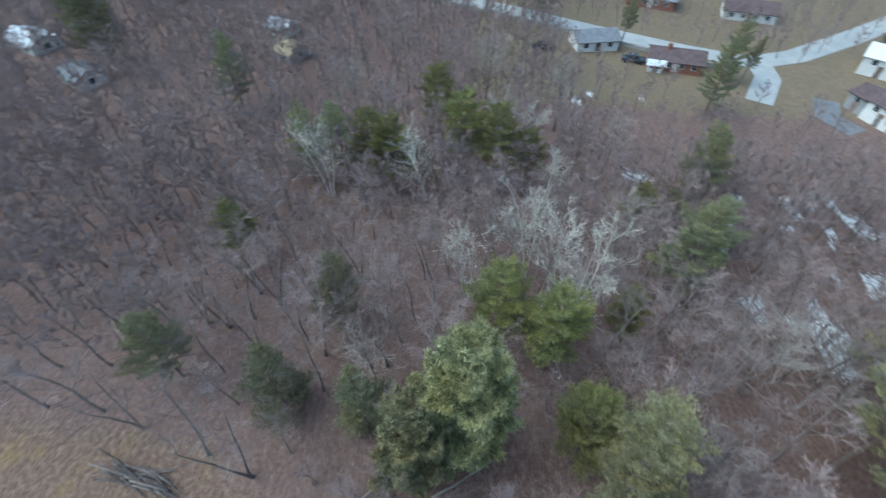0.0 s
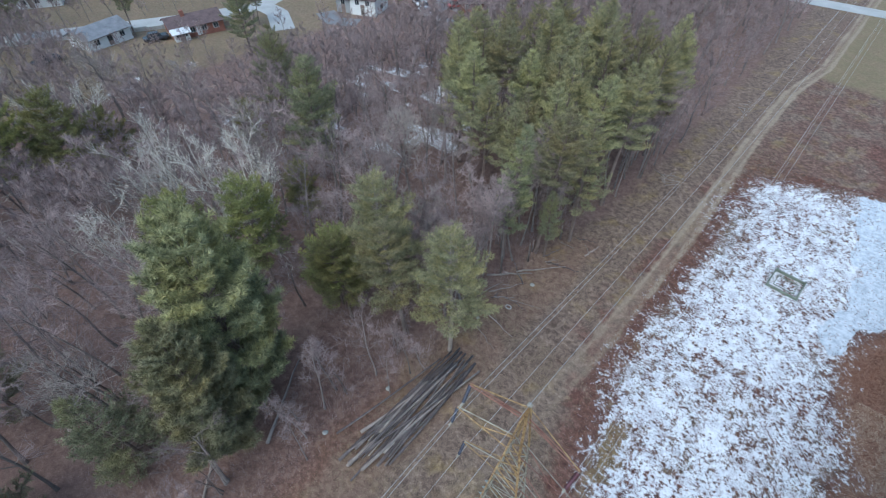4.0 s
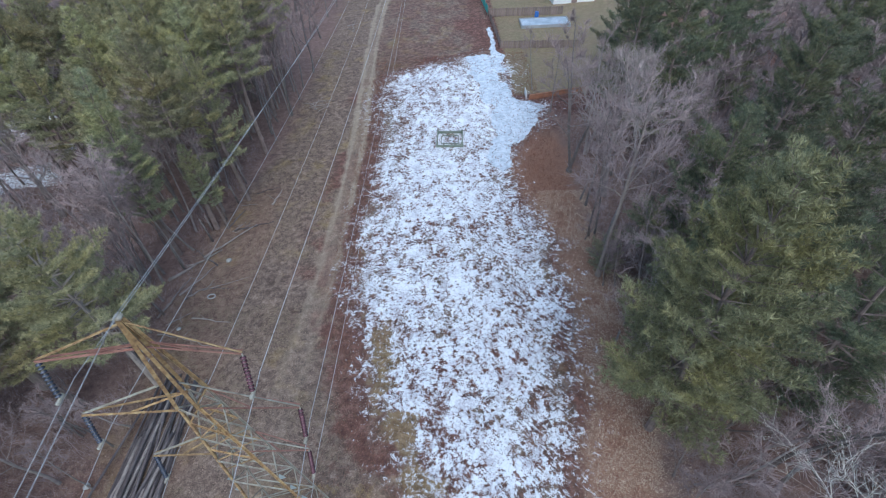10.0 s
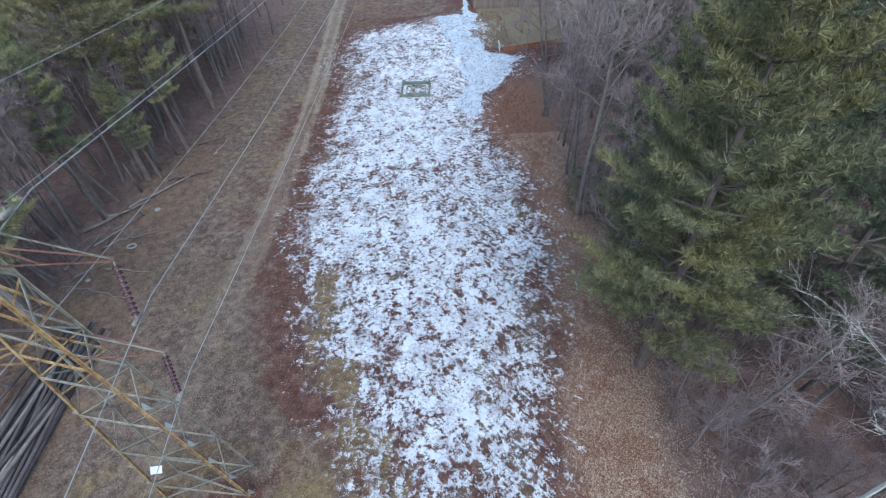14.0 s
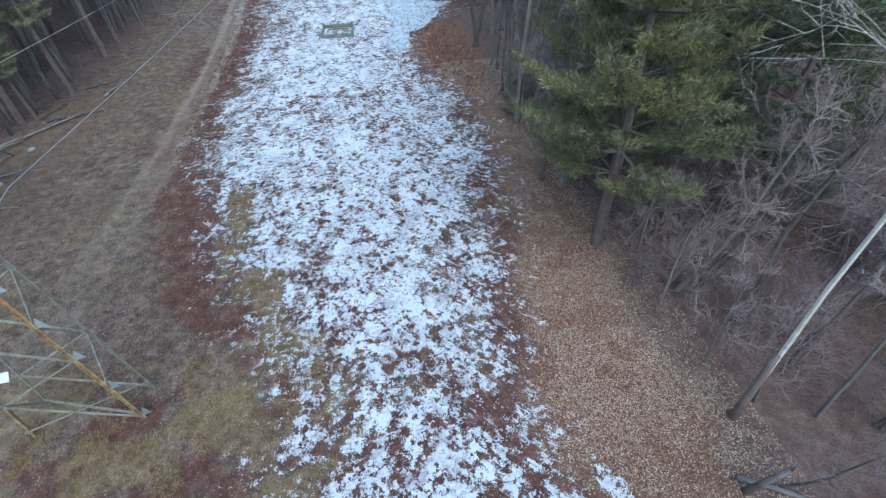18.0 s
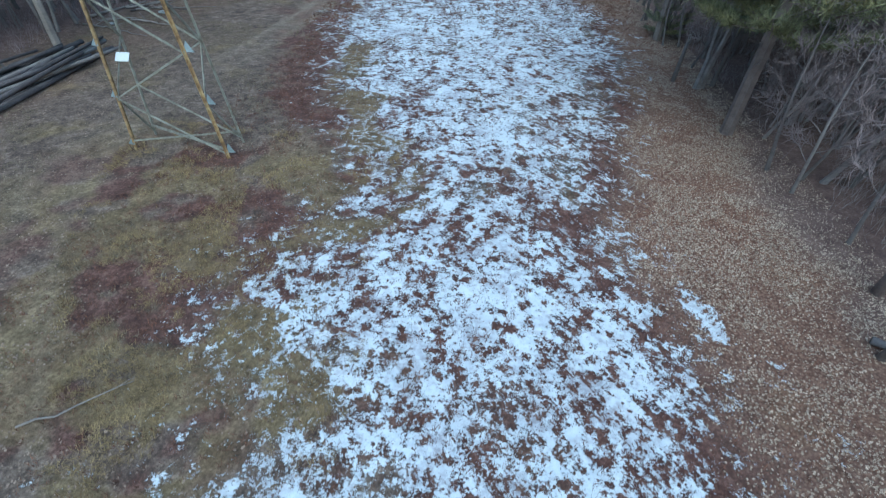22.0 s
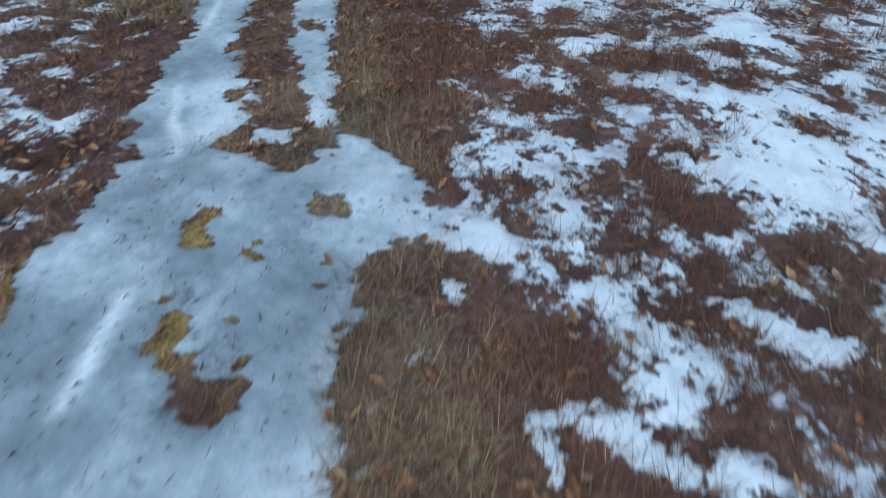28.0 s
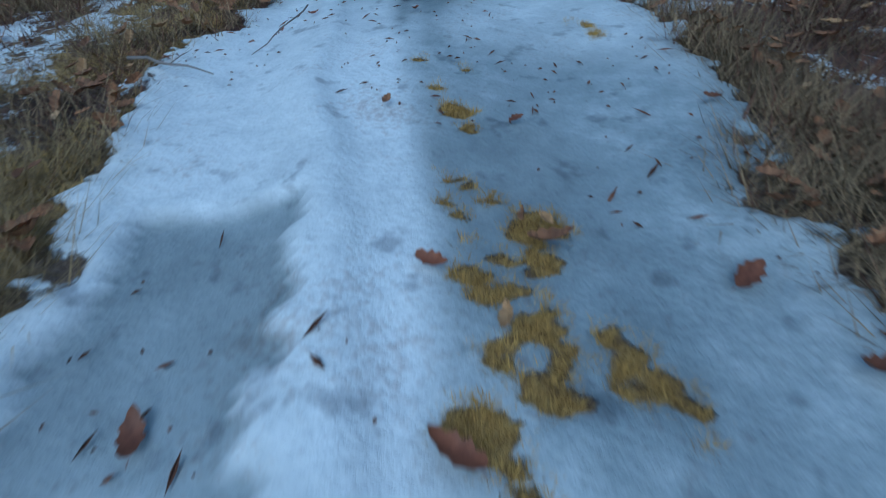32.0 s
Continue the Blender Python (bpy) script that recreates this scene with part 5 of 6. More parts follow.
TEAL = surface("teal_netting", [(0.3, (0.03, 0.28, 0.26)), (0.7, (0.08, 0.45, 0.41))], 1.5, 18, vary=0.1, relief=0)


def house(x, y, angle, length, depth, wall_h, roof_h, walls, roof, label, windows=4, chimney=False, lower=None):
    """A gabled house: its front's left corner, the turn of its front, and its sizes. The front faces the camera's side."""
    wall_h, roof_h = 0.72 * wall_h, 0.75 * roof_h
    t = thing("house", label, "house", pose(x, y, float(slope(y)), 0, 0, angle), "houses beyond the wood")
    bm = bmesh.new()
    prof = [(0, -0.3), (depth, -0.3), (depth, wall_h), (depth / 2, wall_h + roof_h), (0, wall_h)]
    a = [bm.verts.new((0, p, q)) for p, q in prof]
    b = [bm.verts.new((length, p, q)) for p, q in prof]
    bm.faces.new(a[::-1])
    bm.faces.new(b)
    for i in range(5):
        j = (i + 1) % 5
        bm.faces.new((a[i], a[j], b[j], b[i])[::1])
    bmesh.ops.recalc_face_normals(bm, faces=bm.faces)
    part("wall", bm_mesh("wall", bm, walls), t)
    if lower:
        part("basement_wall", box_mesh("basement_wall", (-0.03, -0.06, -0.3), (length + 0.03, 0.02, wall_h * 0.45), lower), t)
    for side in (0, 1):
        bm = bmesh.new()
        run, tilt = math.hypot(depth / 2, roof_h) + 0.45, math.degrees(math.atan2(roof_h, depth / 2))
        if side == 0:
            m = pose(0, depth / 2, wall_h + roof_h + 0.06, 180 + tilt, 0, 0)
        else:
            m = pose(0, depth / 2, wall_h + roof_h + 0.06, -tilt, 0, 0)
        add_box(bm, (-0.4, 0, -0.07), (length + 0.4, run, 0.07), 0, m)
        part("roof", bm_mesh("roof", bm, roof), t)
    for k in range(windows):
        cx = length * (k + 0.7) / (windows + 0.4)
        z0 = wall_h * 0.62 if wall_h > 2.5 else 0.7
        w = part("window", box_mesh("window", (cx - 0.5, -0.05, z0 - 0.05), (cx + 0.5, 0.03, z0 + 0.95), WHITE_WALL), t)
        part("pane", box_mesh("pane", (cx - 0.42, -0.07, z0 + 0.03), (cx - 0.03, -0.04, z0 + 0.87), GLASS_DARK), w)
        part("pane", box_mesh("pane", (cx + 0.03, -0.07, z0 + 0.03), (cx + 0.42, -0.04, z0 + 0.87), GLASS_DARK), w)
    part("window", box_mesh("window", (length - 0.03, depth * 0.4, 0.7), (length + 0.05, depth * 0.6, 1.6), GLASS_DARK), t)
    part("door", box_mesh("door", (length * 0.5 - 0.45, -0.06, 0.02), (length * 0.5 + 0.45, 0.02, min(2.05, 0.9 * wall_h)), BROWN_FENCE if walls != BRICK_WALL else WHITE_WALL), t)
    if chimney:
        part("chimney", box_mesh("chimney", (length * 0.3, depth * 0.4, wall_h), (length * 0.3 + 0.7, depth * 0.4 + 0.7, wall_h + roof_h + 0.9), BRICK_WALL), t)
    return t


house(-80.9, 54.3, 23, 5.6, 6.0, 4.4, 1.5, WHITE_WALL, BROWN_ROOF, "white-sided two-storey house with a dark brown roof", 2, lower=WHITE_WALL)
house(-84.2, 53.3, 23, 3.2, 5.0, 3.8, 1.2, GREY_WALL, BROWN_ROOF, "grey-sided wing with a dark roof beside a white house", 1)
house(-94.1, 23.2, 79, 9.4, 6.2, 2.6, 1.5, BRICK_WALL, BROWN_ROOF, "low red brick house with a brown shingle roof", 4, True)
house(-92.9, 23.0, 79, 2.6, 1.4, 2.1, 0.6, WHITE_WALL, OLD_SNOW, "white glazed porch with a snow-covered roof", 2)
house(-98.8, 10.6, 104, 8.2, 5.6, 2.7, 1.6, WHITE_WALL, GREY_ROOF, "white house with a dark grey roof among trees", 3)
house(-75.6, 70.6, 107, 6.6, 7.0, 2.7, 1.5, CONCRETE, TAN_ROOF, "small house with a tan shingle roof", 2)
house(-64.6, 69.8, 42, 12.4, 6.4, 2.5, 1.4, BRICK_WALL, BROWN_ROOF, "long red brick house with a dark roof", 5, True)
house(-96.9, 61.0, 55, 6.0, 5.4, 4.6, 1.9, WHITE_WALL, OLD_SNOW, "tall white house with a pale roof", 2)
house(-89.4, -47.6, 60, 5.0, 5.0, 2.4, 1.7, GREY_WALL, TAN_ROOF, "cabin with a tan roof deep in the woods", 2)
house(-99.8, -53.0, 70, 5.0, 4.6, 2.5, 1.4, WHITE_WALL, OLD_SNOW, "pale house with a snowy roof deep in the woods", 2)
house(-88.6, -104.0, 68, 10.0, 6.0, 2.7, 1.6, WHITE_WALL, OLD_SNOW, "long pale house with a snowy roof", 3)
house(-76.0, -82.5, 62, 7.0, 5.0, 2.7, 1.5, WHITE_WALL, GREY_ROOF, "pale house half hidden by pines", 3)
for hx, hy, ha, wl, rf in ((-127, 24, 72, BRICK_WALL, GREY_ROOF), (-134, 6, 68, WHITE_WALL, GREY_ROOF), (-141, -14, 66, GREY_WALL, GREY_ROOF), (-121, 44, 76, WHITE_WALL, BROWN_ROOF), (-119, 78, 60, WHITE_WALL, GREY_ROOF)):
    house(hx, hy, ha, 10.5, 7, 2.8, 1.8, wl, rf, "low house with a shingle roof across the road", 4)
house(12.9, 106.6, -17, 8.6, 6, 3.6, 2.4, WHITE_WALL, BROWN_ROOF, "white house with a brown roof behind the northern lawn", 3)
house(24.0, 73.6, 6, 6.8, 6, 4.6, 2.2, WHITE_WALL, GREY_ROOF, "white house with a grey roof beside the covered pool", 2)


def strip(name, line, width, material, label, z=0.06):
    pts = [Vector((a, b, 0)) for a, b in line]
    dense = []
    for p, q in zip(pts, pts[1:]):
        n = max(2, int((q - p).length / 2))
        dense += [p.lerp(q, i / n) for i in range(n)]
    dense.append(pts[-1])
    verts, faces = [], []
    for i, p in enumerate(dense):
        d = (dense[min(i + 1, len(dense) - 1)] - dense[max(i - 1, 0)]).normalized()
        s = Vector((-d.y, d.x, 0)) * width / 2
        for q, low in ((p - s, -0.3), (p - s, z), (p + s, z), (p + s, -0.3)):
            verts.append((q.x, q.y, float(slope(q.y)) + low))
    for i in range(len(dense) - 1):
        for k in range(3):
            a = 4 * i + k
            faces.append((a, a + 1, a + 5, a + 4))
    return tagged(new(name, mesh_from(name, verts, faces, material)), label, "road", kind="structure")


strip("road", [(-165, -92), (-133, -31), (-126.5, -19.3), (-112.9, 9.4), (-104, 31), (-99.5, 44), (-103, 53), (-112, 66), (-130, 90)], 5.0, PALE_ROAD, "pale sanded village road")
strip("driveway", [(-99.5, 45), (-93, 44.5), (-84, 40)], 4.4, PALE_ROAD, "pale gravel side road", 0.075)
strip("driveway", [(-80, 85), (-74.5, 76.5), (-67, 69), (-61.5, 62.5)], 5.0, ASPHALT, "grey asphalt driveway", 0.07)
strip("driveway", [(-86, 51.5), (-80.5, 49.5), (-76, 52)], 4.0, ASPHALT, "grey asphalt forecourt", 0.065)
strip("road", [(-60, 122), (-8, 125), (60, 128)], 5.0, PALE_ROAD, "pale road beyond the clearing")
# the low stone wall along the road
for k in range(30):
    f = k / 29
    wx, wy = -131 + 30.5 * f, -33 + 68 * f
    bm = bmesh.new()
    add_box(bm, (-1.25, -0.2, -0.2), (1.25, 0.2, 0.75 + 0.08 * math.sin(k * 2.3)), 0.06)
    o = new("stone_wall", bm_mesh("stone_wall", bm, CONCRETE))
    o.matrix_basis = pose(wx + 3.4, wy, float(slope(wy)), 0, 0, 65.8)
    tagged(o, "length of low grey stone wall beside the road", "wall", "roadside wall")


def car(x, y, angle, paint, label):
    t = thing("car", label, "car", pose(x, y, float(slope(y)) + 0.05, 0, 0, angle), "parked cars")
    bm = bmesh.new()
    add_box(bm, (-2.15, -0.86, 0.3), (2.15, 0.86, 0.85), 0.14)
    part("body", bm_mesh("body", bm, paint), t)
    bm = bmesh.new()
    r = bmesh.ops.create_cube(bm, size=1.0, matrix=Matrix.Translation((-0.2, 0, 1.12)) @ Matrix.Diagonal((2.5, 1.55, 0.6, 1)))
    for v in r["verts"]:
        if v.co.z > 1.2:
            v.co.x = -0.2 + (v.co.x + 0.2) * 0.66
            v.co.y *= 0.84
    cab = part("cabin", bm_mesh("cabin", bm, GLASS_DARK), t)
    part("roof_panel", box_mesh("roof_panel", (-1.0, -0.62, 1.41), (0.6, 0.62, 1.46), paint, 0.02), cab)
    for wx in (-1.35, 1.35):
        for wy in (-0.8, 0.8):
            v, f = tube([(0, -0.1, 0), (0, 0.1, 0)], [0.33, 0.33], 12)
            part("wheel", mesh_from("wheel", v, f, RUBBER), t, "", pose(wx, wy, 0.33))
    for wy in (-0.6, 0.6):
        part("headlight", box_mesh("headlight", (2.12, wy - 0.15, 0.58), (2.17, wy + 0.15, 0.72), OLD_SNOW), t)
    return t


RUBBER = surface("black_rubber", [(0.3, (0.02, 0.02, 0.02)), (0.7, (0.05, 0.05, 0.05))], 3, 20, vary=0.05)
SILVER = surface("silver_paint", [(0.3, (0.5, 0.52, 0.55)), (0.7, (0.6, 0.62, 0.64))], 1, 30, rough=0.3, metal=0.4, vary=0.02, relief=0)
WHITE_PAINT = surface("white_car_paint", [(0.3, (0.75, 0.76, 0.78)), (0.7, (0.82, 0.82, 0.83))], 1, 30, rough=0.3, vary=0.02, relief=0)
DARK_PAINT = surface("dark_car_paint", [(0.3, (0.03, 0.035, 0.045)), (0.7, (0.06, 0.065, 0.08))], 1, 30, rough=0.25, vary=0.02, relief=0)
RED_PAINT = surface("red_car_paint", [(0.3, (0.3, 0.03, 0.03)), (0.7, (0.38, 0.05, 0.04))], 1, 30, rough=0.3, vary=0.02, relief=0)
for cx, cy, ca, cp, cl in ((-74.6, 67.6, 150, WHITE_PAINT, "white car parked by a driveway"), (-72.0, 66.6, 150, SILVER, "silver car parked by a driveway"), (-69.3, 64.2, 150, WHITE_PAINT, "white car parked at the end of a row"),
                       (-67.0, 71.5, 60, RED_PAINT, "red car parked beside a brick house"), (-96.5, 21.0, 80, DARK_PAINT, "dark car parked beside a brick house"), (-99.0, 4.0, 100, DARK_PAINT, "dark car parked under trees")):
    car(cx, cy, ca, cp, cl)

# the yard north-east of the clearing
def board_fence(x0, y0, x1, y1, height, label):
    d = math.hypot(x1 - x0, y1 - y0)
    n = max(2, int(d / 0.34))
    t = thing("board_fence", label, "fence", pose(x0, y0, float(slope(y0)), 0, 0, math.degrees(math.atan2(y1 - y0, x1 - x0))))
    me = box_mesh("board", (0, -0.012, 0), (0.30, 0.012, height), BROWN_FENCE)
    for k in range(n):
        part("board", me, t, "", pose(k * d / n, 0, 0.03 + 0.03 * math.sin(k * 3.7)))
    for k in range(0, n + 1, 8):
        part("post", box_mesh("post", (-0.05, 0.014, -0.3), (0.05, 0.114, height + 0.08), BROWN_FENCE), t, "", pose(k * d / n, 0, 0))
    return t


board_fence(13.9, 57.4, 24.5, 56.6, 1.0, "weathered brown board fence across a lawn")
board_fence(13.9, 57.6, 13.3, 69.2, 1.0, "weathered brown board fence beside the clearing")
board_fence(13.4, 69.4, 24.5, 69.0, 1.2, "low brown board fence behind a pool")
net = thing("net_fence", "teal plastic net fence on thin posts", "fence", pose(13.2, 70.2, -1.2, 0, 0, 95))
for k in range(6):
    part("net_panel", box_mesh("net_panel", (k * 2.4, -0.01, 0.1), (k * 2.4 + 2.3, 0.01, 1.25), TEAL), net)
    part("post", tube_mesh("post", [(k * 2.4, 0.05, -0.3), (k * 2.4, 0.05, 1.4)], [0.03, 0.03], ZINC), net)
COVER = surface("grey_blue_winter_cover", [(0.3, (0.20, 0.25, 0.30)), (0.55, (0.42, 0.47, 0.52)), (0.7, (0.66, 0.69, 0.73))], 0.6, 6, rough=0.6, vary=0.0)
pool = thing("covered_pool", "rectangular raised pool with a snowy winter cover", "pool", pose(17.6, 64.0, -1.2))
for lo, hi in (((0, 0, 0), (7.2, 0.15, 0.45)), ((0, 3.0, 0), (7.2, 3.15, 0.45)), ((0, 0.15, 0), (0.15, 3.0, 0.45)), ((7.05, 0.15, 0), (7.2, 3.0, 0.45))):
    part("side_wall", box_mesh("side_wall", lo, hi, GREY_WALL, 0.02), pool)
part("cover", box_mesh("cover", (0.15, 0.15, 0.2), (7.05, 3.0, 0.38), COVER, 0.06), pool, "pale snowy cover")
wall = thing("timber_retaining_wall", "low red-brown timber retaining wall at the edge of a lawn", "wall", pose(15.6, 43.0, -1.22, 0, 0, 13))
for r in range(3):
    for k in range(3):
        part("sleeper", box_mesh("sleeper", (k * 2.3 + 0.05 * r, -0.1, r * 0.19), (k * 2.3 + 2.27 + 0.05 * r, 0.1, r * 0.19 + 0.18), RED_TIMBER, 0.015), wall)
tagged(new("white_board", box_mesh("white_board", (15.35, 43.15, -1.22), (15.42, 44.6, -0.5), WHITE_WALL, 0.01)), "white board standing on edge at the end of a timber wall", "board")

# the timber frame in the snow
FRAME_WOOD = surface("greenish_weathered_timber", [(0.3, (0.11, 0.135, 0.105)), (0.7, (0.29, 0.32, 0.26))], 1.2, 20, vary=0.15)
fr = thing("garden_bed", "greenish weathered timber garden bed lying in the snow", "garden bed", pose(6.4, 35.1, float(slope(35.1)) + 0.02, 0, 0, -3))
for lo, hi in (((-1.38, -1.36, 0), (1.38, -1.24, 0.28)), ((-1.34, 1.24, 0), (1.3, 1.36, 0.28)), ((-1.38, -1.24, 0), (-1.26, 1.24, 0.28)), ((1.2, -1.24, 0), (1.32, 1.24, 0.28))):
    part("side_beam", box_mesh("side_beam", lo, hi, FRAME_WOOD, 0.015), fr)
for lo, hi in (((-0.85, -0.75, 0.04), (0.85, -0.70, 0.12)), ((-0.85, 0.70, 0.04), (0.85, 0.75, 0.12)), ((-0.90, -0.75, 0.04), (-0.85, 0.75, 0.12)), ((0.85, -0.75, 0.04), (0.90, 0.75, 0.12))):
    part("inner_rail", box_mesh("inner_rail", lo, hi, FRAME_WOOD, 0.01), fr)
for sx in (-1.28, 1.22):
    for sy in (-1.23, 1.23):
        part("corner_post", box_mesh("corner_post", (sx - 0.09, sy - 0.09, -0.1), (sx + 0.09, sy + 0.09, 0.45), FRAME_WOOD, 0.015), fr)


def fallen(x0, y0, x1, y1, r, seed, label, material=None, name="fallen_log", branches=3):
    rng = random.Random(seed)
    t = thing(name, label, "log", pose(0, 0, 0))
    n, pts, rad = 7, [], []
    for i in range(n):
        f = i / (n - 1)
        x, y = x0 + (x1 - x0) * f + rng.uniform(-1, 1) * min(0.08, 3 * r), y0 + (y1 - y0) * f + rng.uniform(-1, 1) * min(0.08, 3 * r)
        pts.append((x, y, float(slope(y)) + r * 0.8 + min(0.03, r) + (0.03 if r < 0.03 else 0) + rng.uniform(0, 0.04) * min(1, 10 * r)))
        rad.append(r * (1 - 0.65 * f))
    part("stem", tube_mesh("stem", pts, rad, material or DEAD_WOOD, 7), t)
    for k in range(branches):
        f = 0.35 + 0.6 * rng.random()
        i = int(f * (n - 1))
        p = Vector(pts[i])
        q = p + Vector((rng.uniform(-1, 1), rng.uniform(-1, 1), rng.uniform(0.05, 0.5))) * (3.5 * r + min(0.5, 12 * r))
        part("branch", tube_mesh("branch", [p, p.lerp(q, 0.5) + Vector((0, 0, r * 0.5)), q], [r * 0.35, r * 0.25, r * 0.08], material or DEAD_WOOD, 5), t)
    return t


fallen(-15.1, 16.6, -12.2, 19.9, 0.13, 1, "bleached fallen log at the edge of the wood")
fallen(-13.4, 18.9, -10.2, 22.9, 0.10, 2, "thin bleached fallen trunk with broken branches")
fallen(-13.0, 15.0, -11.5, 16.2, 0.07, 3, "short bleached broken branch on the grass")
fallen(-14.4, 13.2, -13.6, 17.0, 0.08, 4, "grey fallen branch lying in leaf litter")
fallen(-9.6, 25.4, -9.2, 27.6, 0.09, 5, "grey broken branch beside the wood")
fallen(13.6, 10.2, 14.1, 12.4, 0.06, 6, "dark rotten branch on the edge of the snow", BARK)
fallen(16.2, -5.0, 20.5, -7.6, 0.09, 7, "dark fallen trunk on the leaf litter", BARK)
fallen(-16.5, -6.5, -20.5, -1.0, 0.13, 8, "fallen grey trunk leaning among the trees")
fallen(-15.0, -12.5, -19.0, -9.0, 0.12, 9, "fallen grey trunk in the wood")
for k in range(16):
    rr = random.Random(40 + k)
    bx, by = (-8.9 + rr.uniform(-1, 1), 43.5 + rr.uniform(-1.4, 1.4)) if k < 11 else (-8.0 + rr.uniform(-0.8, 0.8), 67 + rr.uniform(-1.4, 1.4))
    an = rr.uniform(0, 3.1)
    fallen(bx, by, bx + 1.9 * math.cos(an), by + 1.9 * math.sin(an), 0.045, 60 + k, "grey branch on a heap of brushwood", None, "brushwood_branch", 2)
STONE = surface("grey_field_stone", [(0.3, (0.24, 0.24, 0.23)), (0.7, (0.45, 0.45, 0.42))], 3, 25, vary=0.15)
for sx, sy, sr in ((-11.3, 18.7, 0.28), (-13.4, 2.2, 0.22), (-14.2, -3.2, 0.24), (-12.6, 12.2, 0.18)):
    bm = bmesh.new()
    bmesh.ops.create_icosphere(bm, subdivisions=2, radius=sr)
    for v in bm.verts:
        v.co *= 0.85 + 0.4 * noise.noise(v.co * 3.1 + Vector((sx, sy, 0)))
        v.co.z *= 0.55
    o = new("field_stone", bm_mesh("field_stone", bm, STONE, True))
    o.location = (sx, sy, float(slope(sy)) + sr * 0.25)
    tagged(o, "pale grey field stone half sunk in the grass", "stone")


def hoop(x, y):
    """A pale ring on the ground."""
    pts = [(0.27 * math.cos(k * math.pi / 9), 0.2 * math.sin(k * math.pi / 9), 0.06) for k in range(19)]
    tagged(new("old_hoop", tube_mesh("old_hoop", [(x + a, y + b, float(slope(y)) + c) for a, b, c in pts], [0.045] * 19, CONCRETE, 8)), "pale ring of old hose lying in the grass", "hoop")


def snag(x, y, h, seed):
    """A broken stem at the edge of the wood."""
    rng = random.Random(seed)
    lx, ly = rng.uniform(-0.25, 0.25), rng.uniform(-0.25, 0.25)
    z = float(slope(y))
    t = thing("broken_snag", "short broken stem with a pale splintered top", "snag", pose(x, y, z), "broken stems at the wood's edge")
    part("stem", tube_mesh("stem", [(0, 0, -0.15), (lx * 0.5, ly * 0.5, h * 0.5), (lx, ly, h)], [0.10, 0.08, 0.065], BARK, 7), t)
    for k in range(3):
        part("splinter", tube_mesh("splinter", [(lx + 0.03 * math.cos(2.1 * k), ly + 0.03 * math.sin(2.1 * k), h - 0.05), (lx + 0.05 * math.cos(2.1 * k), ly + 0.05 * math.sin(2.1 * k), h + rng.uniform(0.15, 0.4))], [0.035, 0.008], DEAD_WOOD, 5), t, "pale splintered wood")


hoop(-11.35, 15.0)
for k, (x, y, h) in enumerate([(-13.4, 21.0, 2.2), (-13.9, 22.4, 1.5), (-13.2, 23.8, 2.6), (-12.8, 26.0, 1.8), (-14.4, 17.8, 2.4), (-14.2, 13.5, 1.6), (-14.6, 10.2, 2.2), (-13.0, 29.0, 2.3), (15.9, 9.4, 1.6), (16.2, -5.4, 2.0)]):
    snag(x, y, h, 60 + k)

tramp = thing("trampoline", "round garden trampoline with a pale frosted mat", "trampoline", pose(16.2, 85.3, float(slope(85))))
part("mat", tube_mesh("mat", [(0, 0, 0.62), (0, 0, 0.64)], [1.05, 1.05], COVER, 20), tramp, "pale frosted mat")
part("rim", tube_mesh("rim", [(1.12 * math.cos(k * math.pi / 10), 1.12 * math.sin(k * math.pi / 10), 0.63) for k in range(21)], [0.06] * 21, GREY_WALL, 6), tramp)
for k in range(6):
    part("leg", tube_mesh("leg", [(1.12 * math.cos(k * 1.047), 1.12 * math.sin(k * 1.047), -0.05), (1.12 * math.cos(k * 1.047), 1.12 * math.sin(k * 1.047), 0.6)], [0.03, 0.03], ZINC, 6), tramp)
barrel = thing("blue_barrel", "blue plastic barrel beside a covered pool", "barrel", pose(20.4, 68.0, float(slope(68))))
BLUE = surface("faded_blue_plastic", [(0.3, (0.03, 0.10, 0.36)), (0.7, (0.06, 0.18, 0.5))], 3, 30, rough=0.5, vary=0.05)
part("body", tube_mesh("body", [(0, 0, 0), (0, 0, 0.12), (0, 0, 0.45), (0, 0, 0.8), (0, 0, 0.9)], [0.27, 0.3, 0.32, 0.3, 0.26], BLUE, 14), barrel)
part("lid", tube_mesh("lid", [(0, 0, 0.9), (0, 0, 0.95)], [0.28, 0.27], BLUE, 14), barrel)


def brush_heap(x, y):
    """A long heap of cut limbs at the edge of the wood."""
    rng = random.Random(33)
    t = thing("brush_heap", "long heap of grey cut limbs in the grass", "brush heap", pose(x, y, float(slope(y)), 0, 0, 82))
    for k in range(34):
        length, lift = rng.uniform(2.0, 5.5), 0.08 + 0.7 * rng.random() ** 1.5
        a, b, c = rng.uniform(-2.4, 2.4), rng.uniform(-0.9, 0.9) * (1 - 0.6 * lift), rng.gauss(0, 0.22)
        d = Vector((math.cos(c), math.sin(c), rng.uniform(-0.06, 0.06))) * length * 0.5
        p = Vector((a, b, lift))
        r = rng.uniform(0.03, 0.11)
        bow = Vector((0, 0, rng.uniform(-0.08, 0.08)))
        part("limb", tube_mesh("limb", [p - d, p - d * 0.3 + bow, p + d * 0.4 - bow, p + d], [r, r * 0.9, r * 0.75, r * 0.5], POLE_WOOD if k % 4 else DEAD_WOOD, 6), t)


brush_heap(-15.2, -30.0)

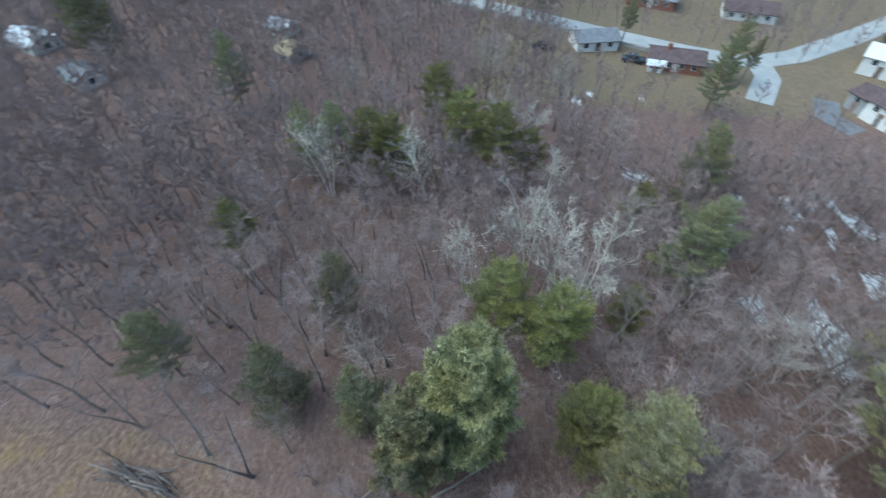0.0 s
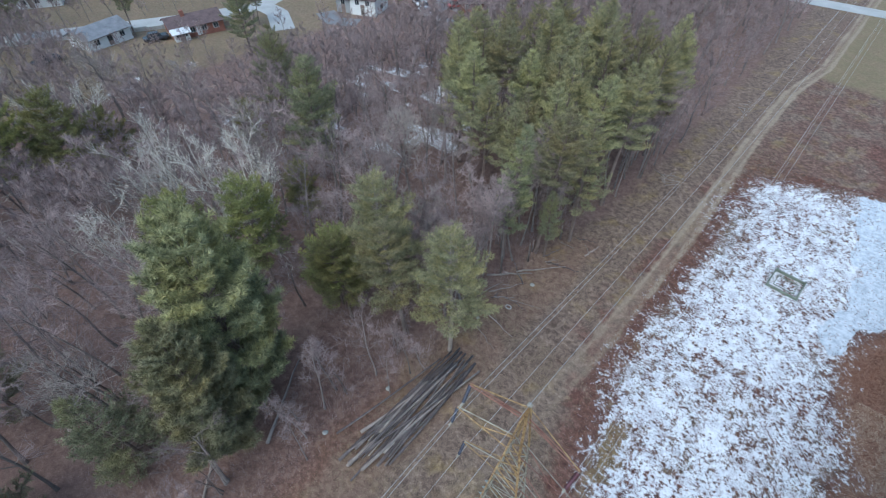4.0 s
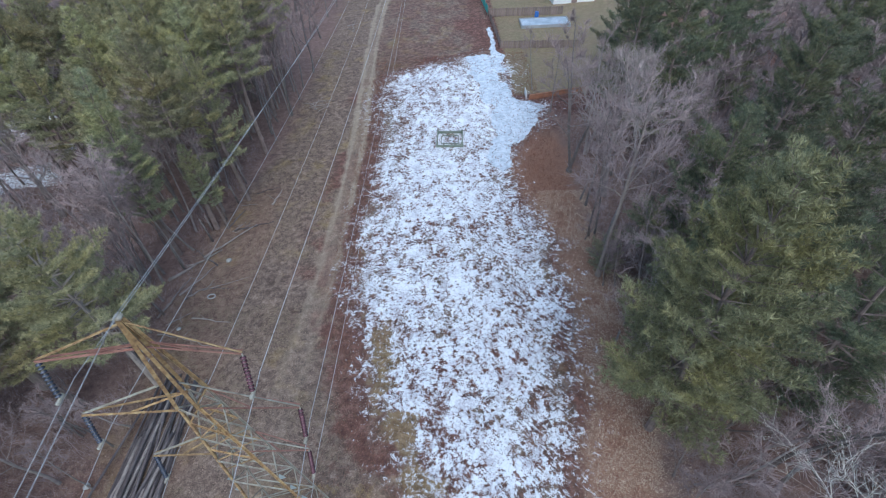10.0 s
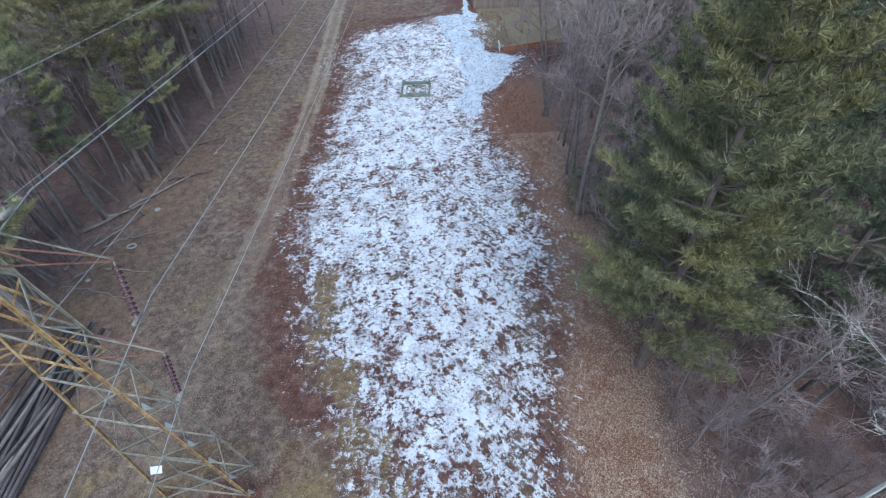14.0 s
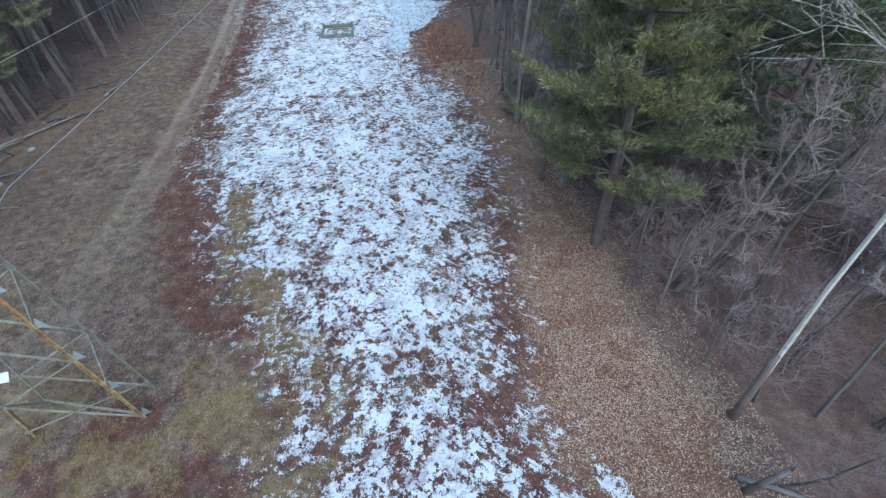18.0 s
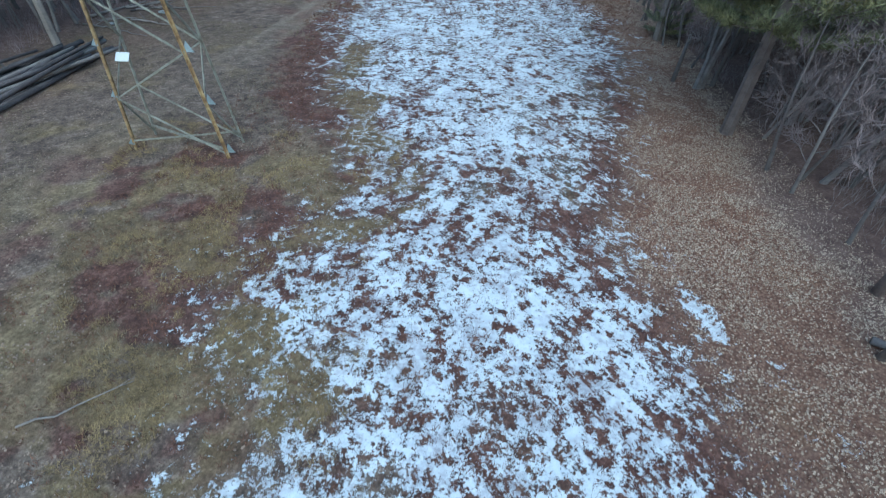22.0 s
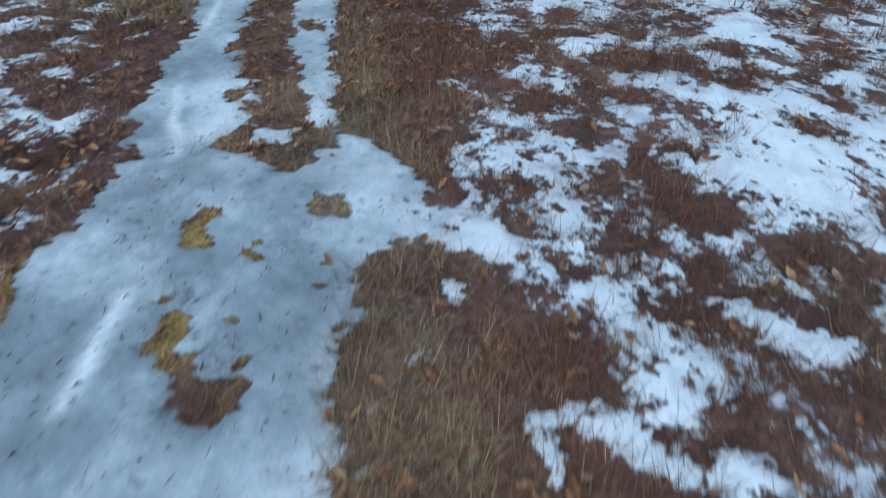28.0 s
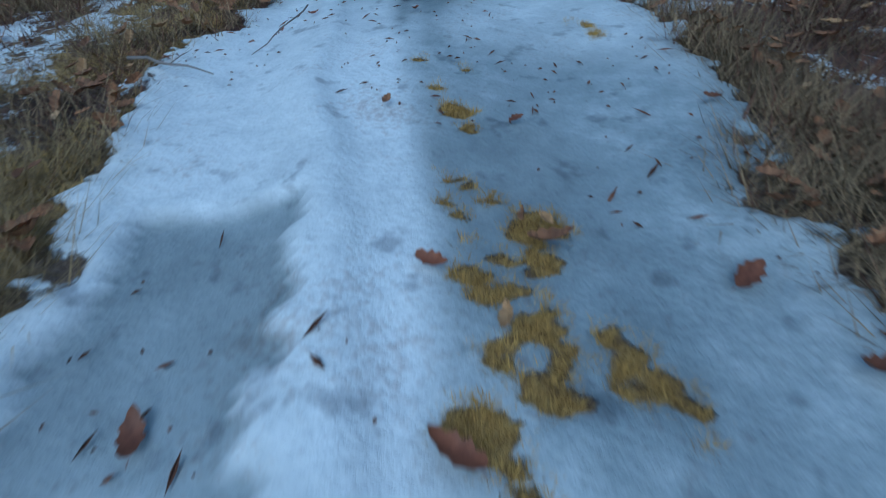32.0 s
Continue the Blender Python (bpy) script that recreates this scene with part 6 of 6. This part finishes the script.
rng_b = random.Random(71)
for k in range(16):  # cut limbs left along the western edge of the wood
    y = 11 + 22 * rng_b.random()
    x = -13.0 + 0.09 * (y - 18) + rng_b.uniform(-0.9, 2.2)
    a, length = rng_b.gauss(0.5, 0.7), rng_b.uniform(1.2, 3.6)
    fallen(x, y, x + math.cos(a) * length, y + math.sin(a) * length, rng_b.uniform(0.025, 0.07), 300 + k, "bleached cut limb lying by the wood's edge", DEAD_WOOD if k % 3 else POLE_WOOD, "fallen_branch", 3)

# ---- grass, weeds and leaves ----
def blades(name, label, places, size, count, lean, width, material, seed, curl=0.3):
    """Tufts of thin blades, joined: places is n x 3."""
    rng = np.random.default_rng(seed)
    n = len(places)
    p = np.repeat(places, count, 0) + np.concatenate([rng.normal(0, 0.25 * size, (n * count, 2)), np.zeros((n * count, 1))], 1)
    a = rng.random(n * count) * 6.283
    tall = size * (0.45 + 0.8 * rng.random(n * count)) * np.repeat(0.7 + 0.6 * rng.random(n), count)
    out = np.stack([np.cos(a), np.sin(a), np.zeros_like(a)], 1) * (lean * (0.3 + rng.random(n * count)))[:, None]
    tip = p + (out + np.array([0, 0, 1.0])) / np.sqrt(1 + (out ** 2).sum(1))[:, None] * tall[:, None]
    side = np.stack([-np.sin(a), np.cos(a), np.zeros_like(a)], 1) * width
    p[:, 2] -= 0.01
    ob = new(name, tri_mesh(name, np.stack([p - side, p + side, tip], 1), material))
    return tagged(ob, label, "grass", kind="stuff")


def scatter(x0, x1, y0, y1, n, chance, seed, lift=0.0):
    rng = np.random.default_rng(seed)
    x, y = x0 + (x1 - x0) * rng.random(n), y0 + (y1 - y0) * rng.random(n)
    z = zones(x, y)
    keep = rng.random(n) < chance(x, y, z)
    h = relief(x, y, z)
    return np.stack([x, y, h + lift], 1)[keep]


STRAW = surface("dry_straw_grass", [(0.3, (0.09, 0.056, 0.03)), (0.7, (0.48, 0.335, 0.18))], 0.8, 30, vary=0.6, relief=0, island=True)
CLUMP_GRASS = surface("golden_clump_grass", [(0.3, (0.28, 0.155, 0.035)), (0.7, (0.78, 0.52, 0.15))], 0.8, 30, vary=0.35, relief=0, island=True)
OLIVE_STRAW = surface("olive_straw_grass", [(0.3, (0.10, 0.074, 0.048)), (0.7, (0.37, 0.295, 0.195))], 0.8, 30, vary=0.35, relief=0, island=True)
GOLD_STRAW = surface("golden_straw_grass", [(0.3, (0.16, 0.105, 0.045)), (0.7, (0.50, 0.36, 0.17))], 0.8, 30, vary=0.35, relief=0, island=True)
BROWN_STEM = surface("red_brown_weed", [(0.3, (0.045, 0.018, 0.011)), (0.7, (0.28, 0.13, 0.076))], 0.8, 30, vary=0.4, relief=0, island=True)
MOSS_GRASS = surface("yellow_moss_grass", [(0.3, (0.20, 0.115, 0.034)), (0.7, (0.76, 0.51, 0.17))], 0.8, 30, vary=0.3, relief=0, island=True)
LEAF = surface("dry_oak_leaf", [(0.3, (0.10, 0.035, 0.016)), (0.7, (0.38, 0.19, 0.085))], 5, 60, rough=0.7, vary=0.4, relief=0, island=True)
PALE_LEAF = surface("bleached_oak_leaf", [(0.3, (0.17, 0.11, 0.075)), (0.7, (0.42, 0.31, 0.23))], 5, 60, rough=0.7, vary=0.35, relief=0, island=True)


TAN_LEAF = surface("tan_oak_leaf", [(0.3, (0.30, 0.15, 0.05)), (0.7, (0.55, 0.36, 0.19))], 5, 60, rough=0.7, vary=0.35, relief=0, island=True)
PINK_LEAF = surface("bleached_pinkish_leaf", [(0.3, (0.27, 0.175, 0.11)), (0.7, (0.70, 0.56, 0.42))], 5, 60, rough=0.7, vary=0.4, relief=0, island=True)


def bare(z):
    return (1 - np.clip(np.maximum(z["snow"], z["packed"]) * 1.6, 0, 1)) * (1 - z["ice"])


near = (3.5, 14.0, -24.5, -11.5)
blades("straw_grass", "dry straw-coloured grass beside the wheel track", scatter(*near, 42000, lambda x, y, z: bare(z) * (1 - z["moss"]) * np.where((z["u"] > 0.4) & (z["u"] < 0.9), 1.0, (0.2 + 0.8 * (fbm(x, y, 0.8, 71) > 0.5)) * np.where(z["u"] > 0, 0.35, 1.0)) * np.where(z["u"] < -0.5, 0.5, 1.0), 1), 0.10, 10, 2.2, 0.0024, STRAW, 1)
blades("weed_stems", "low red-brown weeds between patches of snow", scatter(*near, 46000, lambda x, y, z: bare(z) * (1 - z["moss"]) * (0.3 + 0.7 * z["red"]) * (fbm(x, y, 0.6, 72) > 0.40) * np.where(np.abs(z["u"]) < 0.95, 0.25, 1.0), 2), 0.11, 11, 1.9, 0.0026, BROWN_STEM, 2)
blades("moss_grass", "matted yellow grass on the hump of the wheel track", scatter(5, 12, -24, -16, 90000, lambda x, y, z: np.clip((z["moss"] > 0.4) * bare(z) * (z["clump"] < 0.3), 0, 1), 3), 0.045, 9, 3.2, 0.0022, MOSS_GRASS, 3)
blades("straw_grass", "matted tan grass at the foot of the verge", scatter(7.5, 12.5, -24.2, -19.5, 26000, lambda x, y, z: bare(z) * (1 - z["moss"]) * (np.abs(z["u"]) < 1.5) * np.where(z["u"] < 0, 0.4, 1.0 - 0.75 * (z["u"] > 0.95)), 9), 0.13, 12, 2.8, 0.0018, STRAW, 9)
blades("weed_stems", "matted red-brown weeds along the verge of the track", scatter(6.2, 12.5, -23, -13.5, 60000, lambda x, y, z: bare(z) * (1 - z["moss"]) * np.where(z["u"] > 0.45, np.where(z["u"] > 0.85, 1.0, 0.45), np.where(z["u"] < -0.55, 0.5, 0.3)) * (0.35 + 0.65 * (fbm(x, y, 0.45, 93) > 0.45)), 10), 0.10, 7, 2.3, 0.0017, BROWN_STEM, 10)
blades("straw_grass", "tan and grey straw laid over along the verge", scatter(6.5, 12.0, -23, -14.5, 36000, lambda x, y, z: bare(z) * (1 - z["moss"]) * (fbm(x, y, 0.5, 94) > 0.5) * np.where(z["u"] > 0.45, 0.9 - 0.65 * (z["u"] > 0.9), 0.45), 11), 0.15, 6, 3.0, 0.0016, STRAW, 11)
blades("bare_stalks", "thin dark stalks standing in the snow", scatter(6, 14.5, -22, -6, 2600, lambda x, y, z: 0.45 * (z["u"] > 0.9) * (fbm(x, y, 1.6, 74) > 0.45), 4), 0.42, 2, 0.35, 0.0028, BROWN_STEM, 4)
blades("straw_grass", "dry straw-coloured grass west of the snow", scatter(-13, 6, -16, 14, 40000, lambda x, y, z: 0.8 * bare(z) * (1 - z["red"]) * (fbm(x, y, 1.5, 75) > 0.47) * (np.abs(z["u"]) > 0.7), 5), 0.12, 8, 2.2, 0.006, OLIVE_STRAW, 5)
blades("weed_stems", "low red-brown weeds in the melting snow", scatter(-2, 15, -14, 14, 30000, lambda x, y, z: np.maximum(bare(z) * (0.35 + 0.65 * z["red"]), 0.4 * (z["snow"] > 0.05) * (fbm(x, y, 0.5, 83) > 0.5)), 6), 0.11, 6, 1.3, 0.006, BROWN_STEM, 6)
blades("weed_stems", "low red-brown weeds over the far snow", scatter(-3, 17, 14, 56, 26000, lambda x, y, z: np.maximum(bare(z) * (0.3 + 0.7 * z["red"]), 0.25 * (z["snow"] > 0.1) * (z["snow"] < 0.7)), 7), 0.16, 5, 1.2, 0.014, BROWN_STEM, 7)
blades("straw_grass", "tufts of straw grass along the far track", scatter(-12, 0, 12, 60, 12000, lambda x, y, z: 0.7 * bare(z) * (fbm(x, y, 2.5, 76) > 0.5) * (np.abs(z["u"]) > 0.6), 8), 0.16, 7, 2.0, 0.010, OLIVE_STRAW, 8)


def leaf_outline():
    pts = []
    for k in range(9):  # a lobed leaf, a unit long, along x
        f = k / 8
        w = 0.27 * math.sin(math.pi * (0.12 + 0.85 * f)) * (1.0 if k % 2 else 0.7)
        pts.append((f, w))
    return pts


def leaf_mesh(seed, material):
    rng = random.Random(seed)
    curl, fold = rng.uniform(0.2, 0.9), rng.uniform(0.2, 0.9)
    verts, faces = [], []
    for f, w in leaf_outline():
        z = curl * (f - 0.5) ** 2
        verts += [(f - 0.5, -w, z + fold * w), (f - 0.5, 0, z), (f - 0.5, w, z + fold * w * rng.uniform(0.6, 1.2))]
    for k in range(8):
        a = 3 * k
        faces += [(a, a + 3, a + 4, a + 1), (a + 1, a + 4, a + 5, a + 2)]
    n = len(verts)
    verts += [(-0.5, -0.012, 0.02), (-0.72, 0, 0.05), (-0.5, 0.012, 0.02)]
    faces.append((n, n + 1, n + 2))
    return mesh_from("fallen_leaf", verts, faces, material, True)


DARK_LEAF = surface("wet_red_brown_oak_leaf", [(0.3, (0.08, 0.024, 0.012)), (0.7, (0.30, 0.11, 0.05))], 5, 60, rough=0.55, vary=0.3, relief=0)
DARK_LEAVES = [leaf_mesh(20 + k, DARK_LEAF) for k in range(4)]
LEAVES = [leaf_mesh(k, LEAF if k % 3 else PALE_LEAF) for k in range(6)]
rng_l = random.Random(12)
spots = scatter(5.2, 12.0, -23.2, -13.5, 2600, lambda x, y, z: np.where(z["packed"] > 0.5, 0.03, np.where(np.abs(z["u"]) < 0.4, 0.6, np.where(np.abs(z["u"]) < 1.6, 0.2, 0.08))), 21, 0.012)
for x, y, z in spots[:275]:
    o = new("fallen_leaf", rng_l.choice(LEAVES))
    s = rng_l.uniform(0.035, 0.075)
    o.matrix_basis = pose(x, y, z, rng_l.uniform(-25, 25), rng_l.uniform(-25, 25), rng_l.uniform(0, 360)) @ Matrix.Diagonal((s, s, s, 1))
    tagged(o, "dry curled brown oak leaf lying on the ground", "leaf", "fallen oak leaves")


for k, (x, y, s) in enumerate([(10.27, -22.02, 0.07), (10.66, -21.82, 0.09), (10.08, -22.38, 0.08), (10.80, -21.92, 0.08), (9.62, -21.02, 0.05), (9.52, -20.92, 0.06), (9.30, -21.16, 0.05), (9.28, -21.3, 0.04), (10.42, -22.24, 0.09),
                              (8.55, -19.92, 0.08), (9.15, -20.08, 0.07), (8.42, -19.28, 0.09), (8.75, -18.72, 0.09), (9.7, -19.0, 0.1), (9.75, -19.2, 0.09), (10.15, -22.5, 0.07), (10.55, -21.3, 0.05), (10.2, -21.55, 0.05)]):
    o = new("fallen_leaf", DARK_LEAVES[k % 4])
    h = relief(np.array([x]), np.array([y]), zones(np.array([x]), np.array([y])))[0]
    o.matrix_basis = pose(x, y, h + 0.01, 12, -8, 67 * k) @ Matrix.Diagonal((0.75 * s, 0.75 * s, 0.75 * s, 1))
    tagged(o, "curled red-brown oak leaf lying on the trodden snow", "leaf", "fallen oak leaves")


def leaf_litter(name, label, places, size, material, seed):
    """Small folded leaves, joined: two triangles each."""
    rng = np.random.default_rng(seed)
    n = len(places)
    a = rng.random(n) * 6.283
    s = size * (0.6 + 0.8 * rng.random(n))
    d = np.stack([np.cos(a) * s, np.sin(a) * s, rng.normal(0, 0.16, n) * s], 1)
    w = np.stack([-np.sin(a) * s * 0.42, np.cos(a) * s * 0.42, rng.normal(0, 0.12, n) * s], 1)
    up = np.stack([np.zeros(n), np.zeros(n), s * 0.16 * rng.random(n)], 1)
    p = places
    t1, t2 = np.stack([p - d / 2, p + w + up, p + d / 2], 1), np.stack([p - d / 2, p + d / 2, p - w + up], 1)
    tagged(new(name, tri_mesh(name, np.concatenate([t1, t2]), material)), label, "leaf litter", kind="stuff")


leaf_litter("leaf_litter", "pale dry leaves strewn along the edge of the wood", scatter(10.5, 18, -20, 26, 240000, lambda x, y, z: 0.85 * z["leafy"] * bare(z) * (0.35 + 0.65 * (fbm(x, y, 0.9, 92) > 0.45)) + 0.3 * z["wood"], 31, 0.012), 0.042, PINK_LEAF, 31)
def near_leaves(places, seed, material, label):
    """Lobed leaves beside the track, joined."""
    rng = np.random.default_rng(seed)
    shapes = []
    for me in LEAVES[:4]:
        me.calc_loop_triangles()
        co = np.array([v.co[:] for v in me.vertices])
        shapes.append(co[np.array([t.vertices[:] for t in me.loop_triangles])])
    out = []
    for k, p in enumerate(places):
        turn = np.array(Euler((rng.normal(0, 0.35), rng.normal(0, 0.35), 6.28 * rng.random())).to_matrix()) * (0.03 + 0.04 * rng.random())
        out.append(shapes[k % 4] @ turn.T + p)
    tagged(new("leaf_litter", tri_mesh("leaf_litter", np.concatenate(out), material)), label, "leaf litter", kind="stuff")


near_leaves(scatter(4.5, 13, -24, -11, 7500, lambda x, y, z: 0.6 * bare(z) * (fbm(x, y, 0.9, 77) > 0.40), 32, 0.035), 32, LEAF, "dry brown oak leaves strewn beside the wheel track")
near_leaves(scatter(4.5, 13, -24, -11, 6500, lambda x, y, z: 0.5 * bare(z) * (fbm(x, y, 0.7, 80) > 0.46), 34, 0.035), 34, TAN_LEAF, "tan and orange oak leaves strewn beside the wheel track")
near_leaves(scatter(5.5, 11.5, -22.6, -14.5, 8500, lambda x, y, z: bare(z) * np.where(z["u"] < -0.5, 1.0, 0.7) * (np.abs(z["u"]) < 1.5) * (fbm(x, y, 0.35, 85) > 0.48), 35, 0.03), 35, LEAF, "heaped brown oak leaves on the hump of the track")
leaf_litter("leaf_litter", "brown leaves strewn over the grass by the pylon", scatter(-15, 6, -12, 26, 110000, lambda x, y, z: 0.6 * bare(z) * (1 - 0.85 * z["red"]) * (fbm(x, y, 1.2, 78) > 0.44), 33, 0.012), 0.05, PALE_LEAF, 33)


def snow_debris():
    """Bits of twig and bark on the trodden snow, joined."""
    rng = np.random.default_rng(41)
    p = scatter(6.5, 11.5, -23, -13.5, 15000, lambda x, y, z: 0.6 * (z["packed"] > 0.5) * (fbm(x, y, 0.5, 79) > 0.42), 41, 0.006)
    n = len(p)
    a = rng.random(n) * 6.283
    s = 0.003 + 0.022 * rng.random(n) ** 3
    d = np.stack([np.cos(a) * s, np.sin(a) * s, 0.3 * s * rng.normal(0, 1, n)], 1)
    w = np.stack([-np.sin(a), np.cos(a), np.zeros(n)], 1) * (0.0015 + 0.003 * rng.random(n))[:, None]
    up = np.array([0, 0, 0.004])
    t = np.concatenate([np.stack([p - d, p + w, p + d], 1), np.stack([p - d, p + d, p - w], 1), np.stack([p - d, p + up, p + d], 1)])
    tagged(new("bark_bits", tri_mesh("bark_bits", t, BROWN_STEM)), "dark bits of twig and bark on the trodden snow", "debris", kind="stuff")


snow_debris()
blades("straw_grass", "long golden grass laid over west of the track", scatter(6.8, 11.0, -23, -16.5, 30000, lambda x, y, z: bare(z) * (z["u"] < -0.5) * (z["u"] > -1.7) * (fbm(x, y, 0.4, 95) > 0.46), 43), 0.15, 8, 2.6, 0.0013, GOLD_STRAW, 43)
blades("moss_grass", "golden clumps of matted grass melting out of the snow", scatter(9.0, 11.3, -22.8, -19.8, 300000, lambda x, y, z: 0.9 * (z["clump"] > 0.15), 42), 0.018, 9, 3.4, 0.0013, CLUMP_GRASS, 42)
fallen(9.25, -21.12, 9.42, -21.55, 0.003, 90, "thin dark twig lying on the snow", BARK, "fallen_twig", 1)
fallen(9.15, -21.72, 9.43, -21.7, 0.005, 91, "dark forked twig at the edge of the snow", BARK, "fallen_twig", 1)
fallen(10.2, -20.15, 10.25, -20.35, 0.005, 92, "short brown twig stuck in the snow", BARK, "fallen_twig", 1)
fallen(7.6, -13.9, 9.0, -13.6, 0.022, 95, "pale broken branch lying in the snow", DEAD_WOOD, "fallen_branch", 1)
fallen(0.6, -9.0, 2.0, -7.9, 0.02, 96, "bleached stick lying in the grass", DEAD_WOOD, "fallen_branch", 1)
blades("low_brush", "low leafless brush under the trees", scatter(15.6, 27, -16, 36, 15000, lambda x, y, z: 0.3 * z["wood"] * (x > 18.0) * (fbm(x, y, 2.0, 81) > 0.46), 51), 1.0, 5, 0.9, 0.006, TAN_TWIG, 51)
blades("low_brush", "low leafless brush along the wood's edge", scatter(-24, -12.5, -16, 36, 14000, lambda x, y, z: 0.6 * z["wood"] * (fbm(x, y, 2.0, 82) > 0.50), 52), 0.9, 4, 0.9, 0.007, TWIG, 52)
blades("golden_tufts", "golden olive tufts of flattened grass beside the snow", scatter(-4, 6, -16, 2, 30000, lambda x, y, z: bare(z) * (fbm(x, y, 1.1, 84) > 0.53) * (np.abs(z["u"]) > 0.8), 53), 0.13, 8, 2.4, 0.005, GOLD_STRAW, 53)
